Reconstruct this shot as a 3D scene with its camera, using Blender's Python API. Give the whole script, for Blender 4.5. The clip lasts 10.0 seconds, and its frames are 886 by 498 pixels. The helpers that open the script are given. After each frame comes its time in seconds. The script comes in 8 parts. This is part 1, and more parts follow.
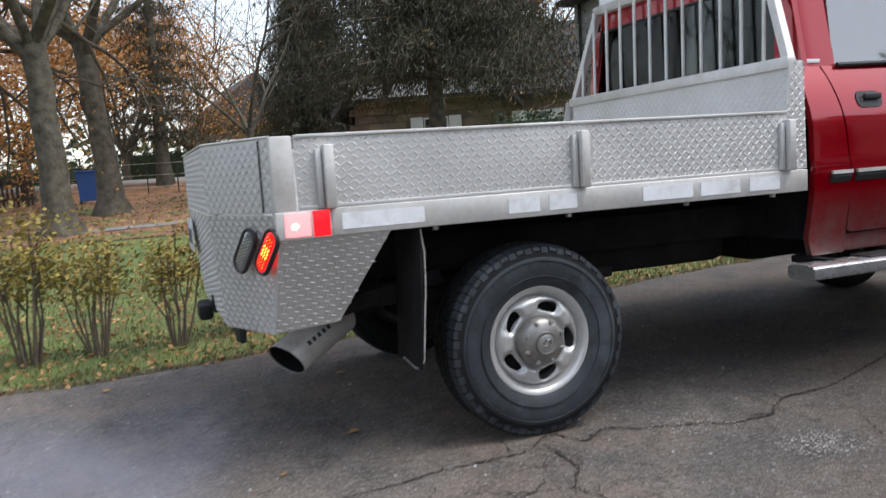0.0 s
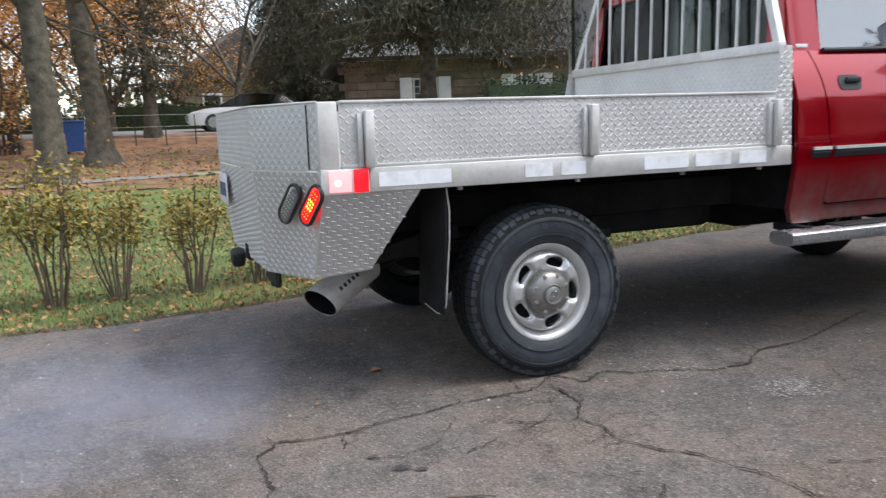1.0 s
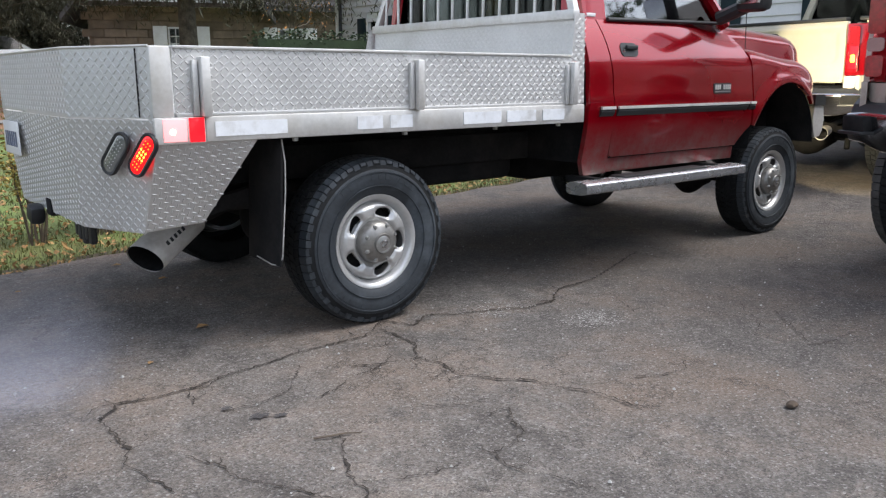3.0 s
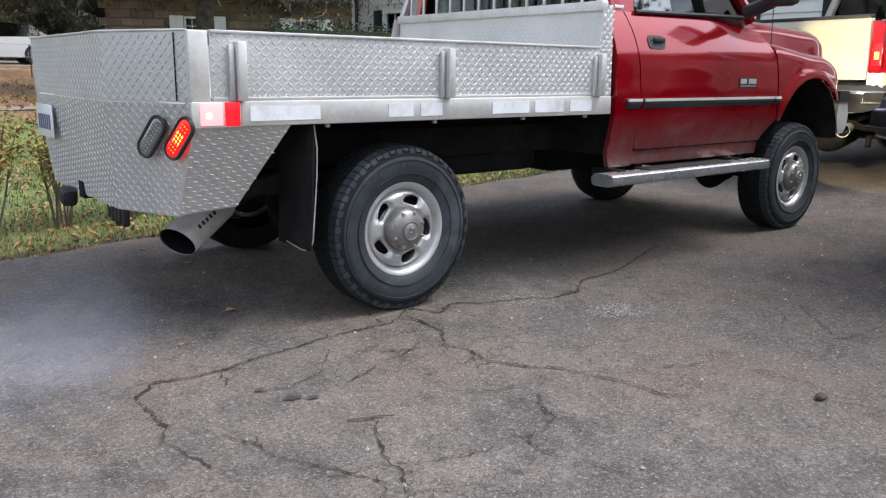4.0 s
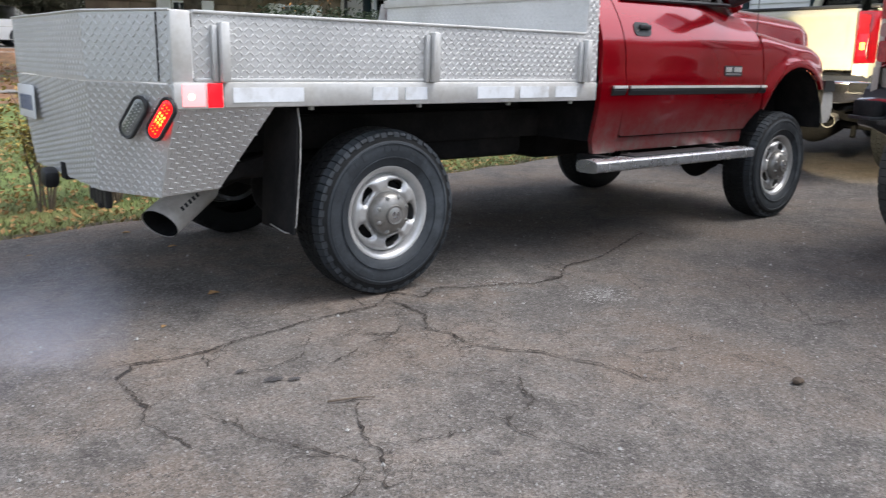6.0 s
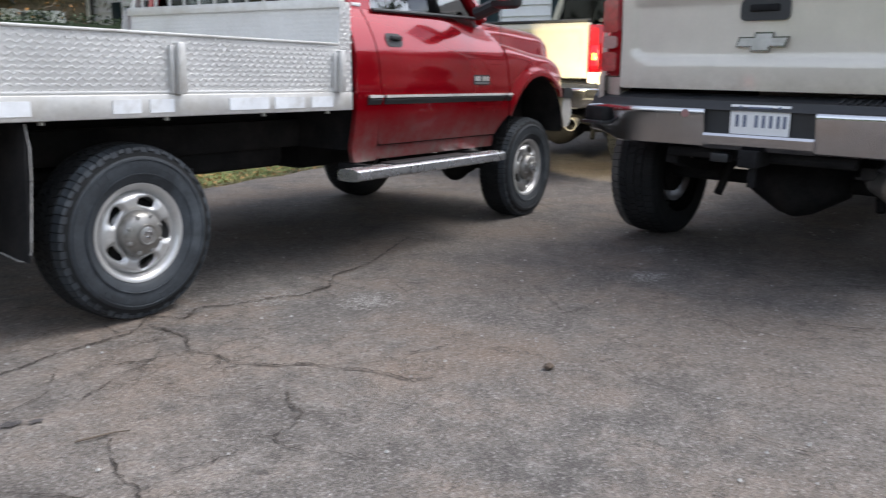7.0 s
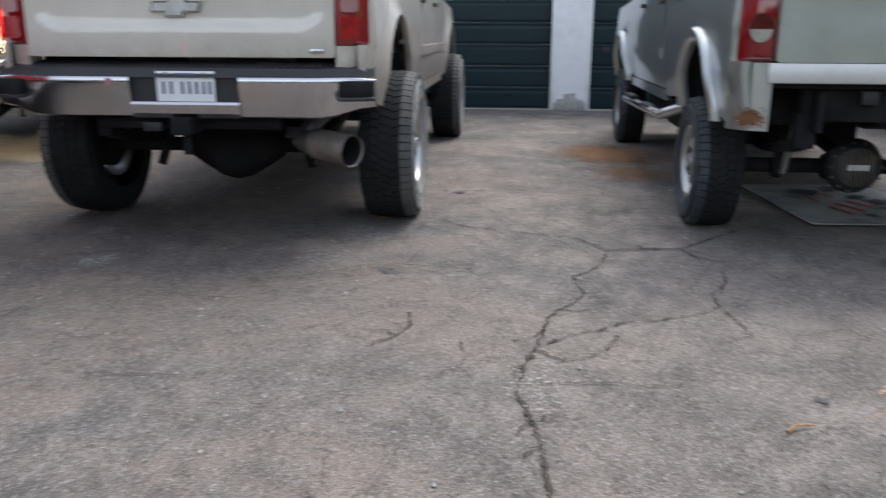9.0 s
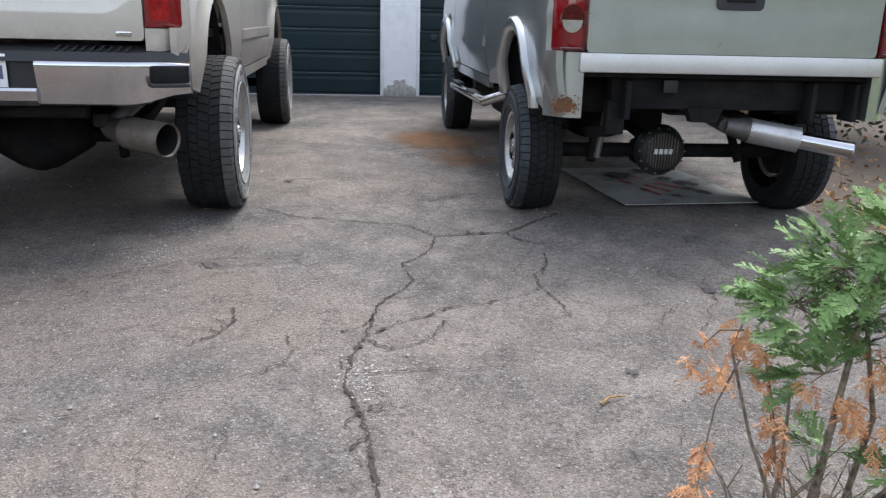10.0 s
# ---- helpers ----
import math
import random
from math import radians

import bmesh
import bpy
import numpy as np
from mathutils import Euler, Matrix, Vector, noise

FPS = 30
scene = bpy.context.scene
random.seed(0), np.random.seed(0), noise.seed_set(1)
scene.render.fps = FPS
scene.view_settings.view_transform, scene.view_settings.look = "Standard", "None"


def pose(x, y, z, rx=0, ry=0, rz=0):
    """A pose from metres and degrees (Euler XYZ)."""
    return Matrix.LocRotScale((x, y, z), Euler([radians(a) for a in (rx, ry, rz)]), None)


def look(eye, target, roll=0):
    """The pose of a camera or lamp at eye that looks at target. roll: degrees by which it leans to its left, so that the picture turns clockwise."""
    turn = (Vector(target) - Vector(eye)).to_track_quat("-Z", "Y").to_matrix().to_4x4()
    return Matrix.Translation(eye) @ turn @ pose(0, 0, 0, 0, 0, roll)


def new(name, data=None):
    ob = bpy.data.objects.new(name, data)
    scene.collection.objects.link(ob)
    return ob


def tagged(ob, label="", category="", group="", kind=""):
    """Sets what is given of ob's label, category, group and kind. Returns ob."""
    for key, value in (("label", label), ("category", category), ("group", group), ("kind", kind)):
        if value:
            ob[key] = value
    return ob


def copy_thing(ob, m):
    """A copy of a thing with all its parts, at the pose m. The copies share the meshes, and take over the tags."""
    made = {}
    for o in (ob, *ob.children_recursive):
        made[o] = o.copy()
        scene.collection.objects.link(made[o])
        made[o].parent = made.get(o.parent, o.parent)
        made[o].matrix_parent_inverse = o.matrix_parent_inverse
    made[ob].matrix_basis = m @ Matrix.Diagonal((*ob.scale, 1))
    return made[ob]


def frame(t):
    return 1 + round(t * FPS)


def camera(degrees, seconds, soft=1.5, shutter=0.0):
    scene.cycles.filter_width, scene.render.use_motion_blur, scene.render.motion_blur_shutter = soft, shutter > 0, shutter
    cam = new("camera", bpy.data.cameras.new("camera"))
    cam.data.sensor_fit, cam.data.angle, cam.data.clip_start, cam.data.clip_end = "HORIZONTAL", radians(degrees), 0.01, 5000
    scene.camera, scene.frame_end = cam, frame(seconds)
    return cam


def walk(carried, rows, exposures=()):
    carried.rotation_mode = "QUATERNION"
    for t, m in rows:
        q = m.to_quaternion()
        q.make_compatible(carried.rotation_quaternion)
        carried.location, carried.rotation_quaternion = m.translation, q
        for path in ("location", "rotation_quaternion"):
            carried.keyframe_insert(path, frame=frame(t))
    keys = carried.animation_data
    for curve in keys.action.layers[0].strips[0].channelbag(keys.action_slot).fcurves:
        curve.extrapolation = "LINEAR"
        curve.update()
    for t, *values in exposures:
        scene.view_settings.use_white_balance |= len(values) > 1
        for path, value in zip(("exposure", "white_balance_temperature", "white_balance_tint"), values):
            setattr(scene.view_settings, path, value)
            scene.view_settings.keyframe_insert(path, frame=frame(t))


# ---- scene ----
cam = camera(58.1, 10.0, soft=1.2, shutter=0.4)
PATH = [
    (0, (0.052, 0.015, 1.094), (0.757, 1.875, 0.884), -3.8),
    (0.5, (-0.139, -0.132, 1.104), (0.535, 1.729, 0.813), -3.5),
    (1, (-0.225, -0.242, 1.124), (0.515, 1.59, 0.816), -2.0),
    (1.5, (-0.272, -0.345, 1.125), (0.673, 1.388, 0.801), -1.8),
    (2, (-0.336, -0.338, 1.117), (0.739, 1.302, 0.725), -0.8),
    (2.5, (-0.457, -0.233, 1.108), (0.743, 1.315, 0.701), -0.2),
    (2.7, (-0.495, -0.205, 1.112), (0.743, 1.312, 0.699), -0.2),
    (4, (-0.618, -0.15, 1.088), (0.598, 1.377, 0.654), 0.7),
    (4.5, (-0.626, -0.154, 1.082), (0.566, 1.387, 0.63), 1.2),
    (5, (-0.625, -0.162, 1.075), (0.555, 1.385, 0.611), 1.4),
    (5.2, (-0.627, -0.158, 1.076), (0.546, 1.393, 0.607), 1.6),
    (6.3, (-0.599, -0.185, 1.071), (0.728, 1.242, 0.621), 0.9),
    (6.5, (-0.595, -0.196, 1.08), (0.825, 1.14, 0.635), 0.9),
    (7, (-0.556, -0.228, 1.078), (1.052, 0.882, 0.649), 1.1),
    (7.5, (-0.525, -0.253, 1.071), (1.187, 0.687, 0.643), 1.2),
    (8, (-0.51, -0.268, 1.067), (1.278, 0.51, 0.62), 1.3),
    (8.5, (-0.468, -0.302, 1.077), (1.448, 0.039, 0.616), 1.1),
    (9, (-0.427, -0.346, 1.066), (1.512, -0.425, 0.58), 0.3),
    (9.5, (-0.395, -0.394, 1.064), (1.503, -0.763, 0.553), 0.4),
    (10, (-0.406, -0.403, 1.071), (1.468, -0.877, 0.557), 1.3),
]
EXPOSURES = [(0, 1.09), (0.5, 1.28), (1, 1.33), (2, 1.34), (4.5, 1.41), (7, 1.47), (7.6, 1.54), (8.4, 1.56), (9.1, 1.5), (9.5, 1.6), (10, 1.75)]
walk(cam, [(t, look(eye, target, roll)) for t, eye, target, roll in PATH], EXPOSURES)

# ---- light ----
world = bpy.data.worlds.new("sky")
scene.world = world
world.use_nodes = True
wn = world.node_tree.nodes
wl = world.node_tree.links
sky = wn.new("ShaderNodeTexSky")
sky.sky_type = "NISHITA"
sky.sun_disc = False
SUN_EL, SUN_ROT = radians(60), radians(126)
sky.sun_elevation, sky.sun_rotation = SUN_EL, SUN_ROT
sky.air_density, sky.dust_density, sky.ozone_density = 1.0, 1.5, 1.0
soft_sky = wn.new("ShaderNodeHueSaturation")
soft_sky.inputs["Saturation"].default_value = 0.5
wl.new(sky.outputs[0], soft_sky.inputs["Color"])
wl.new(soft_sky.outputs[0], wn["Background"].inputs["Color"])
wn["Background"].inputs["Strength"].default_value = 0.15
sun = new("sun", bpy.data.lights.new("sun", "SUN"))
sun.data.energy, sun.data.angle, sun.data.color = 0.9, radians(30), (1.0, 0.98, 0.96)
sun.matrix_world = look((0, 0, 0), (-math.sin(SUN_ROT) * math.cos(SUN_EL), -math.cos(SUN_ROT) * math.cos(SUN_EL), -math.sin(SUN_EL)))


# ---- materials ----
def mat(name, color, rough=0.6, metal=0.0, noise_scale=8.0, vary=0.15, tint=None, fine=60.0, bump=0.0, coat=0.0, wear=None, wear_amount=0.5, wear_scale=3.0, spec=0.5, per_piece=0.0, dust=None, coat_ior=1.5):
    """A principled material with two scales of variation, fine relief, and a second worn or dirty colour in patches."""
    m = bpy.data.materials.new(name)
    m.use_nodes = True
    n, l = m.node_tree.nodes, m.node_tree.links
    b = n["Principled BSDF"]
    b.inputs["Metallic"].default_value, b.inputs["Roughness"].default_value = metal, rough
    b.inputs["Coat Weight"].default_value = coat
    b.inputs["Coat Roughness"].default_value = 0.05
    b.inputs["Coat IOR"].default_value = coat_ior
    b.inputs["Specular IOR Level"].default_value = spec
    tc = n.new("ShaderNodeTexCoord")
    big, small = n.new("ShaderNodeTexNoise"), n.new("ShaderNodeTexNoise")
    big.inputs["Scale"].default_value, small.inputs["Scale"].default_value = noise_scale, fine
    big.inputs["Detail"].default_value, small.inputs["Detail"].default_value = 5, 3
    l.new(tc.outputs["Object"], big.inputs["Vector"])
    l.new(tc.outputs["Object"], small.inputs["Vector"])
    both = n.new("ShaderNodeMath")
    both.operation = "MULTIPLY_ADD"
    both.inputs[1].default_value = 0.35
    l.new(small.outputs["Fac"], both.inputs[0])
    half = n.new("ShaderNodeMath")
    half.operation = "MULTIPLY"
    half.inputs[1].default_value = 0.65
    l.new(big.outputs["Fac"], half.inputs[0])
    l.new(half.outputs[0], both.inputs[2])
    ramp = n.new("ShaderNodeValToRGB")
    ramp.color_ramp.elements[0].position, ramp.color_ramp.elements[1].position = 0.32, 0.68
    tint = tint or color
    ramp.color_ramp.elements[0].color = (*[c * (1 - vary) for c in color], 1)
    ramp.color_ramp.elements[1].color = (*[min(1, c * (1 + vary)) for c in tint], 1)
    l.new(both.outputs[0], ramp.inputs[0])
    out = ramp.outputs[0]
    if per_piece:
        info, hsv, rng = n.new("ShaderNodeObjectInfo"), n.new("ShaderNodeHueSaturation"), n.new("ShaderNodeMapRange")
        rng.inputs["To Min"].default_value, rng.inputs["To Max"].default_value = 1 - per_piece, 1 + per_piece
        l.new(info.outputs["Random"], rng.inputs["Value"])
        l.new(rng.outputs[0], hsv.inputs["Value"])
        l.new(out, hsv.inputs["Color"])
        out = hsv.outputs[0]
    if wear:
        wn_, wr, mix = n.new("ShaderNodeTexNoise"), n.new("ShaderNodeValToRGB"), n.new("ShaderNodeMix")
        wn_.inputs["Scale"].default_value, wn_.inputs["Detail"].default_value = wear_scale, 7
        wn_.inputs["Roughness"].default_value = 0.65
        wr.color_ramp.elements[0].position, wr.color_ramp.elements[1].position = 0.5, 0.72
        wr.color_ramp.elements[1].color = (wear_amount, wear_amount, wear_amount, 1)
        l.new(tc.outputs["Object"], wn_.inputs["Vector"])
        l.new(wn_.outputs["Fac"], wr.inputs[0])
        mix.data_type = "RGBA"
        mix.inputs["B"].default_value = (*wear, 1)
        l.new(wr.outputs[0], mix.inputs["Factor"])
        l.new(out, mix.inputs["A"])
        out = mix.outputs["Result"]
    if dust:
        # road dust thrown up on the lower part: colour, upper and lower height, amount
        sep, hi, dn, mul, mix = n.new("ShaderNodeSeparateXYZ"), n.new("ShaderNodeMapRange"), n.new("ShaderNodeTexNoise"), n.new("ShaderNodeMath"), n.new("ShaderNodeMix")
        l.new(tc.outputs["Object"], sep.inputs[0])
        l.new(sep.outputs["Z"], hi.inputs["Value"])
        hi.inputs["From Min"].default_value, hi.inputs["From Max"].default_value = dust[1], dust[2]
        hi.inputs["To Max"].default_value = dust[3]
        dn.inputs["Scale"].default_value, dn.inputs["Detail"].default_value, dn.inputs["Roughness"].default_value = 9, 8, 0.75
        l.new(tc.outputs["Object"], dn.inputs["Vector"])
        mul.operation = "MULTIPLY"
        dr = n.new("ShaderNodeMapRange")
        dr.inputs["From Min"].default_value, dr.inputs["From Max"].default_value = 0.2, 0.7
        l.new(dn.outputs["Fac"], dr.inputs["Value"])
        l.new(hi.outputs[0], mul.inputs[0])
        l.new(dr.outputs[0], mul.inputs[1])
        mix.data_type = "RGBA"
        mix.inputs["B"].default_value = (*dust[0], 1)
        l.new(mul.outputs[0], mix.inputs["Factor"])
        l.new(out, mix.inputs["A"])
        out = mix.outputs["Result"]
        dull = n.new("ShaderNodeMath")
        dull.operation = "MULTIPLY_ADD"
        dull.inputs[1].default_value, dull.inputs[2].default_value = -coat, coat
        l.new(mul.outputs[0], dull.inputs[0])
        l.new(dull.outputs[0], b.inputs["Coat Weight"])
    l.new(out, b.inputs["Base Color"])
    rr = n.new("ShaderNodeMapRange")
    rr.inputs["To Min"].default_value, rr.inputs["To Max"].default_value = max(0.02, rough * 0.8), min(1, rough * 1.2)
    l.new(big.outputs["Fac"], rr.inputs["Value"])
    l.new(rr.outputs[0], b.inputs["Roughness"])
    if bump:
        bp = n.new("ShaderNodeBump")
        bp.inputs["Strength"].default_value, bp.inputs["Distance"].default_value = min(1, bump * 50), bump
        l.new(both.outputs[0], bp.inputs["Height"])
        l.new(bp.outputs[0], b.inputs["Normal"])
    return m


def glow(name, color, strength):
    m = bpy.data.materials.new(name)
    m.use_nodes = True
    b = m.node_tree.nodes["Principled BSDF"]
    b.inputs["Base Color"].default_value = (*color, 1)
    b.inputs["Emission Color"].default_value = (*color, 1)
    b.inputs["Emission Strength"].default_value = strength
    b.inputs["Roughness"].default_value = 0.2
    return m


def glass(name, color, rough=0.03, ior=2.4):
    """Tinted glass: part clear, part mirror."""
    m = bpy.data.materials.new(name)
    m.use_nodes = True
    n, l = m.node_tree.nodes, m.node_tree.links
    n.remove(n["Principled BSDF"])
    tr, gl, mx, lw = n.new("ShaderNodeBsdfTransparent"), n.new("ShaderNodeBsdfGlossy"), n.new("ShaderNodeMixShader"), n.new("ShaderNodeFresnel")
    tr.inputs[0].default_value = (*color, 1)
    gl.inputs["Roughness"].default_value = rough
    lw.inputs["IOR"].default_value = ior
    l.new(lw.outputs[0], mx.inputs[0])
    l.new(tr.outputs[0], mx.inputs[1])
    l.new(gl.outputs[0], mx.inputs[2])
    l.new(mx.outputs[0], n["Material Output"].inputs[0])
    return m


def haze_mat():
    """Thin blue-grey exhaust haze: mostly clear, patchy, thinning out upwards and to its ends."""
    m = bpy.data.materials.new("exhaust_haze")
    m.use_nodes = True
    n, l = m.node_tree.nodes, m.node_tree.links
    n.remove(n["Principled BSDF"])
    tc, sep = n.new("ShaderNodeTexCoord"), n.new("ShaderNodeSeparateXYZ")
    l.new(tc.outputs["Object"], sep.inputs[0])
    cloud = n.new("ShaderNodeTexNoise")
    cloud.inputs["Scale"].default_value, cloud.inputs["Detail"].default_value = 2.3, 4
    l.new(tc.outputs["Object"], cloud.inputs["Vector"])
    total = None
    for src, a, b in ((sep.outputs["X"], -1.75, -0.75), (sep.outputs["X"], 0.5, -0.1), (sep.outputs["Z"], 0.46, 0.1), (sep.outputs["Z"], 0.0, 0.05), (cloud.outputs["Fac"], 0.3, 0.72)):
        q = n.new("ShaderNodeMapRange")
        q.interpolation_type = "SMOOTHSTEP"
        q.inputs["From Min"].default_value, q.inputs["From Max"].default_value = a, b
        l.new(src, q.inputs["Value"])
        if total is None:
            total = q.outputs[0]
        else:
            mul = n.new("ShaderNodeMath")
            mul.operation = "MULTIPLY"
            l.new(total, mul.inputs[0])
            l.new(q.outputs[0], mul.inputs[1])
            total = mul.outputs[0]
    thin = n.new("ShaderNodeMath")
    thin.operation = "MULTIPLY"
    thin.inputs[1].default_value = 0.2
    l.new(total, thin.inputs[0])
    clear, dif, tra, both, mx = n.new("ShaderNodeBsdfTransparent"), n.new("ShaderNodeBsdfDiffuse"), n.new("ShaderNodeBsdfTranslucent"), n.new("ShaderNodeMixShader"), n.new("ShaderNodeMixShader")
    for q in (dif, tra):
        q.inputs["Color"].default_value = (0.66, 0.7, 0.86, 1)
    l.new(dif.outputs[0], both.inputs[1])
    l.new(tra.outputs[0], both.inputs[2])
    l.new(thin.outputs[0], mx.inputs[0])
    l.new(clear.outputs[0], mx.inputs[1])
    l.new(both.outputs[0], mx.inputs[2])
    l.new(mx.outputs[0], n["Material Output"].inputs[0])
    return m


def asphalt_mat():
    """Old asphalt: broad pale and dark areas, hand-sized mottling, stone grain, and a web of hairline cracks."""
    m = bpy.data.materials.new("asphalt")
    m.use_nodes = True
    n, l = m.node_tree.nodes, m.node_tree.links
    b = n["Principled BSDF"]
    b.inputs["Roughness"].default_value = 0.88
    b.inputs["Specular IOR Level"].default_value = 0.35
    tc = n.new("ShaderNodeTexCoord")

    def noise_of(scale, detail, rough=0.6):
        q = n.new("ShaderNodeTexNoise")
        q.inputs["Scale"].default_value, q.inputs["Detail"].default_value, q.inputs["Roughness"].default_value = scale, detail, rough
        l.new(tc.outputs["Object"], q.inputs["Vector"])
        return q

    def mix(a, bb, fac, mode="MIX"):
        q = n.new("ShaderNodeMix")
        q.data_type, q.blend_type = "RGBA", mode
        if isinstance(fac, float):
            q.inputs["Factor"].default_value = fac
        else:
            l.new(fac, q.inputs["Factor"])
        for key, v in (("A", a), ("B", bb)):
            if isinstance(v, tuple):
                q.inputs[key].default_value = (*v, 1)
            else:
                l.new(v, q.inputs[key])
        return q.outputs["Result"]

    def ramp(src, p0, p1, c0=0.0, c1=1.0):
        q = n.new("ShaderNodeMapRange")
        q.inputs["From Min"].default_value, q.inputs["From Max"].default_value = p0, p1
        q.inputs["To Min"].default_value, q.inputs["To Max"].default_value = c0, c1
        l.new(src, q.inputs["Value"])
        return q.outputs[0]

    broad, patch, hand, grit, grain = noise_of(0.55, 4), noise_of(2.2, 7, 0.72), noise_of(9, 7, 0.78), noise_of(48, 5, 0.7), noise_of(190, 3, 0.8)
    col = mix((0.142, 0.131, 0.122), (0.238, 0.204, 0.176), ramp(broad.outputs["Fac"], 0.36, 0.64))
    col = mix(col, (0.335, 0.292, 0.258), ramp(patch.outputs["Fac"], 0.5, 0.68, 0.0, 0.75))
    col = mix(col, (0.07, 0.06, 0.055), ramp(patch.outputs["Fac"], 0.48, 0.3, 0.0, 0.7))
    col = mix(col, (0.335, 0.312, 0.29), ramp(hand.outputs["Fac"], 0.52, 0.68, 0.0, 0.55))
    col = mix(col, (0.06, 0.053, 0.049), ramp(hand.outputs["Fac"], 0.48, 0.30, 0.0, 0.6))
    col = mix(col, (0.36, 0.345, 0.325), ramp(grit.outputs["Fac"], 0.54, 0.70, 0.0, 0.65))
    col = mix(col, (0.065, 0.058, 0.054), ramp(grit.outputs["Fac"], 0.46, 0.30, 0.0, 0.7))
    # shade round the vehicles put into the colour as dark brown, with a ragged edge
    sepx = n.new("ShaderNodeSeparateXYZ")
    l.new(tc.outputs["Object"], sepx.inputs[0])
    ragged = n.new("ShaderNodeMath")
    ragged.operation = "MULTIPLY_ADD"
    ragged.inputs[1].default_value = 2.6
    l.new(patch.outputs["Fac"], ragged.inputs[0])
    l.new(sepx.outputs["X"], ragged.inputs[2])
    ragged_y = n.new("ShaderNodeMath")
    ragged_y.operation = "MULTIPLY_ADD"
    ragged_y.inputs[1].default_value = 2.0
    l.new(patch.outputs["Fac"], ragged_y.inputs[0])
    l.new(sepx.outputs["Y"], ragged_y.inputs[2])
    # trodden earth on the lawn side of the drive
    earth, lie = noise_of(1.1, 6, 0.7), n.new("ShaderNodeMath")
    lie.operation = "MULTIPLY"
    l.new(ramp(earth.outputs["Fac"], 0.46, 0.66, 0.0, 0.75), lie.inputs[0])
    l.new(ramp(ragged_y.outputs[0], 0.0, 2.6, 0.12, 1.0), lie.inputs[1])
    col = mix(col, (0.215, 0.158, 0.118), lie.outputs[0])
    # shade of the parking area, mixed in as a darker tone
    bay_shade = n.new("ShaderNodeMath")
    bay_shade.operation = "MULTIPLY"
    l.new(ramp(ragged.outputs[0], 2.9, 4.4, 0.0, 0.45), bay_shade.inputs[0])
    l.new(ramp(ragged_y.outputs[0], 0.2, 1.6), bay_shade.inputs[1])
    col = mix(col, (0.062, 0.052, 0.047), bay_shade.outputs[0])
    stones = n.new("ShaderNodeTexVoronoi")
    stones.inputs["Scale"].default_value = 165
    l.new(tc.outputs["Object"], stones.inputs["Vector"])
    sep = n.new("ShaderNodeSeparateColor")
    l.new(stones.outputs["Color"], sep.inputs[0])
    col = mix(col, (0.42, 0.40, 0.38), ramp(sep.outputs[0], 0.88, 1.0, 0.0, 0.6))
    col = mix(col, (0.04, 0.04, 0.04), ramp(sep.outputs[1], 0.8, 1.0, 0.0, 0.5))
    tone = n.new("ShaderNodeHueSaturation")
    l.new(ramp(sep.outputs[2], 0.0, 1.0, 0.74, 1.28), tone.inputs["Value"])
    l.new(col, tone.inputs["Color"])
    col = tone.outputs[0]
    # hairline web, broken by noise
    warp = n.new("ShaderNodeVectorMath")
    warp.operation = "MULTIPLY_ADD"
    warp.inputs[1].default_value = (0.35, 0.35, 0.35)
    l.new(hand.outputs["Color"], warp.inputs[0])
    l.new(tc.outputs["Object"], warp.inputs[2])
    web = n.new("ShaderNodeTexVoronoi")
    web.feature = "DISTANCE_TO_EDGE"
    web.inputs["Scale"].default_value = 2.6
    l.new(warp.outputs[0], web.inputs["Vector"])
    line = ramp(web.outputs["Distance"], 0.003, 0.016, 1.0, 0.0)
    some = n.new("ShaderNodeMath")
    some.operation = "MULTIPLY"
    l.new(line, some.inputs[0])
    l.new(ramp(patch.outputs["Fac"], 0.45, 0.56, 0.0, 0.9), some.inputs[1])
    col = mix(col, (0.035, 0.032, 0.03), some.outputs[0])
    l.new(col, b.inputs["Base Color"])
    high = n.new("ShaderNodeMath")
    high.operation = "MULTIPLY_ADD"
    high.inputs[1].default_value = 0.5
    l.new(stones.outputs["Distance"], high.inputs[0])
    l.new(grain.outputs["Fac"], high.inputs[2])
    bp = n.new("ShaderNodeBump")
    bp.inputs["Strength"].default_value, bp.inputs["Distance"].default_value = 1.0, 0.009
    l.new(high.outputs[0], bp.inputs["Height"])
    l.new(bp.outputs[0], b.inputs["Normal"])
    return m


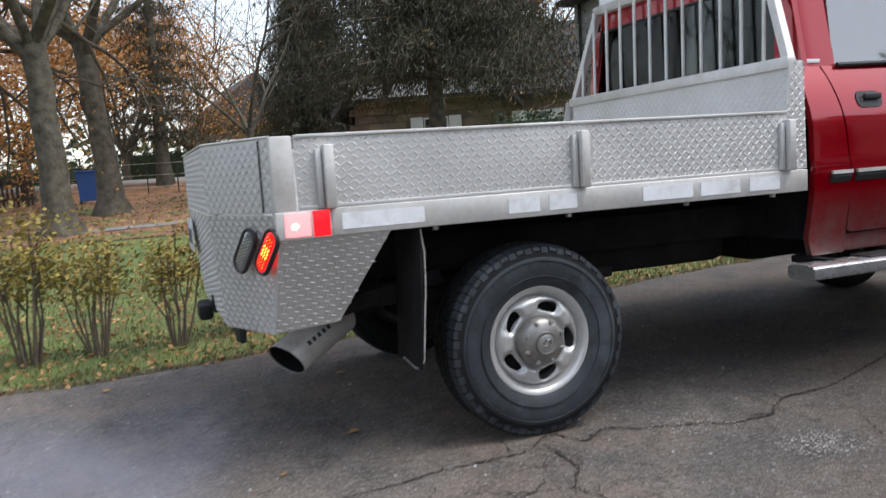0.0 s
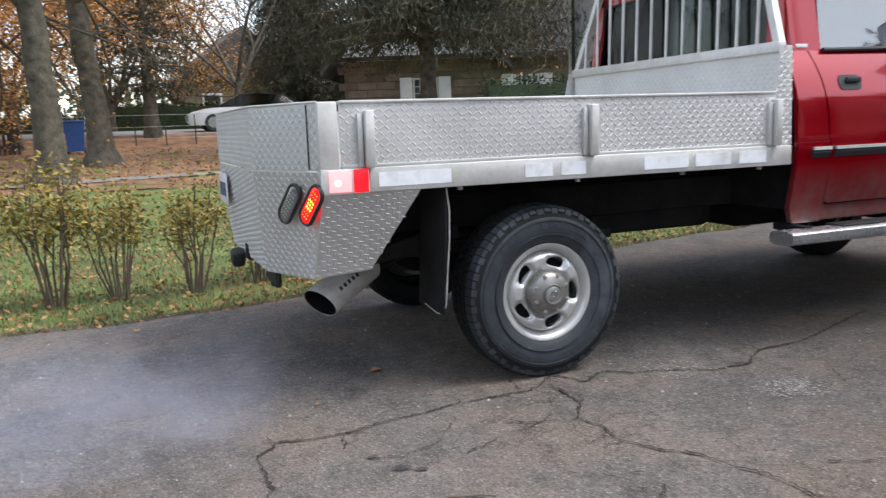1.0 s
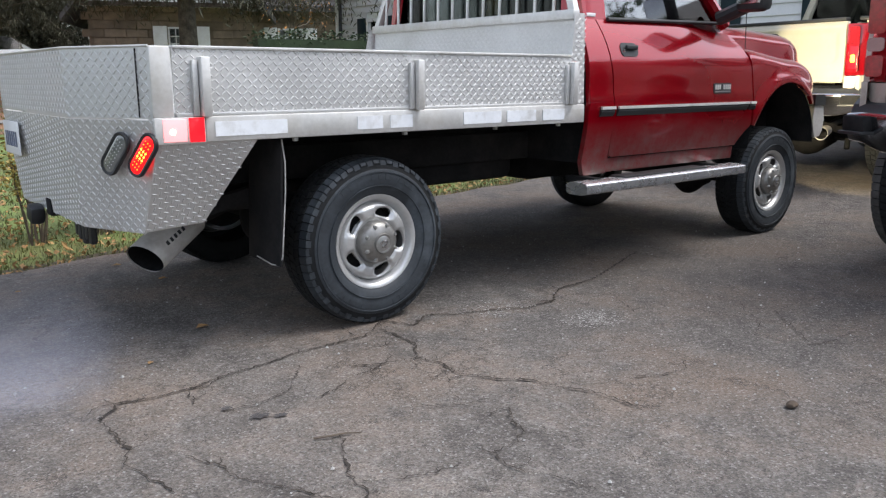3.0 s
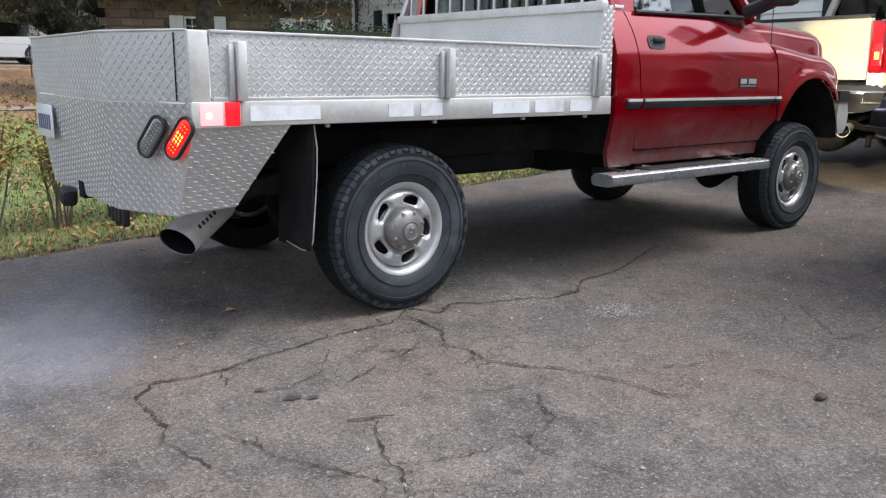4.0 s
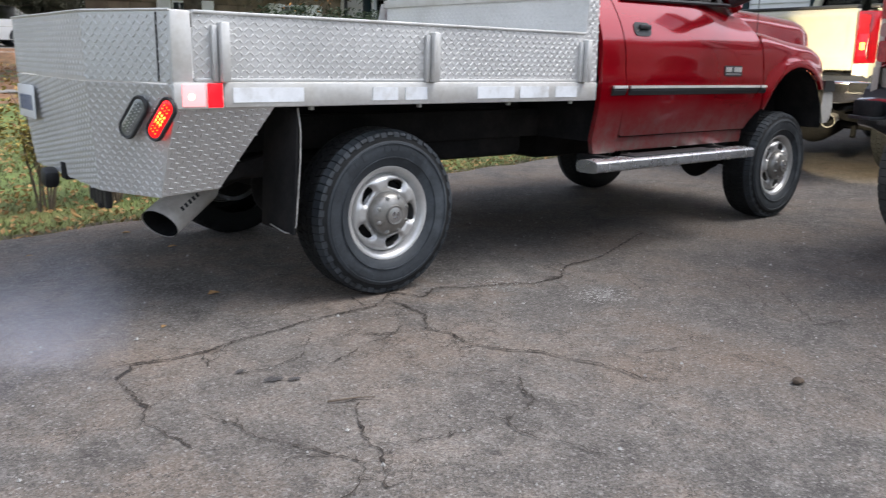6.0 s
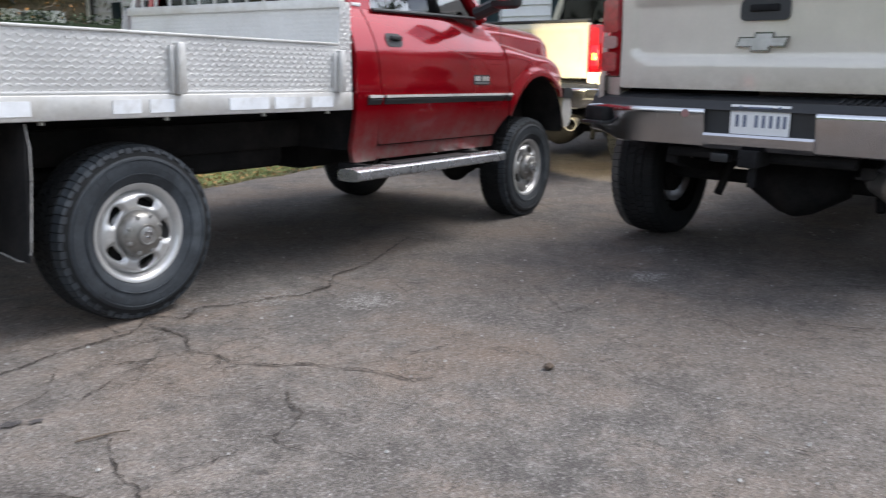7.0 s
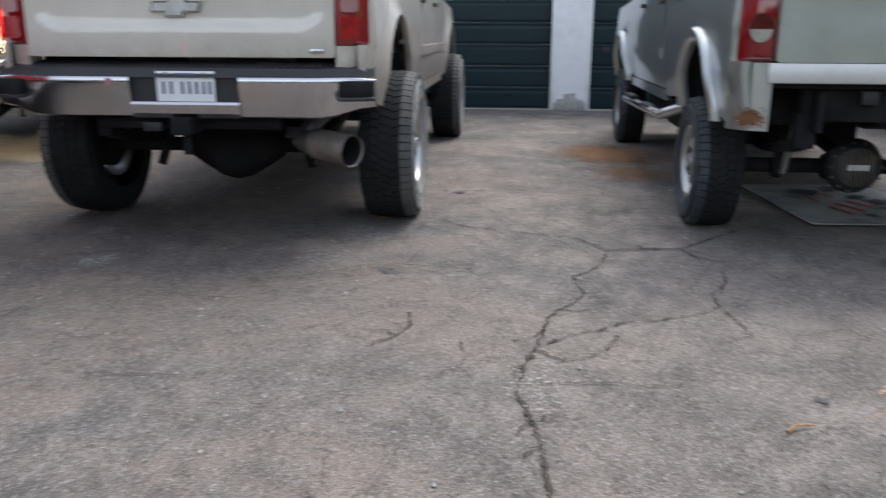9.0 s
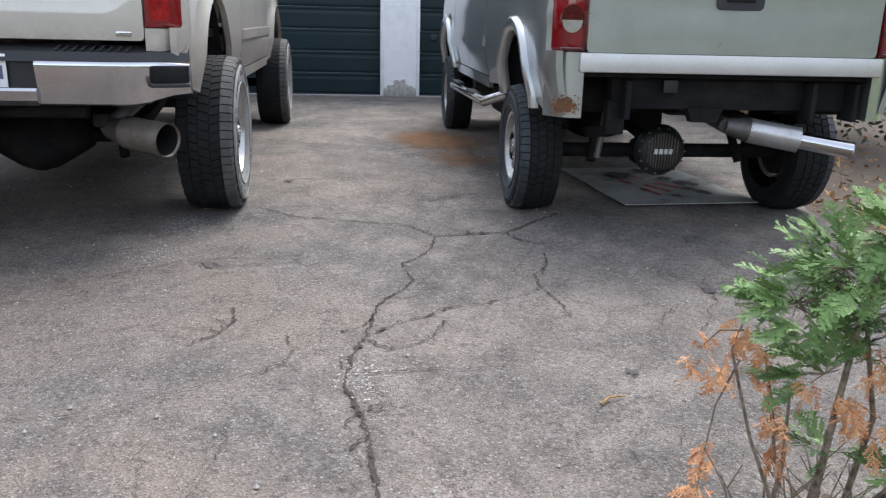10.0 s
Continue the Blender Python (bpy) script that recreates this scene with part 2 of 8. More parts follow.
M = dict(
    asphalt=asphalt_mat(),
    crack=mat("crack_dirt", (0.034, 0.026, 0.02), 0.95, vary=0.4, fine=80),
    lawn=mat("lawn", (0.07, 0.12, 0.028), 0.95, vary=0.45, noise_scale=1.5, fine=40, bump=0.01, tint=(0.13, 0.17, 0.045), wear=(0.17, 0.09, 0.045), wear_amount=0.45, wear_scale=0.25),
    blade=mat("grass_blade", (0.085, 0.11, 0.034), 0.7, vary=0.5, noise_scale=2, tint=(0.17, 0.17, 0.065)),
    litter=mat("leaf_litter", (0.14, 0.075, 0.042), 0.9, vary=0.55, noise_scale=3, fine=22, tint=(0.26, 0.14, 0.075), wear=(0.1, 0.12, 0.04), wear_amount=0.5, wear_scale=0.5, bump=0.02),
    path=mat("pale_path", (0.25, 0.235, 0.22), 0.9, vary=0.2, noise_scale=3),
    fallen=mat("fallen_leaf", (0.22, 0.1, 0.04), 0.8, vary=0.6, noise_scale=3, tint=(0.4, 0.24, 0.1)),
    soil=mat("soil", (0.07, 0.05, 0.035), 0.95, vary=0.4, bump=0.02, fine=30),
    alu=mat("bare_aluminium", (0.62, 0.615, 0.605), 0.5, 0.65, vary=0.12, noise_scale=2.5, fine=90, wear=(0.5, 0.49, 0.47), wear_amount=0.45, bump=0.0004),
    alu_dull=mat("aluminium_rail", (0.63, 0.62, 0.6), 0.5, 0.5, vary=0.14, noise_scale=5, wear=(0.45, 0.42, 0.37), wear_amount=0.6, wear_scale=7),
    reflector=mat("reflective_tape", (0.78, 0.8, 0.83), 0.4, vary=0.08, wear=(0.5, 0.49, 0.47), wear_amount=0.8, wear_scale=9),
    red=mat("red_paint", (0.29, 0.0015, 0.008), 0.2, 0.45, vary=0.06, coat=1.0, coat_ior=1.45, spec=0.2, noise_scale=2, dust=((0.2, 0.15, 0.138), 0.88, 0.58, 1.25)),
    tan=mat("champagne_paint", (0.57, 0.535, 0.475), 0.4, 0.3, vary=0.05, coat=0.7, coat_ior=1.7, wear=(0.5, 0.46, 0.42), wear_amount=0.3, wear_scale=2.5, dust=((0.24, 0.19, 0.16), 1.14, 0.96, 0.85)),
    grey=mat("pewter_paint", (0.425, 0.445, 0.445), 0.3, 0.88, vary=0.05, coat=1.0, coat_ior=1.5, wear=(0.31, 0.31, 0.30), wear_amount=0.3),
    cream=mat("cream_paint", (0.55, 0.52, 0.42), 0.4, 0.3, vary=0.06, coat=0.6),
    chrome=mat("chrome", (0.52, 0.52, 0.54), 0.14, 1.0, vary=0.06, wear=(0.45, 0.43, 0.41), wear_amount=0.4, wear_scale=6),
    steel=mat("wheel_steel", (0.46, 0.46, 0.455), 0.36, 0.8, vary=0.16, wear=(0.2, 0.185, 0.165), wear_amount=0.6, wear_scale=7),
    rim_silver=mat("silver_rim_paint", (0.56, 0.56, 0.555), 0.33, 0.5, vary=0.1, noise_scale=6, fine=90, wear=(0.36, 0.345, 0.33), wear_amount=0.5, wear_scale=9),
    hub_metal=mat("hub_metal", (0.29, 0.282, 0.268), 0.4, 0.7, vary=0.2, noise_scale=14, wear=(0.12, 0.105, 0.09), wear_amount=0.75, wear_scale=12),
    step_chrome=mat("step_metal", (0.76, 0.77, 0.79), 0.27, 0.85, vary=0.12, wear=(0.45, 0.45, 0.46), wear_amount=0.3, wear_scale=6),
    old_pipe=mat("old_exhaust", (0.2, 0.175, 0.15), 0.5, 0.5, vary=0.3, wear=(0.3, 0.27, 0.24), wear_amount=0.5, wear_scale=8),
    pipe=mat("exhaust_steel", (0.6, 0.58, 0.55), 0.45, 0.3, vary=0.15, wear=(0.26, 0.2, 0.15), wear_amount=0.45, wear_scale=6),
    rubber=mat("tyre_rubber", (0.026, 0.032, 0.039), 0.62, vary=0.4, noise_scale=7, fine=70, wear=(0.085, 0.1, 0.115), wear_amount=0.8, wear_scale=4.5, bump=0.0012),
    # darker copy of the tyre rubber, with the shade under the bodies in its colour
    shaded_rubber=mat("shaded_rubber", (0.011, 0.012, 0.013), 0.8, vary=0.4, noise_scale=6, wear=(0.03, 0.031, 0.033), wear_amount=0.5, wear_scale=5, spec=0.3),
    dusty=mat("dusty_rubber", (0.23, 0.228, 0.22), 0.8, vary=0.3, noise_scale=5, wear=(0.33, 0.325, 0.31), wear_amount=0.8, wear_scale=3),
    dusty_tread=mat("dusty_tread", (0.07, 0.07, 0.068), 0.85, vary=0.45, noise_scale=8, wear=(0.14, 0.138, 0.132), wear_amount=0.7, wear_scale=5),
    plastic=mat("black_plastic", (0.018, 0.019, 0.021), 0.5, vary=0.2, wear=(0.04, 0.04, 0.04), wear_amount=0.3),
    under=mat("underbody", (0.017, 0.017, 0.018), 0.85, vary=0.4, noise_scale=6, wear=(0.05, 0.043, 0.038), wear_amount=0.4, spec=0.12),
    rust=mat("rust", (0.16, 0.07, 0.032), 0.9, vary=0.4, noise_scale=20, bump=0.002),
    red_lens=mat("red_lens", (0.22, 0.003, 0.007), 0.12, vary=0.15, coat=1.0, noise_scale=20),
    red_cell=mat("red_lens_cell", (0.25, 0.003, 0.008), 0.15, vary=0.35, coat=1.0, noise_scale=40, tint=(0.32, 0.006, 0.012)),
    red_deep=mat("deep_red_lens", (0.075, 0.003, 0.006), 0.15, vary=0.2, coat=1.0, noise_scale=25),
    milk_lens=mat("milky_lens", (0.33, 0.31, 0.27), 0.2, vary=0.2, coat=1.0, noise_scale=25),
    smoke_lens=mat("smoked_lens", (0.16, 0.165, 0.155), 0.12, vary=0.2, coat=1.0, noise_scale=30),
    clear_lens=mat("clear_lens", (0.36, 0.2, 0.19), 0.12, vary=0.1, coat=1.0),
    led=glow("lit_red_led", (0.9, 0.006, 0.008), 0.75),
    led_core=glow("lit_amber_core", (1.0, 0.17, 0.01), 1.5),
    led_hot=glow("lit_amber_hot", (1.0, 0.5, 0.05), 2.2),
    pink_spill=glow("marker_spill", (1.0, 0.24, 0.25), 0.8),
    led_white=glow("lit_marker_core", (1.0, 0.8, 0.5), 3.0),
    lit_red=glow("lit_red_reflector", (0.9, 0.008, 0.016), 0.55),
    lamp_glow=glow("warm_lamp", (1.0, 0.62, 0.25), 12.0),
    head_glow=glow("lit_headlamp", (1.0, 0.85, 0.5), 6.0),
    side_glass=glass("side_glass", (0.72, 0.76, 0.76), ior=3.2),
    silencer=mat("silencer_steel", (0.11, 0.105, 0.1), 0.5, 0.6, vary=0.3, wear=(0.2, 0.19, 0.18), wear_amount=0.4),
    window=glass("car_glass", (0.42, 0.45, 0.45), ior=1.27),
    siding=mat("white_siding", (0.72, 0.72, 0.73), 0.6, vary=0.05, wear=(0.55, 0.55, 0.54), wear_amount=0.3),
    door_green=mat("dark_green_door", (0.007, 0.021, 0.027), 0.42, vary=0.15, wear=(0.014, 0.03, 0.036), wear_amount=0.35, noise_scale=2, spec=0.25),
    white=mat("white_paint", (0.84, 0.85, 0.86), 0.5, vary=0.05, wear=(0.55, 0.53, 0.5), wear_amount=0.35),
    plate=mat("plate_white", (0.78, 0.79, 0.8), 0.35, vary=0.04),
    ink=mat("dark_blue_ink", (0.1, 0.125, 0.2), 0.5, vary=0.1),
    bark=mat("bark", (0.06, 0.05, 0.036), 0.95, vary=0.5, noise_scale=6, fine=40, bump=0.03, tint=(0.11, 0.097, 0.072)),
    twig=mat("twig", (0.13, 0.1, 0.075), 0.9, vary=0.3, noise_scale=20),
    leaf_yellow=mat("yellow_green_leaf", (0.14, 0.135, 0.03), 0.65, vary=0.5, noise_scale=9, tint=(0.34, 0.25, 0.055)),
    leaf_orange=mat("orange_leaf", (0.36, 0.14, 0.03), 0.7, vary=0.5, noise_scale=0.8, tint=(0.5, 0.25, 0.07)),
    needle=mat("spruce_needle", (0.03, 0.042, 0.024), 0.85, vary=0.5, noise_scale=0.7, tint=(0.085, 0.08, 0.05)),
    cedar=mat("cedar_green", (0.085, 0.17, 0.045), 0.6, vary=0.45, noise_scale=6, tint=(0.19, 0.31, 0.10)),
    cedar_dead=mat("cedar_brown", (0.62, 0.21, 0.08), 0.8, vary=0.4, noise_scale=14, tint=(0.8, 0.4, 0.2)),
    cedar_stem=mat("cedar_stem", (0.13, 0.095, 0.068), 0.9, vary=0.4, noise_scale=30, tint=(0.24, 0.19, 0.14)),
    hedge=mat("hedge_leaf", (0.03, 0.05, 0.02), 0.7, vary=0.5, noise_scale=3),
    brick=mat("buff_stone", (0.22, 0.17, 0.13), 0.9, vary=0.3, noise_scale=3, bump=0.01, per_piece=0.2),
    roof=mat("roof_shingle", (0.08, 0.075, 0.075), 0.9, vary=0.3, noise_scale=3),
    timber=mat("dark_timber", (0.05, 0.035, 0.025), 0.8, vary=0.3),
    blue_bin=mat("blue_bin", (0.03, 0.09, 0.28), 0.5, vary=0.15),
    car_white=mat("white_car_paint", (0.75, 0.77, 0.8), 0.3, vary=0.04, coat=1.0),
    cardboard=mat("flattened_board", (0.31, 0.32, 0.305), 0.85, vary=0.25, noise_scale=4, wear=(0.035, 0.03, 0.03), wear_amount=1.0, wear_scale=2.2),
    board_red=mat("board_print", (0.35, 0.06, 0.05), 0.85, vary=0.3, noise_scale=10),
    orange_stain=mat("rust_sand", (0.23, 0.115, 0.05), 0.95, vary=0.35, noise_scale=6),
    pale=mat("pale_scuff", (0.42, 0.41, 0.39), 0.95, vary=0.3, noise_scale=20),
    oil=mat("oil_spot", (0.065, 0.06, 0.06), 0.75, vary=0.3, noise_scale=20),
    yellow=mat("yellow_tag", (0.65, 0.42, 0.08), 0.6, vary=0.1),
    haze=haze_mat(),
    seat_cover=mat("pale_seat_cover", (0.42, 0.47, 0.48), 0.85, vary=0.25, noise_scale=6, bump=0.004),
    seat=mat("seat_fabric", (0.06, 0.06, 0.065), 0.9, vary=0.2),
)


# ---- building helpers ----
def part(name, bm, material, parent=None, label="", loc=None, rot=None, kind="", sharp=35, category=""):
    """Links a bmesh as one mesh object, under a thing or a part."""
    me = bpy.data.meshes.new(name)
    bmesh.ops.recalc_face_normals(bm, faces=bm.faces[:])
    bm.to_mesh(me)
    bm.free()
    return part_mesh(name, me, material, parent, label, loc, rot, kind, sharp, category)


def part_mesh(name, me, material, parent=None, label="", loc=None, rot=None, kind="", sharp=35, category=""):
    me.materials.append(M[material])
    if sharp:
        me.shade_smooth()
        me.set_sharp_from_angle(angle=radians(sharp))
    ob = new(name, me)
    if parent:
        ob.parent = parent
    if loc:
        ob.location = loc
    if rot:
        ob.rotation_euler = [radians(a) for a in rot]
    return tagged(ob, label, category, "", kind)


def thing(name, m, label, category, group="", kind=""):
    ob = new(name)
    ob.empty_display_size = 0.2
    ob.matrix_world = m
    return tagged(ob, label, category, group, kind)


def box(bm, c, s, rz=0.0, ry=0.0, rx=0.0, bevel=0.0):
    m = Matrix.LocRotScale(c, Euler((radians(rx), radians(ry), radians(rz))), None) @ Matrix.Diagonal((*s, 1))
    vs = bmesh.ops.create_cube(bm, size=1, matrix=m)["verts"]
    if bevel:
        es = list({e for v in vs for e in v.link_edges})
        bmesh.ops.bevel(bm, geom=es, offset=bevel, segments=2, affect="EDGES", profile=0.5)
    return bm


def new_box(c, s, bevel=0.0, **k):
    return box(bmesh.new(), c, s, bevel=bevel, **k)


def tube(bm, pts, r, seg=10, r1=None, cap=True):
    """A round bar along points; r may taper to r1."""
    pts = [Vector(p) for p in pts]
    r1 = r if r1 is None else r1
    rings = []
    for i, p in enumerate(pts):
        d = (pts[min(i + 1, len(pts) - 1)] - pts[max(i - 1, 0)]).normalized()
        a = d.orthogonal().normalized() if i == 0 else (ref - d * ref.dot(d)).normalized()
        ref = a
        b = d.cross(a)
        rad = r + (r1 - r) * i / max(1, len(pts) - 1)
        rings.append([bm.verts.new(p + rad * (a * math.cos(2 * math.pi * k / seg) + b * math.sin(2 * math.pi * k / seg))) for k in range(seg)])
    for u, v in zip(rings, rings[1:]):
        for k in range(seg):
            bm.faces.new((u[k], u[(k + 1) % seg], v[(k + 1) % seg], v[k]))
    if cap:
        bm.faces.new(rings[0][::-1])
        bm.faces.new(rings[-1])
    return bm


def lathe(profile, seg=48, bm=None):
    """A turned form round the y axis, from (radius, y) pairs."""
    bm = bm or bmesh.new()
    rings = []
    for r, y in profile:
        if r < 1e-6:
            rings.append([bm.verts.new((0, y, 0))])
        else:
            rings.append([bm.verts.new((r * math.cos(2 * math.pi * k / seg), y, r * math.sin(2 * math.pi * k / seg))) for k in range(seg)])
    for u, v in zip(rings, rings[1:]):
        for k in range(seg):
            a, b, c, d = u[k % len(u)], u[(k + 1) % len(u)], v[(k + 1) % len(v)], v[k % len(v)]
            fs = [x for i, x in enumerate((a, b, c, d)) if x not in (a, b, c, d)[:i]]
            if len(fs) > 2:
                bm.faces.new(fs)
    return bm


def loft(rings, bm=None, closed=True, caps=True):
    bm = bm or bmesh.new()
    vs = [[bm.verts.new(p) for p in ring] for ring in rings]
    n = len(vs[0])
    for u, v in zip(vs, vs[1:]):
        for k in range(n if closed else n - 1):
            bm.faces.new((u[k], u[(k + 1) % n], v[(k + 1) % n], v[k]))
    if caps and closed:
        bm.faces.new(vs[0][::-1])
        bm.faces.new(vs[-1])
    return bm


def panel(outline, place, inward, step=0.06, bm=None):
    """A sheet of metal: an outline in (u, v), cut into a grid, laid on a curved form by place(u, v), with its thickness along inward."""
    bm = bm or bmesh.new()
    flat = bmesh.new()
    flat.faces.new([flat.verts.new((u, v, 0)) for u, v in outline])
    us, vs = [p[0] for p in outline], [p[1] for p in outline]
    for axis, lo, hi in ((0, min(us), max(us)), (1, min(vs), max(vs))):
        n = max(1, int((hi - lo) / step))
        for i in range(1, n):
            co, no = [0, 0, 0], [0, 0, 0]
            co[axis], no[axis] = lo + (hi - lo) * i / n, 1
            bmesh.ops.bisect_plane(flat, geom=flat.verts[:] + flat.edges[:] + flat.faces[:], plane_co=co, plane_no=no)
    inward = Vector(inward)
    front = {v: bm.verts.new(place(v.co.x, v.co.y)) for v in flat.verts}
    back = {v: bm.verts.new(front[v].co + inward) for v in flat.verts}
    for f in flat.faces:
        bm.faces.new([front[v] for v in f.verts])
        bm.faces.new([back[v] for v in reversed(f.verts)])
    for e in flat.edges:
        if len(e.link_faces) == 1:
            a, b = e.verts
            bm.faces.new((front[a], front[b], back[b], back[a]))
    flat.free()
    return bm


def rounded(u0, v0, u1, v1, r, n=5):
    """The outline of a rectangle with rounded corners."""
    out = []
    for cx, cy, a0 in ((u1 - r, v0 + r, -90), (u1 - r, v1 - r, 0), (u0 + r, v1 - r, 90), (u0 + r, v0 + r, 180)):
        out += [(cx + r * math.cos(radians(a0 + 90 * k / n)), cy + r * math.sin(radians(a0 + 90 * k / n))) for k in range(n + 1)]
    return out


def arc(cx, cy, rx, ry, a0, a1, n=14):
    return [(cx + rx * math.cos(radians(a0 + (a1 - a0) * k / n)), cy + ry * math.sin(radians(a0 + (a1 - a0) * k / n))) for k in range(n + 1)]


def smooth(a, b, x):
    t = min(1, max(0, (x - a) / (b - a)))
    return t * t * (3 - 2 * t)


def mesh_of(name, verts, faces):
    me = bpy.data.meshes.new(name)
    me.from_pydata(verts, [], faces)
    me.update()
    return me


def checker_tread(bm_data, origin, u, v, wu, wv, inside=None, pitch=0.022, turn=0.0):
    """Raised lozenges of tread plate over a plane piece, added to (verts, faces)."""
    verts, faces = bm_data
    o, u, v = Vector(origin), Vector(u).normalized(), Vector(v).normalized()
    n = u.cross(v)
    for i in range(int(wu / pitch) + 1):
        for j in range(int(wv / pitch) + 1):
            a, b = (i + 0.5) * pitch, (j + 0.5) * pitch
            if a > wu - 0.005 or b > wv - 0.005 or (inside and not inside(a, b)):
                continue
            s = 1 if (i + j) % 2 else -1
            d = (u * s + v).normalized()
            d = d * math.cos(turn) + n.cross(d) * math.sin(turn)
            w = n.cross(d)
            c = o + u * a + v * b
            k = len(verts)
            verts += [c - d * 0.0113, c - d * 0.0055 - w * 0.0031, c + d * 0.0055 - w * 0.0031, c + d * 0.0113, c + d * 0.0055 + w * 0.0031, c - d * 0.0055 + w * 0.0031,
                      c - d * 0.007 + n * 0.0022, c + d * 0.007 + n * 0.0022]
            faces += [(k, k + 1, k + 6), (k + 1, k + 2, k + 7, k + 6), (k + 2, k + 3, k + 7), (k + 3, k + 4, k + 7), (k + 4, k + 5, k + 6, k + 7), (k + 5, k, k + 6)]


# ---- ground ----
def rise(x, y):
    """The height of the ground: the drive climbs gently to the garage, the lawns beyond climb to the street."""
    z = 0.02 * max(0.0, min(x, 13.0) - 2.7) * (1 - smooth(1.0, 2.4, y) * (1 - smooth(6.0, 8.5, x)))
    lawn = 0.037 * max(0.0, min(y, 45) - 12) * (1 - smooth(8, 14, x))
    return z + lawn


def grid_sheet(name, xs, ys, zf, keep=lambda x, y: True):
    verts, faces, at = [], [], {}
    for i, x in enumerate(xs):
        for j, y in enumerate(ys):
            at[i, j] = len(verts)
            verts.append((x, y, zf(x, y)))
    for i in range(len(xs) - 1):
        for j in range(len(ys) - 1):
            if keep((xs[i] + xs[i + 1]) / 2, (ys[j] + ys[j + 1]) / 2):
                faces.append((at[i, j], at[i + 1, j], at[i + 1, j + 1], at[i, j + 1]))
    return mesh_of(name, verts, faces)


def span(a, b, n):
    return [a + (b - a) * k / n for k in range(n + 1)]


far_x = [-900, -300, -120, -60] + span(-40, 40, 80) + [60, 120, 300, 900]
far_y = [-900, -300, -120, -60] + span(-40, 60, 100) + [80, 120, 300, 900]
part_mesh("ground", grid_sheet("ground", far_x, far_y, lambda x, y: rise(x, y) - 0.02), "lawn", label="autumn lawn with patches of fallen leaves", category="lawn", kind="structure")


def north_edge(x):
    return 4.88 + 0.02 * math.sin(3.1 * x) + (0.21 * (x - 0.2) if x > 0.2 else 0.02 * (x - 0.2)) + 0.03 * math.sin(7.7 * x + 1)


def south_edge(x):
    return -2.3 - 0.49 * max(0.0, x - 0.5) + 0.04 * math.sin(5 * x)


bm = bmesh.new()
cols = span(-26, 12.2, 190)
rows = []
for x in cols:
    lo, hi = max(-8.0, south_edge(x)), min(13.0, north_edge(x))
    rows.append([bm.verts.new((x, lo + (hi - lo) * k / 40, rise(x, lo + (hi - lo) * k / 40) + 0.004 * noise.noise((x * 0.9, (lo + (hi - lo) * k / 40) * 0.9, 0)))) for k in range(41)])
for a, b in zip(rows, rows[1:]):
    for k in range(40):
        bm.faces.new((a[k], b[k], b[k + 1], a[k + 1]))
drive_edge = bmesh.ops.extrude_edge_only(bm, edges=[e for e in bm.edges if len(e.link_faces) == 1])
for v in drive_edge["geom"]:
    if isinstance(v, bmesh.types.BMVert):
        v.co.z -= 0.05
driveway = part("driveway", bm, "asphalt", label="old cracked grey-brown asphalt driveway", category="driveway", kind="structure")


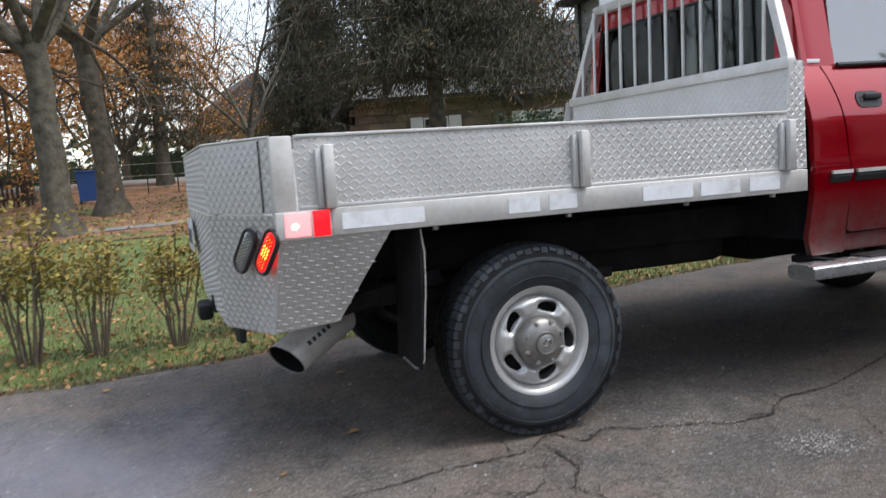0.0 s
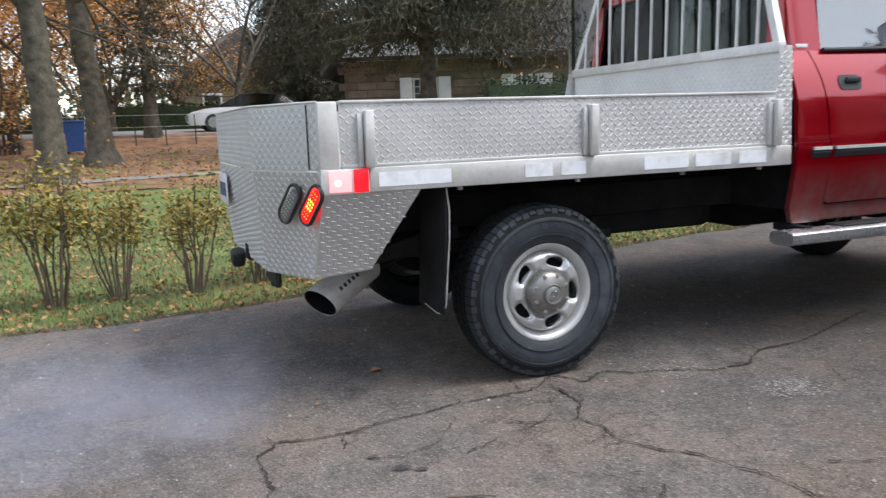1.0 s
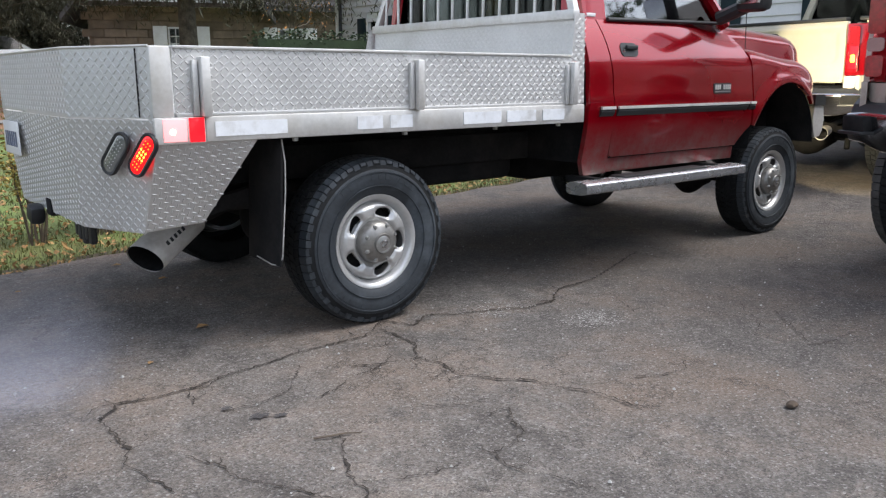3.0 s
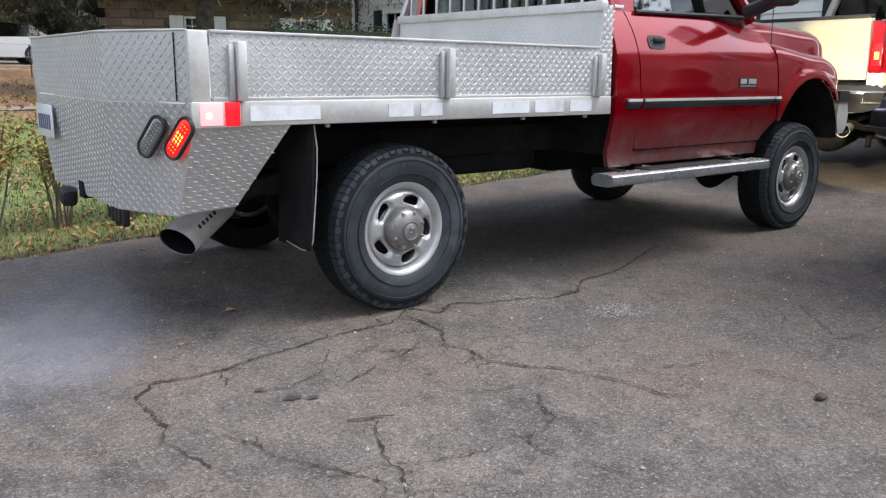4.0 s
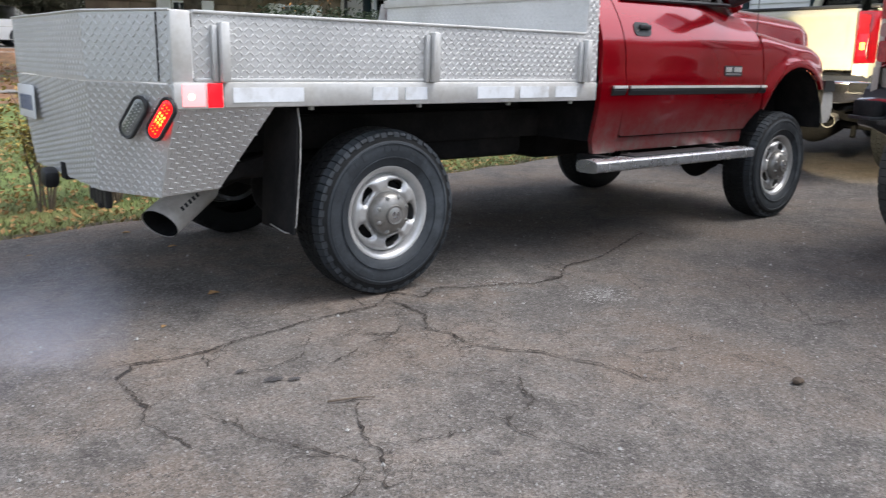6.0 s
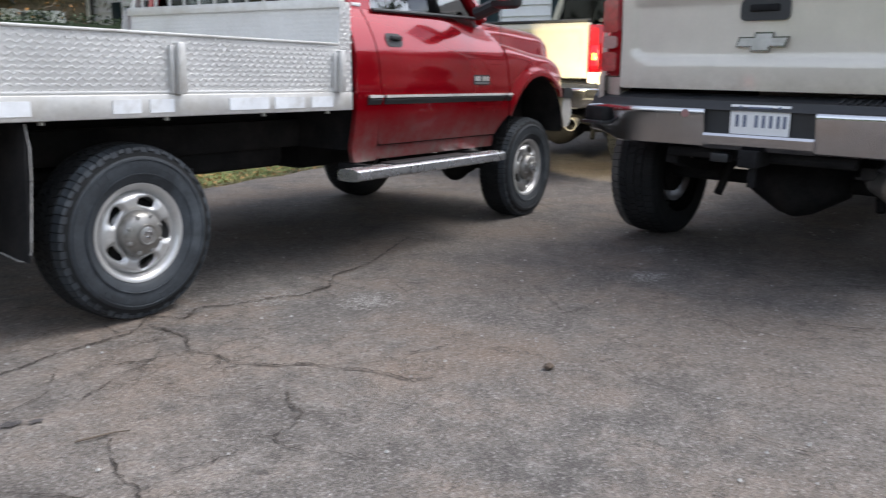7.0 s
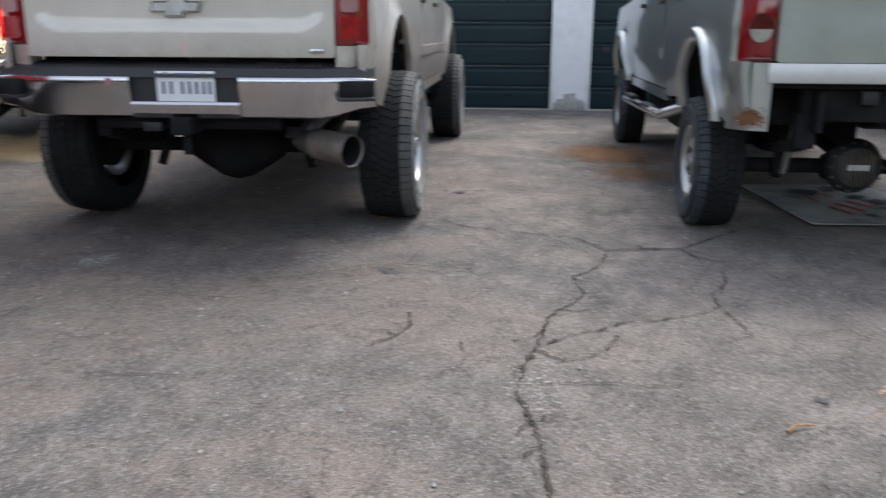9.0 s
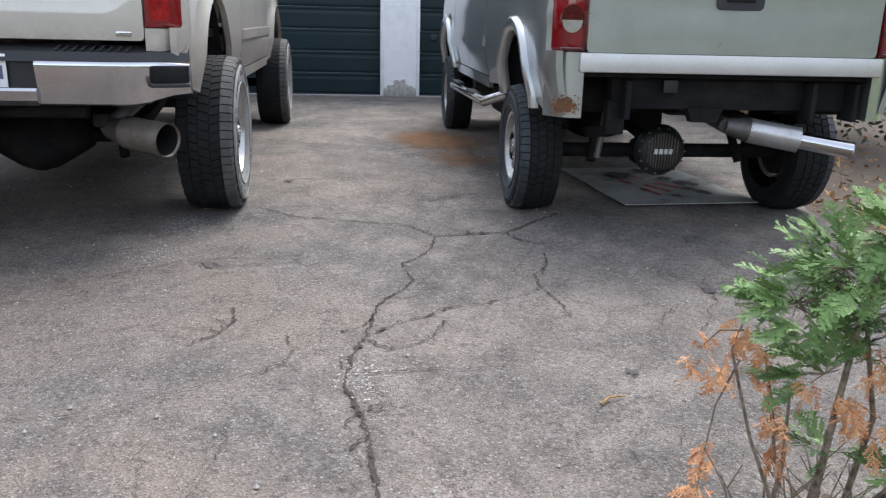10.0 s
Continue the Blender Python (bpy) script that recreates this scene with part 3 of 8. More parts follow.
# ---- wheels ----
def wheel(parent, loc, side, tyre_r, tyre_w, rim_r, style, rubber="rubber", lugs=64, group=""):
    """A wheel with its outer face towards side (+1 left, -1 right): hub, with tyre, tread and rim."""
    h = tyre_w / 2

    def flip(bm):
        if side < 0:
            return bm
        for v in bm.verts:
            v.co.y = -v.co.y
        return bm

    hub_y = -h + (-0.032 if style == "steel" else 0.03)
    # hub cap: emblem disc, ring, shoulder with the nuts, barrel
    prof = [(0, hub_y - 0.002), (0.034, hub_y - 0.003), (0.041, hub_y - 0.007), (0.0432, hub_y - 0.007), (0.0468, hub_y + 0.002), (0.0576, hub_y + 0.005), (0.0702, hub_y + 0.010), (0.081, hub_y + 0.015), (0.09, hub_y + 0.023), (0.0963, hub_y + 0.034), (0.099, hub_y + 0.045), (0.099, hub_y + 0.1), (0.1098, hub_y + 0.108)]
    bm = lathe(prof, 48)
    ob = part("wheel", flip(bm), "hub_metal", parent, loc=loc)
    part("hub_emblem", flip(lathe([(0.0, hub_y - 0.006), (0.03, hub_y - 0.0055), (0.036, hub_y - 0.003), (0.037, hub_y + 0.002)], 28)), "steel", ob)
    for k in range(3):
        a = 2 * math.pi * k / 3 + 0.4
        part("emblem_bar", flip(new_box((0.013 * math.cos(a), hub_y - 0.007, 0.013 * math.sin(a)), (0.012, 0.004, 0.02), bevel=0.002, ry=-math.degrees(a))), "chrome", ob)
    for k in range(8):
        a = 2 * math.pi * (k + 0.5) / 8
        p = Vector((0.081 * math.cos(a), hub_y + 0.014, 0.081 * math.sin(a)))
        nut = tube(bmesh.new(), [p + Vector((0, 0.02, 0)), p + Vector((0, -0.002, 0)), p + Vector((0, -0.008, 0))], 0.011, 10, 0.006)
        part("lug_nut", flip(nut), "steel", ob)
    # tyre carcass with a bulged sidewall, a rim guard and a step at the shoulder
    pr = [(rim_r - 0.012, -h * 0.72), (rim_r + 0.006, -h * 0.84), (rim_r + 0.02, -h * 0.93), (rim_r + 0.035, -h * 0.955), (rim_r + 0.04, -h * 0.975), ((rim_r + tyre_r) / 2, -h),
          (tyre_r - 0.055, -h * 0.985), (tyre_r - 0.052, -h * 0.965), (tyre_r - 0.034, -h * 0.93), (tyre_r - 0.022, -h * 0.88), (tyre_r - 0.013, -h * 0.7), (tyre_r - 0.006, 0)]
    pr = pr + [(r, -y) for r, y in pr[-2::-1]]
    tyre = part("tyre", flip(lathe(pr[4:-4], 72)), "shaded_rubber", ob)
    part("sidewall", flip(lathe([(r, y - 0.0015) for r, y in pr[:8]], 72)), rubber, tyre)
    # raised rings and blocks of moulded marks on the outer sidewall
    rm = (rim_r + tyre_r) / 2
    for r0, w in ((rim_r + 0.046, 0.003), (tyre_r - 0.066, 0.004)):
        part("sidewall_ring", flip(lathe([(r0 - w, -h * 0.97), (r0 - w * 0.5, -h - 0.0045), (r0 + w * 0.5, -h - 0.0045), (r0 + w, -h * 0.97)], 72)), rubber, tyre)
    marks = ([], [])
    for a0, count, step_, high in ((50, 8, 7.5, 0.022), (118, 6, 8.5, 0.03), (196, 9, 7, 0.02), (286, 7, 8, 0.026)):
        for k in range(count):
            if k % 4 == 3:
                continue
            ang = [radians(a0 + k * step_ + e * step_ * 0.3) for e in (-1, 1)]
            k0 = len(marks[0])
            for yy in (-h * 0.985, -h - 0.0025):
                for rr in (rm - high / 2, rm + high / 2):
                    for q in ang:
                        marks[0].append((rr * math.cos(q), yy if side < 0 else -yy, rr * math.sin(q)))
            marks[1].extend([(k0 + 4, k0 + 5, k0 + 7, k0 + 6), (k0, k0 + 1, k0 + 5, k0 + 4), (k0 + 2, k0 + 6, k0 + 7, k0 + 3), (k0, k0 + 4, k0 + 6, k0 + 2), (k0 + 1, k0 + 3, k0 + 7, k0 + 5)])
    part_mesh("moulded_lettering", mesh_of("moulded_lettering", *marks), "rubber", tyre, kind="stuff", sharp=0)
    verts, faces = [], []

    def lug(a, da, y0, y1, r0, r1, slant=0.0):
        # adds to the lists of the mesh under way
        k = len(verts)
        for rr, sh in ((r0, 1.0), (r1, 0.92)):
            for y, s in ((y0, -slant), (y1, slant)):
                # the crown falls away towards the shoulders
                rr_ = rr - 0.012 * smooth(0.45, 0.95, abs(y) / h)
                for e in (-1, 1):
                    an = a + s + e * da * sh
                    verts.append((rr_ * math.cos(an), y, rr_ * math.sin(an)))
        faces.extend([(k + 4, k + 5, k + 7, k + 6), (k, k + 1, k + 5, k + 4), (k + 2, k + 6, k + 7, k + 3), (k, k + 4, k + 6, k + 2), (k + 1, k + 3, k + 7, k + 5)])

    step_a = 2 * math.pi / lugs
    for k in range(lugs):
        a = k * step_a
        for e in (-1, 1):
            lug(a + step_a * 0.3, step_a * 0.44, e * h * 0.50, e * h * 0.22, tyre_r - 0.02, tyre_r, 0.012)
        lug(a, step_a * 0.45, -h * 0.17, h * 0.17, tyre_r - 0.02, tyre_r, -0.015)
    if side > 0:
        verts[:] = [(x, -y, z) for x, y, z in verts]
    part_mesh("tread", mesh_of("tread", verts, faces), "shaded_rubber", ob, kind="stuff", sharp=0)
    # lugs on the shoulders and their flanks
    # the inner side gets the darker rubber, as it would stand in shade
    both_sides = ((-1, "shoulder", "dusty_tread" if rubber == "dusty" else "rubber"), (1, "inner_shoulder", "shaded_rubber"))
    for e, nm, stuff_mat in both_sides:
        verts, faces = [], []
        for k in range(lugs):
            a = k * step_a
            lug(a + (0 if e < 0 else step_a / 2), step_a * 0.47, e * h * 0.9, e * h * 0.55, tyre_r - 0.03, tyre_r - 0.002, 0.0)
            kk = len(verts)
            a2 = a + (0 if e < 0 else step_a / 2)
            for da in (-0.42, 0.42):
                for rr, yy in ((tyre_r - 0.015, 0.9), (tyre_r - (0.036 if k % 2 else 0.027), 0.955), (tyre_r - 0.034, 0.92)):
                    an = a2 + da * step_a
                    verts.append((rr * math.cos(an), e * h * yy, rr * math.sin(an)))
            faces.extend([(kk, kk + 1, kk + 4, kk + 3), (kk, kk + 2, kk + 1), (kk + 3, kk + 4, kk + 5)])
        if side > 0:
            verts[:] = [(x, -y, z) for x, y, z in verts]
        part_mesh(nm, mesh_of(nm, verts, faces), stuff_mat, ob, kind="stuff", sharp=0)
    # rim: barrel, lip and a pressed disc with slots
    bm = lathe([(rim_r - 0.03, h * 0.7), (rim_r - 0.02, -h * 0.6), (rim_r - 0.006, -h * 0.78), (rim_r + 0.006, -h * 0.83), (rim_r + 0.004, -h * 0.87), (rim_r - 0.012, -h * 0.85), (rim_r - 0.02, -h * 0.74), (rim_r - 0.034, -h * 0.55)], 64)
    rings, n, slots = 36, 260, 5 if style == "steel" else 6
    r_in, r_out = 0.092, rim_r - 0.026
    slot_r = r_in + (r_out - r_in) * (0.50 if style == "steel" else 0.55)
    half_s, half_q = (0.042, 0.0205) if style == "steel" else (0.03, 0.03)

    def slot_at(r, a):
        """How far a point lies from the nearest slot's middle, 1 at its edge."""
        mid = (a + 0.05 + math.pi / slots) % (2 * math.pi / slots) - math.pi / slots
        du, dq = mid * r / half_s, (r - slot_r) / half_q
        dq += 0.28 * du
        return (abs(du) ** 2.5 + abs(dq * (1 + 0.22 * du)) ** 2.5) ** 0.4

    def disc_y(r, a):
        t = (r - r_in) / (r_out - r_in)
        if style != "steel":
            y = -h * 0.72 - 0.02 * math.exp(-((t - 0.3) / 0.4) ** 2) + 0.008 * math.exp(-((t - 0.9) / 0.12) ** 2) + 0.06 * t
            return y + 0.015 * math.cos(slots * (a - 0.25 * (t - 0.5))) * math.exp(-((t - 0.55) / 0.3) ** 2)
        # a flat pressing: a shallow ring round the hub, raised pads between the slots, a rounded shoulder before the lip
        e = slot_at(r, a)
        pad = 0.5 - 0.5 * math.cos(slots * (a + 0.05))
        y = -h * 0.66 - 0.012 * smooth(0.0, 0.3, t) * (1 - smooth(0.72, 1.0, t))
        y -= 0.010 * smooth(0.35, 0.9, pad) * math.exp(-((t - 0.52) / 0.26) ** 4)
        return y + 0.010 * math.exp(-((e - 1.0) / 0.22) ** 2) + 0.022 * smooth(0.82, 1.0, t)

    vs = [[bm.verts.new((r * math.cos(a), disc_y(r, a), r * math.sin(a))) for a in (2 * math.pi * k / n for k in range(n))] for r in span(r_in, r_out, rings)]
    for i in range(rings):
        for k in range(n):
            r, a = r_in + (r_out - r_in) * (i + 0.5) / rings, 2 * math.pi * (k + 0.5) / n
            if slot_at(r, a) < 1:
                continue
            bm.faces.new((vs[i][k], vs[i][(k + 1) % n], vs[i + 1][(k + 1) % n], vs[i + 1][k]))
    part("rim", flip(bm), "rim_silver" if style == "steel" else "steel", ob, sharp=50)
    part("brake_drum", flip(lathe([(0, -h * 0.3), (0.15, -h * 0.3), (0.16, -h * 0.2), (0.16, h * 0.6), (0, h * 0.6)], 32)), "under", ob)
    return ob


def axle(parent, x, z, half, pump=0.16, y_diff=0.0, mat_name="under"):
    bm = bmesh.new()
    tube(bm, [(x, -half, z), (x, half, z)], 0.045, 14)
    part("axle_tube", bm, mat_name, parent)
    w = 1 + 2.5 * (pump / 0.16 - 1)
    half_case = [(0, -0.17 * w), (0.07, -0.16 * w), (0.6 * pump, -0.11 * w), (0.9 * pump, -0.05 * w), (pump, -0.015)]
    bm = lathe(half_case + [(r, -y) for r, y in half_case[::-1]], 28)
    part("differential", bm, mat_name, parent, loc=(x, y_diff, z))


# ---- the red flatbed pickup ----
red_truck = thing("flatbed_truck", pose(1.401, 3.67, 0), "red pickup truck with an aluminium tread-plate flatbed", "pickup truck")
HW = 0.99


def plates(name, quads, parent, label="", mat_name="alu", thick=0.004):
    """Plane sheets from corner points, each with a thickness, as one part; returns it."""
    bm = bmesh.new()
    for q in quads:
        q = [Vector(p) for p in q]
        nrm = (q[1] - q[0]).cross(q[-1] - q[0]).normalized()
        f = [bm.verts.new(p) for p in q]
        g = [bm.verts.new(p - nrm * thick) for p in q]
        for i in range(1, len(q) - 1):
            bm.faces.new((f[0], f[i], f[i + 1]))
            bm.faces.new((g[0], g[i + 1], g[i]))
        for i in range(len(q)):
            j = (i + 1) % len(q)
            bm.faces.new((f[i], g[i], g[j], f[j]))
    return part(name, bm, mat_name, parent, label)


def tread_on(quad, parent, turn=0.0):
    """Tread lozenges over a plane polygon whose first edge runs along u."""
    q = [Vector(p) for p in quad]
    u = (q[1] - q[0]).normalized()
    n = u.cross(q[-1] - q[0]).normalized()
    v = n.cross(u)
    flat = [((p - q[0]).dot(u), (p - q[0]).dot(v)) for p in q]
    u0, v0 = min(a for a, b in flat), min(b for a, b in flat)
    wu, wv = max(a for a, b in flat) - u0, max(b for a, b in flat) - v0

    def inside(a, b):
        a, b, hit = a + u0, b + v0, False
        for (x0, y0), (x1, y1) in zip(flat, flat[1:] + flat[:1]):
            if (y0 > b) != (y1 > b) and a < (x1 - x0) * (b - y0) / (y1 - y0) + x0:
                hit = not hit
        return hit

    data = ([], [])
    checker_tread(data, q[0] + u * u0 + v * v0 + n * 0.0002, u, v, wu, wv, inside, turn=radians(turn))
    if len(q) == 4:
        # follow a sheet that is slightly twisted: two triangles that meet on the diagonal
        n1, n2 = (q[1] - q[0]).cross(q[2] - q[0]).normalized(), (q[2] - q[0]).cross(q[3] - q[0]).normalized()
        diag = n.cross(q[2] - q[0])
        for i, p in enumerate(data[0]):
            m_ = n2 if (p - q[0]).dot(diag) > 0 else n1
            flat_p = p - n * (p - q[0]).dot(n)
            data[0][i] = p - n * ((flat_p - q[0]).dot(m_) / n.dot(m_))
    if data[1]:
        part_mesh("tread_pattern", mesh_of("tread_pattern", *data), "alu", parent, kind="stuff", sharp=0)


def tread_plate(name, quad, label="", turn=0.0):
    ob = plates(name, [quad], red_truck, label)
    tread_on(quad, ob, turn)
    return ob


# bed floor, rub rails, side boards
part("bed_floor", new_box((0.22, 0, 0.925), (2.3, 2 * HW - 0.12, 0.07)), "alu_dull", red_truck)
for s in (-1, 1):
    rail = part("rub_rail", new_box((0.318, s * (HW - 0.03), 0.925), (2.105, 0.06, 0.095), bevel=0.006), "alu_dull", red_truck, "dull aluminium rub rail with worn reflective tape")
    for x0, w in ((-0.7, 0.30), (-0.07, 0.13), (0.1, 0.12), (0.52, 0.24), (0.8, 0.2), (1.05, 0.16)):
        part("tape", new_box((x0 + w / 2, s * (HW + 0.0015), 0.925), (w, 0.003, 0.055)), "reflector", rail)
    for x in (-0.35, 0.2, 0.75, 1.2):
        part("bolt", tube(bmesh.new(), [(x, s * (HW - 0.03), 0.862), (x, s * (HW - 0.03), 0.88)], 0.012, 8), "steel", rail)
    a, b = (-0.842, 1.268) if s < 0 else (1.268, -0.842)
    y = s * (HW - 0.012)
    board = tread_plate("side_board", [(a, y, 0.977), (b, y, 0.977), (b, y, 1.218), (a, y, 1.218)])
    part("top_lip", new_box((0.215, s * (HW - 0.03), 1.22), (2.106, 0.05, 0.012), bevel=0.003), "alu_dull", board)
    part("bottom_lip", new_box((0.215, s * (HW - 0.022), 0.979), (2.106, 0.03, 0.014), bevel=0.002), "alu", board)
    for x in (-0.734, 0.253, 1.262):
        part("stake", new_box((x, s * (HW + 0.01), 1.08), (0.036, 0.045, 0.215), bevel=0.006), "alu_dull", board)
        part("stake_web", new_box((x - 0.032, s * (HW - 0.002), 1.075), (0.02, 0.02, 0.2), bevel=0.002), "alu", board)
    part("corner_post", new_box((-0.8865, s * (HW - 0.034), 1.097), (0.077, 0.06, 0.252), bevel=0.007), "alu_dull", red_truck)
    # marker block at the rear end of the rail
    block = part("marker_block", new_box((-0.83, s * (HW - 0.03), 0.9235), (0.19, 0.062, 0.096), bevel=0.004), "alu_dull", red_truck)
    part("marker_lamp", tube(bmesh.new(), [(-0.862, s * (HW + 0.001), 0.92), (-0.862, s * (HW + 0.010), 0.92)], 0.013, 16, 0.009), "led_white", block, "small lit marker lamp")
    # housing and reflector emit by themselves, in place of the marker lamp's spill
    part("lamp_housing", new_box((-0.852, s * (HW + 0.002), 0.925), (0.085, 0.006, 0.08), bevel=0.002), "pink_spill", block, "marker housing glowing pink for the lamp's spill")
    part("red_reflector", new_box((-0.77, s * (HW + 0.002), 0.925), (0.058, 0.006, 0.088), bevel=0.002), "lit_red", block, "red reflector with a glow of its own for the lamp's spill")
    # skirt behind the wheel, leaning in towards its foot
    t0, t1, b0, b1 = (-0.915, s * (HW - 0.012), 0.877), (-0.525, s * (HW - 0.012), 0.877), (-0.93, s * 0.823, 0.535), (-0.70, s * 0.83, 0.55)
    tread_plate("skirt", [t0, t1, b1, b0][::-1] if s < 0 else [t0, t1, b1, b0], "bent tread-plate skirt", -s * 28)
    plates("skirt_gusset", [[(-0.926, s * (HW - 0.0115), 0.962), (-0.915, s * (HW - 0.0115), 0.877), (-0.93, s * 0.824, 0.533)]], red_truck)

# tail: a middle plate and two angled plates, above and below the seam
TX, CX, FY = -1.105, -0.925, 0.57
for z0, z1, part_name in ((0.968, 1.218, "tailgate"), (0.53, 0.962, "tail_skirt")):
    low = part_name == "tail_skirt"
    f0 = (TX + (0.04 if low else 0), FY - (0.06 if low else 0))
    mid = [(TX, FY, z1), (TX, -FY, z1), (f0[0], -f0[1], z0), (f0[0], f0[1], z0)]
    tread_plate(part_name, [mid[0], mid[3], mid[2], mid[1]], "aluminium tread plate across the tail")
    for s in (-1, 1):
        cb = (CX + 0.0, s * (HW - 0.012)) if not low else (-0.93, s * 0.823)
        q = [(TX, s * FY, z1), (CX, s * (HW - 0.012), z1), (cb[0], cb[1], z0), (f0[0], s * f0[1], z0)]
        ob = tread_plate(part_name + "_corner", q if s > 0 else q[::-1])
        if not low:
            q2 = [(TX - 0.003, s * FY, z1 + 0.004), (CX, s * (HW - 0.01), z1 + 0.004)]
            part("edge_strip", tube(bmesh.new(), q2, 0.0045, 8), "alu_dull", ob)
            # seam where the hinged gate meets the fixed corner
            f = 0.135
            sx, sy = CX + (TX - CX) * f, s * ((HW - 0.012) + (FY - HW + 0.012) * f)
            part("gate_seam", new_box((sx - 0.0018, sy, (z0 + z1) / 2), (0.0035, 0.0055, z1 - z0 - 0.01), rz=s * 67), "under", ob, "dark gap at the hinged gate")
part("tail_edge", tube(bmesh.new(), [(TX - 0.003, -FY, 1.222), (TX - 0.003, FY, 1.222)], 0.0045, 8), "alu_dull", red_truck)
part("tail_frame", new_box((-0.86, 0, 0.9), (0.1, 1.5, 0.1)), "under", red_truck)


def oval_lamp(s, f, lit):
    """An oval lamp in a rubber ring on the angled corner plate, f along it from the outer corner."""
    p = Vector((CX + (TX - CX) * f, s * ((HW - 0.012) + (FY - HW + 0.012) * f), 0.838))
    along = Vector((TX - CX, s * (FY - HW + 0.012), 0)).normalized()
    nrm = Vector((-abs(along.y), s * abs(along.x), 0)).normalized()
    up = (Vector((0, 0, 1)) * math.cos(radians(40)) - along * math.sin(radians(40))).normalized()
    acr = nrm.cross(up)

    def loop(hw, hl, d):
        pts = [(hw * math.cos(a), hl - hw + hw * math.sin(a)) for a in (math.pi * k / 10 for k in range(11))]
        pts += [(-x, -y) for x, y in pts]
        return [p + acr * x + up * y + nrm * d for x, y in pts]

    ring = loft([loop(0.042, 0.094, 0.0), loop(0.043, 0.095, 0.008), loop(0.038, 0.091, 0.015), loop(0.030, 0.083, 0.013), loop(0.028, 0.081, 0.004)], caps=False)
    holder = part("lamp_ring", ring, "plastic", red_truck, "black rubber lamp ring")
    lens = loft([loop(0.029, 0.083, 0.004), loop(0.028, 0.082, 0.011), loop(0.02, 0.07, 0.014)])
    part("lens", lens, "led" if lit else "smoke_lens", holder, "lit red lamp lens" if lit else "clear reversing lamp lens")
    bm = bmesh.new()
    for i in range(8):
        for j in (-1, 0, 1):
            c = p + acr * j * 0.013 + up * (i - 3.5) * 0.0165 + nrm * 0.0125
            tube(bm, [c, c + nrm * 0.003], 0.0036 + 0.0014 * ((i * 5 + j) % 3) / 2, 6, 0.0015)
    part("diodes", bm, "led_core" if lit else "steel", holder, kind="stuff")
    if lit:
        bm = bmesh.new()
        for i in range(3):
            for j in (-1, 0, 1):
                c = p + acr * j * 0.013 + up * (i - 0.9) * 0.0165 + nrm * 0.0135
                tube(bm, [c, c + nrm * 0.003], 0.0045, 6, 0.002)
        part("bright_diodes", bm, "led_hot", holder, kind="stuff")


for s in (-1, 1):
    oval_lamp(s, 0.125, True)
    oval_lamp(s, 0.44, False)
# plate on the middle of the tail
plate = part("licence_plate", new_box((TX - 0.012, 0.37, 0.84), (0.004, 0.305, 0.152), bevel=0.001), "plate", red_truck, "white licence plate with dark characters")
for k in range(6):
    part("character_bar", new_box((TX - 0.0155, 0.37 - 0.1 + k * 0.04, 0.835), (0.002, 0.022, 0.07)), "ink", plate)

# headache rack
for s in (-1, 1):
    y = s * (HW - 0.02)
    q = [(1.275, y, 0.975), (1.385, y, 0.975), (1.392, y - s * 0.02, 1.44), (1.318, y - s * 0.02, 1.44), (1.278, y, 1.215)]
    side = plates("rack_side", [q if s < 0 else q[::-1]], red_truck, "tread-plate gusset of the headache rack")
    tread_on(q if s < 0 else q[::-1], side)
    up0, up1 = Vector((1.36, s * 0.905, 1.44)), Vector((1.42, s * 0.70, 1.945))
    bm = bmesh.new()
    tube(bm, [up0, up1], 0.028, 4)
    part("rack_upright", bm, "alu_dull", red_truck)
q = [(1.352, 0.93, 0.975), (1.352, -0.93, 0.975), (1.352, -0.93, 1.412), (1.352, 0.93, 1.412)]
tread_plate("rack_panel", q, "aluminium tread-plate bulkhead")
part("rack_rail", new_box((1.352, 0.0, 1.436), (0.05, 1.86, 0.05), bevel=0.006), "alu_dull", red_truck)
part("rack_top", new_box((1.42, 0.0, 1.965), (0.05, 1.42, 0.05), bevel=0.006), "alu_dull", red_truck)
for k in range(12):
    y = -0.756 + k * 0.142
    z1 = min(1.95, 1.45 + (0.9 - abs(y)) / 0.41 * 1.0)
    part("rack_bar", tube(bmesh.new(), [(1.36, y, 1.45), (1.372, y, z1)], 0.0095, 8), "alu_dull", red_truck)
part("rack_sign", new_box((1.415, 0.45, 2.03), (0.01, 0.4, 0.09)), "reflector", red_truck)


# cab
def wing_z(x):
    """Height of the front wing's crown, falling towards the nose."""
    return 1.305 - 0.07 * smooth(2.9, 3.7, x) - 0.27 * max(0.0, (x - 3.62) / 0.46) ** 2.2


def red_y(x, z):
    """Half width of the cab's side."""
    b = smooth(2.3, 3.0, x)
    y = 0.985 - 0.05 * smooth(0.92, 0.56, z) - 0.12 * (max(0.0, z - 1.1) / 0.33) ** 2 * (1 - b) - (0.03 * (max(0.0, z - 1.0) / 0.3) ** 2 + 2.6 * max(0.0, z - 1.2) ** 2) * b
    y += 0.010 * math.exp(-((z - 0.985) / 0.03) ** 2) * (1 - smooth(3.0, 3.1, x))
    if x > 2.9:
        # the wings stand proud round the wheel arch and close towards the nose
        r = math.hypot(x - 3.50, (z - 0.64) * 1.02)
        y += 0.026 * math.exp(-((r - 0.46) / 0.045) ** 2) * smooth(2.9, 3.02, x) - 0.15 * smooth(3.72, 4.15, x) ** 2
    return y


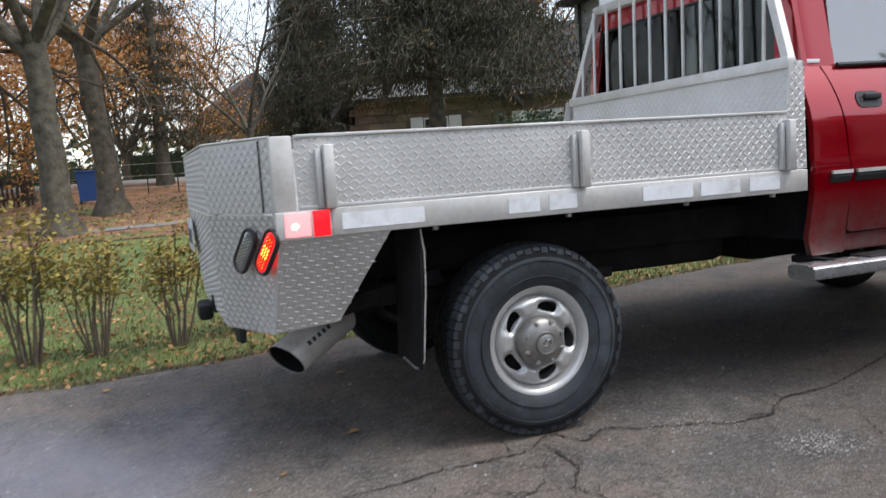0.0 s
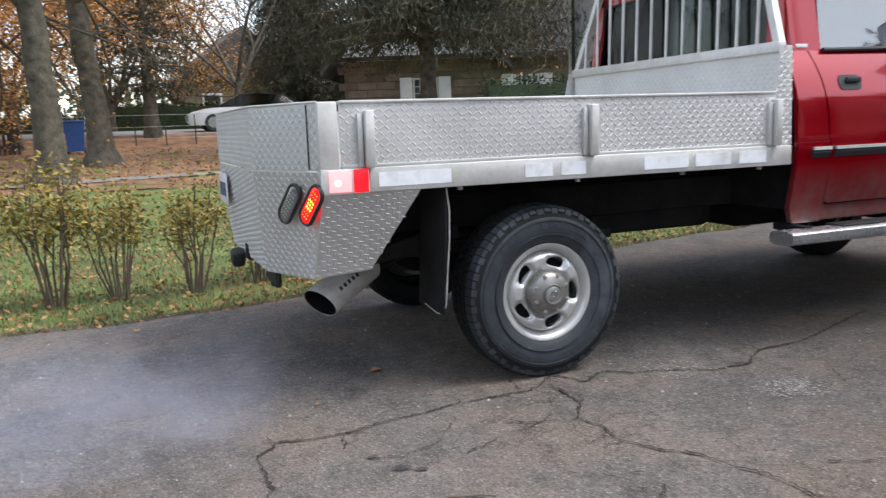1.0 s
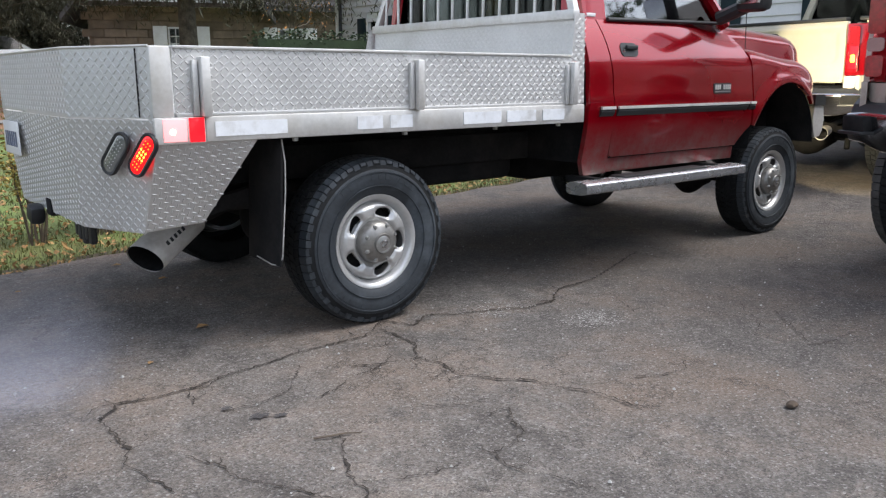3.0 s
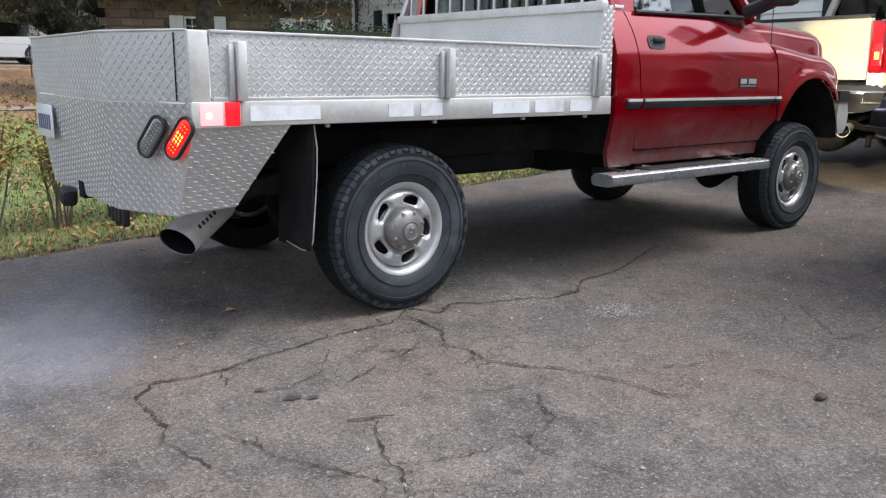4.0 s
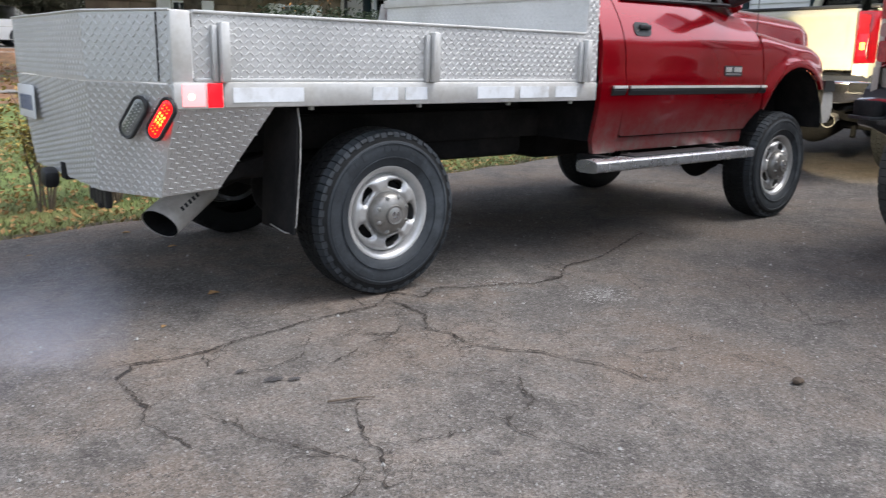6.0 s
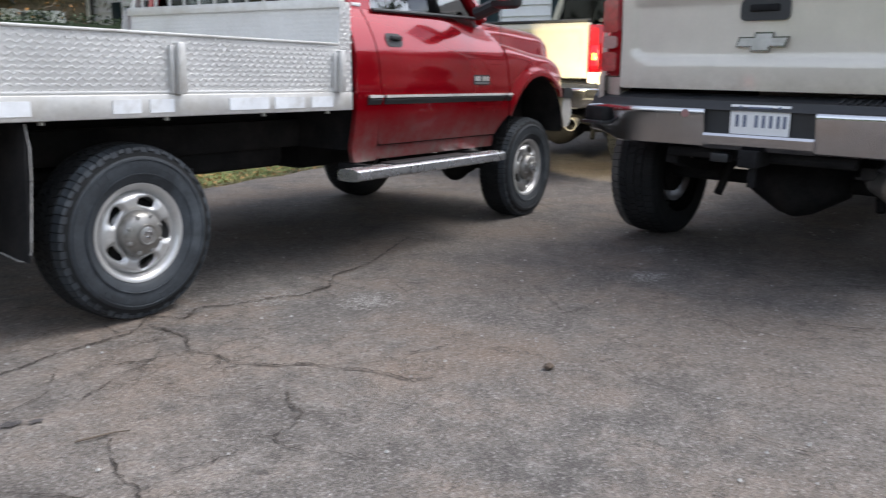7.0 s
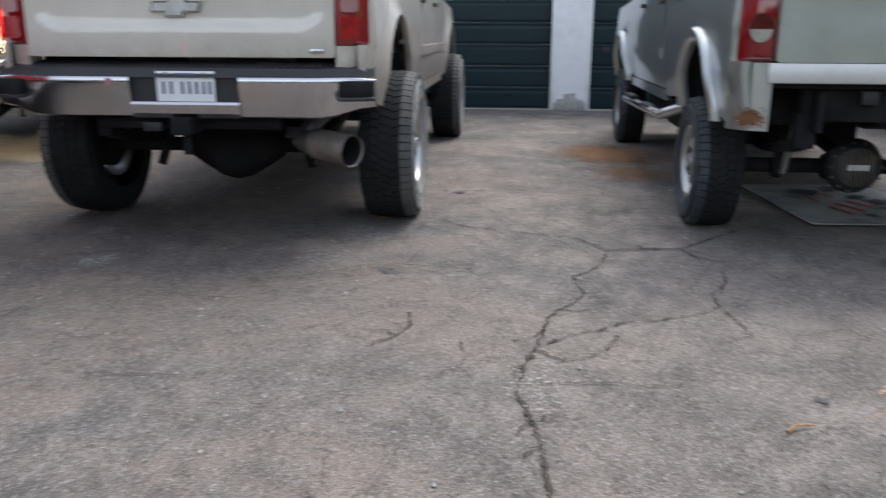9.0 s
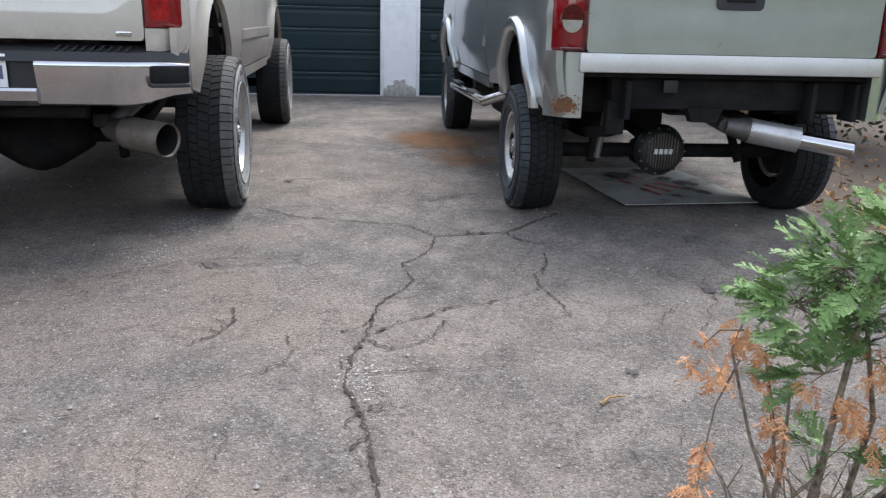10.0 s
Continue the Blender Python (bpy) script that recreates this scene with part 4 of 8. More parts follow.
def wing_at(s):
    """The wing's sheet: up its side, over the crown, then in towards the bonnet."""
    def place(u, v):
        top, r = wing_z(u), 0.085
        z0 = top - r
        if v <= z0:
            return (u, s * red_y(u, v), v)
        y0, a = red_y(u, z0), min((v - z0) / r, math.pi / 2)
        over = max(0.0, v - z0 - r * math.pi / 2)
        return (u, s * (y0 - 1.15 * r * (1 - math.cos(a)) - over), z0 + r * math.sin(a) + 0.10 * over)
    return place


def red_side(name, outline, s, label="", step=0.05):
    return part(name, panel(outline, lambda u, v: (u, s * red_y(u, v), v), (0, -s * 0.03, 0), step), "red", red_truck, label, sharp=30)


for s in (-1, 1):
    red_side("cab_corner", [(1.412, 0.66), (1.44, 0.58), (1.625, 0.58), (1.625, 0.85), (1.60, 1.1), (1.565, 1.43), (1.412, 1.43)], s)
    door = red_side("door", [(1.635, 0.665)] + arc(1.665, 0.70, 0.03, 0.03, 180, 270, 4)[1:] + [(2.93, 0.67), (3.04, 0.80), (3.05, 0.95), (3.02, 1.2), (2.93, 1.36), (2.82, 1.45), (1.575, 1.425), (1.61, 1.1)], s, "red front door with dusty lower edge")
    part("rocker", panel([(1.47, 0.585), (2.93, 0.585), (2.93, 0.6635), (1.47, 0.6635)], lambda u, v: (u, s * (red_y(u, v) - 0.01), v), (0, -s * 0.03, 0)), "red", red_truck, "dusty sill")
    # handle in a black recess
    hx, hz = 1.765, 1.262
    hy = red_y(hx, hz)
    cup = part("door_handle", panel(rounded(hx - 0.075, hz - 0.037, hx + 0.075, hz + 0.037, 0.03), lambda u, v: (u, s * (red_y(u, v) + 0.004), v), (0, -s * 0.01, 0), 0.03), "plastic", door, "black door handle")
    part("grip", new_box((hx + 0.01, s * (hy + 0.012), hz + 0.012), (0.1, 0.016, 0.026), bevel=0.006), "plastic", cup)
    part("lock", tube(bmesh.new(), [(hx - 0.05, s * hy, hz - 0.005), (hx - 0.05, s * (hy + 0.009), hz - 0.005)], 0.009, 10), "chrome", cup)
    # rub strip in pieces
    for x0, x1 in ((1.50, 1.615), (1.645, 2.985), (3.005, 3.07)):
        strip = part("rub_strip", panel([(x0, 0.902), (x1, 0.902), (x1, 0.952), (x0, 0.952)], lambda u, v: (u, s * (red_y(u, v) + 0.016 - 0.012 * abs(v - 0.93) / 0.025), v), (0, -s * 0.02, 0), 0.02), "plastic", door, "black rub strip with a bright edge")
        part("bright_edge", panel([(x0, 0.940), (x1, 0.940), (x1, 0.955), (x0, 0.955)], lambda u, v: (u, s * (red_y(u, v) + 0.021 - 0.25 * (v - 0.94)), v), (0, -s * 0.012, 0), 0.05), "alu_dull", strip, "bright upper edge")
    # front wing with its arch
    crown = [(x, wing_z(x) + 0.19) for x in (4.07, 4.0, 3.9, 3.8, 3.65, 3.5, 3.3, 3.1)]
    wing = [(3.065, 0.95), (3.055, 0.80)] + arc(3.50, 0.64, 0.44, 0.435, 160, 40, 22) + [(4.0, 0.93), (4.06, 0.95)] + crown + [(2.955, wing_z(2.95) + 0.15), (2.975, 1.33), (3.035, 1.2)]
    part("front_wing", panel(wing, wing_at(s), (0, -s * 0.025, 0), 0.03), "red", red_truck, "red front wing with flared wheel arch", sharp=50)
    part("arch_liner", loft([[(3.50 + 0.445 * math.cos(a), s * w, 0.64 + 0.445 * math.sin(a)) for a in (math.pi * k / 14 for k in range(15))] for w in (0.97, 0.5)], closed=False), "under", red_truck)
    # badge
    badge = part("badge", panel(rounded(2.58, 1.012, 2.775, 1.075, 0.008, 2), lambda u, v: (u, s * (red_y(u, v) + 0.004), v), (0, -s * 0.006, 0), 0.05), "plastic", door, "dark model badge with bright letters")
    for k in range(8):
        u0 = 2.592 + 0.0225 * k
        if k != 3:
            part("letter_bar", panel([(u0, 1.036), (u0 + 0.016, 1.036), (u0 + 0.019, 1.066), (u0 + 0.003, 1.066)], lambda u, v: (u, s * (red_y(u, v) + 0.008), v), (0, -s * 0.005, 0)), "alu_dull", badge)
    part("word_bar", panel([(2.59, 1.018), (2.765, 1.018), (2.765, 1.028), (2.59, 1.028)], lambda u, v: (u, s * (red_y(u, v) + 0.0065), v), (0, -s * 0.004, 0)), "chrome", badge)
    # step bar
    st = part("side_step", loft([[(x, s * (1.04 + 0.075 * abs(math.cos(a)) ** 0.5 * (1 if math.cos(a) > 0 else -1)), 0.533 + 0.034 * abs(math.sin(a)) ** 0.5 * (1 if math.sin(a) > 0 else -1)) for a in (2 * math.pi * k / 16 for k in range(16))] for x in (1.27, 1.30, 2.0, 2.78, 2.81)]), "step_chrome", red_truck, "chrome running board")
    part("step_pad", new_box((2.02, s * 1.03, 0.569), (0.8, 0.11, 0.012), bevel=0.004), "plastic", st)
    for x in (1.45, 2.6):
        part("step_bracket", new_box((x, s * 0.93, 0.56), (0.05, 0.2, 0.03)), "under", st)
    # mirror
    mir = part("door_mirror", new_box((2.66, s * 1.17, 1.63), (0.12, 0.2, 0.27), bevel=0.04), "plastic", door, "large black towing mirror")
    part("mirror_glass", new_box((2.598, s * 1.17, 1.64), (0.006, 0.15, 0.2), bevel=0.001), "chrome", mir)
    part("mirror_arm", tube(bmesh.new(), [(2.68, s * 0.93, 1.47), (2.68, s * 1.1, 1.53)], 0.045, 10), "plastic", mir)
    # side glass and pillars
    pane = plates("side_window", [[(1.655, s * 0.866, 1.425), (2.78, s * 0.866, 1.447), (2.36, s * 0.79, 1.87), (1.68, s * 0.79, 1.89)][::-s]], red_truck, "clear side window reflecting the sky", "side_glass")
    part("window_seal", tube(bmesh.new(), [(1.66, s * 0.882, 1.425), (2.78, s * 0.875, 1.447)], 0.011, 8), "plastic", pane)
    part("cab_pillar", panel([(1.425, 1.42), (1.66, 1.42), (1.68, 1.90), (1.49, 1.92)], lambda u, v: (u, s * (0.869 - 0.205 * (v - 1.43) - 0.06 * smooth(1.5, 1.42, u)), v), (0, -s * 0.06, 0), 0.04), "red", red_truck)
    for a, b, r in (((2.82, s * 0.88, 1.43), (2.36, s * 0.78, 1.91), 0.04),):
        part("pillar", tube(bmesh.new(), [a, b], r, 8), "red", red_truck)
part("cab_badge", new_box((1.525, -0.868, 1.445), (0.09, 0.01, 0.018), bevel=0.002), "plate", red_truck)


def cab_ring(x, z0, half0, half1, z1, crown):
    return [(x, -half0, z0), (x, -half1, z1 - 0.04), (x, -half1 + 0.07, z1), (x, 0, z1 + crown), (x, half1 - 0.07, z1), (x, half1, z1 - 0.04), (x, half0, z0)]


part("roof", loft([[(x, y, z) for x, y, z in cab_ring(xx, 1.88, w + 0.01, w, zt, 0.03)] for xx, w, zt in ((1.5, 0.78, 1.93), (1.6, 0.81, 1.96), (2.0, 0.82, 1.97), (2.3, 0.80, 1.94), (2.38, 0.78, 1.91))]), "red", red_truck)
# back wall of the cab with its window
bm = bmesh.new()
box(bm, (1.42, 0, 1.2), (0.03, 1.78, 0.46))
box(bm, (1.475, 0, 1.90), (0.04, 1.5, 0.1))
for s in (-1, 1):
    box(bm, (1.47, s * 0.80, 1.66), (0.03, 0.08, 0.5), rx=s * 11)
part("cab_back", bm, "red", red_truck, "red rear wall of the cab")
part("rear_window", new_box((1.468, 0, 1.645), (0.005, 1.56, 0.43)), "window", red_truck, "dark rear window")
part("window_gasket", tube(bmesh.new(), [(1.455, -0.80, 1.435), (1.455, 0.80, 1.435), (1.47, 0.71, 1.85), (1.47, -0.71, 1.85), (1.455, -0.80, 1.435)], 0.016, 6), "plastic", red_truck)
plates("windscreen", [[(2.82, -0.86, 1.40), (2.82, 0.86, 1.40), (2.37, 0.76, 1.89), (2.37, -0.76, 1.89)]], red_truck, "tinted windscreen", "window")
part("cab_tub", new_box((2.2, 0, 0.95), (1.42, 1.84, 0.62)), "under", red_truck)
bench = part("bench_seat", new_box((1.85, 0, 1.2), (0.5, 1.5, 0.18), bevel=0.05), "seat", red_truck)
for y in (-0.45, 0.45):
    part("seat_back", new_box((1.66, y, 1.45), (0.14, 0.62, 0.5), bevel=0.05, ry=-8), "seat_cover" if y > 0 else "seat", bench)
part("dashboard", new_box((2.62, 0, 1.33), (0.3, 1.65, 0.18), bevel=0.05), "plastic", red_truck)
part("steering_wheel", lathe([(0.18 + 0.014 * math.cos(a), 0.014 * math.sin(a)) for a in (2 * math.pi * k / 8 for k in range(9))], 28), "plastic", red_truck, loc=(2.35, 0.42, 1.45), rot=(0, 0, 70))
plates("hang_tag", [[(1.53, -0.02, 1.45), (1.53, -0.26, 1.45), (1.53, -0.16, 1.50), (1.53, -0.06, 1.72)]], red_truck, "yellow card behind the rear window", "yellow")

# bonnet, nose, bumper
def hood_ring(x, half, z, drop):
    return [(x, -half, z - drop), (x, -half + 0.015, z - drop + 0.05), (x, -half + 0.07, z - 0.03), (x, -half + 0.2, z), (x, 0, z + 0.02), (x, half - 0.2, z), (x, half - 0.07, z - 0.03), (x, half - 0.015, z - drop + 0.05), (x, half, z - drop)]


def bonnet_ring(x, half, z, drop):
    """A crowned bonnet: steep flanks that roll over into the top."""
    left = [(x, -half - 0.012, z - drop)]
    for k in range(7):
        a = radians(90 * k / 6)
        left.append((x, -half + 0.13 * (1 - math.cos(a)), z - 0.10 + 0.10 * math.sin(a) - 0.02))
    left += [(x, -half * 0.45, z + 0.004), (x, 0, z + 0.012)]
    return left + [(p, -q, r) for p, q, r in left[-2::-1]]


part("bonnet", loft([bonnet_ring(x, 0.865 - 0.03 * smooth(2.8, 3.4, x) - 0.10 * smooth(3.7, 4.16, x) ** 2, 1.462 - 0.03 * smooth(3.1, 3.85, x) - 0.23 * max(0.0, (x - 3.7) / 0.45) ** 2.4, 0.20) for x in span(2.80, 4.15, 22)]), "red", red_truck, "red bonnet", sharp=50)
nose = part("grille", new_box((4.07, 0, 1.0), (0.1, 1.0, 0.3), bevel=0.03), "chrome", red_truck)
for k in (-1, 0, 1):
    part("grille_slot", new_box((4.125, k * 0.3, 1.0), (0.01, 0.22, 0.2)), "plastic", nose)
for s in (-1, 1):
    lamp = part("headlamp", new_box((4.06, s * 0.66, 1.0), (0.12, 0.26, 0.2), bevel=0.04), "head_glow", red_truck, "lit headlamp")
    part("turn_signal", new_box((4.035, s * 0.845, 0.99), (0.07, 0.07, 0.17), bevel=0.02), "yellow", lamp)
part("front_bumper", loft([[(x - 0.13 * abs(y) ** 4, y, z + 0.02 * abs(y) ** 3 * (z < 0.75)) for x, z in ((4.1, 0.655), (4.17, 0.66), (4.21, 0.70), (4.225, 0.8), (4.2, 0.9), (4.07, 0.915), (4.05, 0.8))] for y in span(-0.965, 0.965, 28)]), "alu_dull", red_truck, "chrome front bumper")
part("bumper_cap", loft([[(x - 0.13 * abs(y) ** 4, y, z) for x, z in ((4.05, 0.905), (4.215, 0.905), (4.215, 0.955), (4.19, 0.985), (4.06, 0.985))] for y in span(-0.975, 0.975, 28)]), "plastic", red_truck)
part("antenna", tube(bmesh.new(), [(3.06, -0.90, 1.24), (3.0, -0.91, 2.0)], 0.003, 6), "plastic", red_truck)

# underneath
for s in (-1, 1):
    part("chassis_rail", new_box((1.6, s * 0.42, 0.72), (4.9, 0.07, 0.16), bevel=0.01), "under", red_truck)
    part("leaf_spring", new_box((0.0, s * 0.52, 0.56), (1.3, 0.06, 0.05), bevel=0.01), "under", red_truck)
for x in (-0.85, -0.3, 0.6, 1.3, 2.2):
    part("cross_member", new_box((x, 0, 0.72), (0.08, 0.84, 0.1)), "under", red_truck)
part("fuel_tank", new_box((0.95, 0.05, 0.68), (0.95, 0.9, 0.32), bevel=0.05), "under", red_truck)
part("front_tub", new_box((3.2, 0, 0.85), (1.3, 1.3, 0.55)), "under", red_truck)
part("gearbox", new_box((2.2, 0, 0.58), (0.9, 0.4, 0.25), bevel=0.06), "under", red_truck)
axle(red_truck, 0, 0.395, 0.75)
axle(red_truck, 3.42, 0.395, 0.75, y_diff=-0.3)
for s in (-1, 1):
    for x in (0.0, 3.42):
        wheel(red_truck, (x + (0.076 if x < 1 else 0.09), s * 0.805, 0.3815), s, 0.385, 0.235, 0.213, "steel", lugs=64)
    flap = part("mud_flap", new_box((-0.415, s * 0.80, 0.605), (0.012, 0.29, 0.52), bevel=0.003, ry=3), "under", red_truck, "black rubber mud flap")
    part("flap_cable", tube(bmesh.new(), [(-0.405, s * 0.947, 0.87), (-0.398, s * 0.955, 0.78), (-0.402, s * 0.955, 0.66), (-0.416, s * 0.957, 0.52), (-0.424, s * 0.95, 0.39), (-0.43, s * 0.93, 0.352), (-0.435, s * 0.87, 0.345), (-0.44, s * 0.75, 0.362)], 0.0028, 6), "pale", flap, "thin pale wire round the flap")
    part("flap_bracket", new_box((-0.47, s * 0.62, 0.60), (0.5, 0.05, 0.06), rz=0, ry=-12), "under", red_truck)
# exhaust with its angled tip
bm = bmesh.new()
a, b = Vector((-0.60, -0.42, 0.50)), Vector((-0.87, -0.61, 0.385))
tube(bm, [(0.6, -0.30, 0.6), (-0.3, -0.33, 0.58), a], 0.05, 16)
ex = part("exhaust_pipe", bm, "under", red_truck)
d = (b - a).normalized()
bm = bmesh.new()
tube(bm, [a, b], 0.078, 32, 0.078, cap=False)
for v in bm.verts:
    k = (v.co - a).dot(d) / (b - a).length
    if k > 0.9:
        v.co += d * (v.co.z - b.z) * 0.35
tip = part("exhaust_tip", bm, "pipe", ex, "wide brushed-steel exhaust tip")
out_side = (Vector((0, -1, 0.25)) - d * Vector((0, -1, 0.25)).dot(d)).normalized()
for k in range(5):
    c = a + d * (0.15 + 0.03 * k) + out_side * 0.0785
    m_ = Matrix.Translation(c) @ Matrix((d, out_side, d.cross(out_side))).transposed().to_4x4()
    mark = bmesh.new()
    bmesh.ops.create_cube(mark, size=1, matrix=m_ @ Matrix.Diagonal((0.015, 0.002, 0.018, 1)))
    part("mark_bar", mark, "plastic", tip, "dark printed mark")
bm = bmesh.new()
tube(bm, [a + d * 0.02, b - d * 0.004], 0.074, 32, 0.074, cap=False)
for v in bm.verts:
    k = (v.co - a).dot(d) / (b - a).length
    if k > 0.9:
        v.co += d * (v.co.z - b.z) * 0.35
tube(bm, [a + d * 0.1, a + d * 0.11], 0.0735, 24)
part("pipe_dark", bm, "under", tip)
# tow hitch
hitch = part("tow_hitch", new_box((-0.99, 0.0, 0.55), (0.17, 0.08, 0.08), bevel=0.008), "under", red_truck)
part("hitch_beam", tube(bmesh.new(), [(-0.93, -0.5, 0.56), (-0.93, 0.5, 0.56)], 0.035, 8), "under", hitch)
for k in range(5):
    part("safety_strap", new_box((-1.0, -0.18 - 0.05 * k, 0.50 - 0.012 * (k % 3)), (0.03, 0.035, 0.12), bevel=0.01, rx=8 * (k % 2)), "plastic", hitch)
part("hitch_ball", new_box((-1.10, 0.13, 0.505), (0.07, 0.09, 0.085), bevel=0.022, rx=15), "plastic", hitch)
head = new("headlamp_beam", bpy.data.lights.new("headlamp_beam", "SPOT"))
head.data.energy, head.data.spot_size, head.data.color, head.data.shadow_soft_size = 130, radians(70), (1.0, 0.85, 0.55), 0.06
head.matrix_world = look((5.62, 3.02, 1.0), (9.0, 3.2, 1.05))


# ---- parked pickups ----
def pickup(m, paint, label, dims, tail):
    """A full-size pickup facing local +x, its origin on the ground under the rear axle."""
    t = thing("pickup_truck", m, label, "pickup truck", "parked pickups")
    back, cab, wb, nose, tyre_r, tyre_w, track, half = (dims[k] for k in ("back", "cab", "wb", "nose", "tyre_r", "tyre_w", "track", "half"))
    z_low, z_top, arch_r, arch_z = 0.69, 1.55, dims["arch"], dims["arch_z"]

    def wide(x, z):
        y = half - 0.045 * smooth(0.95, 0.66, z) - 0.03 * smooth(1.2, 1.55, z)
        for cx in (0, wb):
            r = math.hypot(x - cx, (z - arch_z))
            y += dims["flare"] * math.exp(-((r - arch_r) / 0.055) ** 2)
        return y - 0.05 * smooth(back + 0.12, back - 0.02, x) - 0.14 * smooth(nose - 0.5, nose, x)

    def side(name, outline, s, lab="", step=0.06):
        return part(name, panel(outline, lambda u, v: (u, s * wide(u, v), v), (0, -s * 0.035, 0), step), paint, t, lab, sharp=30)

    for s in (-1, 1):
        foot = math.degrees(math.asin((z_low + 0.04 - arch_z) / arch_r)) if abs(z_low + 0.04 - arch_z) < arch_r else 0
        tl = dims.get("tail_low", z_low)
        bed = [(back + 0.02, tl + 0.02), (-0.62, tl)] + arc(0, arch_z, arch_r, arch_r, 180 - foot, foot, 20) + [(cab - 0.03, z_low), (cab - 0.03, z_top), (back + 0.02, z_top)]
        if tail["lamp"]:
            ly0, ly1 = tail["lamp_z"]
            bed = bed[:-1] + [(back + 0.1, z_top), (back + 0.1, ly0), (back + 0.02, ly0)]
        quarter = side("bed_side", bed, s, dims.get("side_label", ""))
        part("arch_liner", loft([[(arch_r * 1.02 * math.cos(a), s * w, arch_z + arch_r * 1.02 * math.sin(a)) for a in (math.pi * k / 14 for k in range(15))] for w in (half - 0.03, half - 0.5)], closed=False), "under", t)
        if dims["chrome_arch"]:
            ring = [[(r * math.cos(a), s * (wide(r * math.cos(a), arch_z + r * math.sin(a)) + d), arch_z + r * math.sin(a)) for r, d in ((arch_r - 0.042, -0.03), (arch_r - 0.04, 0.012), (arch_r - 0.032, 0.02), (arch_r + 0.012, 0.03), (arch_r + 0.03, 0.03), (arch_r + 0.042, 0.02), (arch_r + 0.046, -0.01))] for a in (radians(2 + 176 * k / 36) for k in range(37))]
            part("arch_trim", loft(ring, closed=True), dims["chrome_arch"], quarter, "broad pewter wheel-arch flare")
        rail = part("bed_rail", new_box(((back + cab) / 2, s * (half - 0.05), z_top + 0.012), (cab - back - 0.05, 0.09, 0.035), bevel=0.01), "plastic", quarter)
        # cab sides
        mid = cab + 1.0
        for nm, x0, x1 in (("rear_door", cab + 0.02, mid), ("front_door", mid + 0.012, wb - 0.62)):
            d = side(nm, [(x0, z_low + 0.05), (x1, z_low + 0.05), (x1, 1.52), (x0, 1.52)], s)
            hx = x0 + 0.16
            part("door_handle", new_box((hx, s * (wide(hx, 1.36) + 0.02), 1.36), (0.17, 0.025, 0.035), bevel=0.008), dims.get("handle", "plastic"), d)
            part("side_moulding", panel([(x0 + 0.02, 0.955), (x1 - 0.02, 0.955), (x1 - 0.02, 1.025), (x0 + 0.02, 1.025)], lambda u, v: (u, s * (wide(u, v) + 0.014), v), (0, -s * 0.016, 0)), paint, d)
        side("sill", [(cab, z_low - 0.04), (wb - 0.6, z_low - 0.04), (wb - 0.6, z_low + 0.04), (cab, z_low + 0.04)], s)
        wing = [(wb - 0.605, z_low)] + arc(wb, arch_z, arch_r, arch_r, 180 - foot, foot, 20) + [(nose - 0.08, z_low), (nose - 0.02, 1.0), (nose - 0.04, 1.28), (nose - 0.3, 1.38), (wb - 0.605, 1.45)]
        w = side("front_wing", wing, s)
        if dims["chrome_arch"]:
            ring = [[(wb + r * math.cos(a), s * (wide(wb + r * math.cos(a), arch_z + r * math.sin(a)) + d), arch_z + r * math.sin(a)) for r, d in ((arch_r - 0.042, -0.03), (arch_r - 0.04, 0.012), (arch_r - 0.032, 0.02), (arch_r + 0.012, 0.03), (arch_r + 0.03, 0.03), (arch_r + 0.042, 0.02), (arch_r + 0.046, -0.01))] for a in (radians(2 + 176 * k / 36) for k in range(37))]
            part("arch_trim", loft(ring, closed=True), dims["chrome_arch"], w)
        part("arch_liner", loft([[(wb + arch_r * 1.02 * math.cos(a), s * q, arch_z + arch_r * 1.02 * math.sin(a)) for a in (math.pi * k / 14 for k in range(15))] for q in (half - 0.03, half - 0.5)], closed=False), "under", t)
        # greenhouse
        x0, x1 = cab + 0.1, wb - 0.55
        g = plates("side_window", [[(x0, s * (half - 0.05), 1.53), (x1, s * (half - 0.05), 1.53), (x1 - 0.55, s * (half - 0.23), 1.98), (x0 + 0.05, s * (half - 0.22), 2.0)][::-s]], t, "tinted side windows", "window")
        for a, b, r in (((cab + 0.05, s * (half - 0.06), 1.5), (cab + 0.1, s * (half - 0.24), 2.02), 0.05), ((mid, s * (half - 0.04), 1.5), (mid, s * (half - 0.21), 2.02), 0.04), ((wb - 0.45, s * (half - 0.08), 1.47), (wb - 1.12, s * (half - 0.26), 2.02), 0.045)):
            part("pillar", tube(bmesh.new(), [a, b], r, 8), paint, g)
        mir = part("door_mirror", new_box((wb - 0.75, s * (half + 0.18), 1.62), (0.1, 0.22, 0.26), bevel=0.04), "plastic", t)
        part("mirror_arm", tube(bmesh.new(), [(wb - 0.72, s * (half - 0.06), 1.52), (wb - 0.72, s * (half + 0.12), 1.55)], 0.035, 8), "plastic", mir)
        # wheels
        for x in (0, wb):
            wheel(t, (x, s * track - (dims.get("inset", 0) if s > 0 else 0), tyre_r - 0.005), s, tyre_r, tyre_w, dims["rim_r"], dims["rim"], dims["rubber"], dims["lugs"])
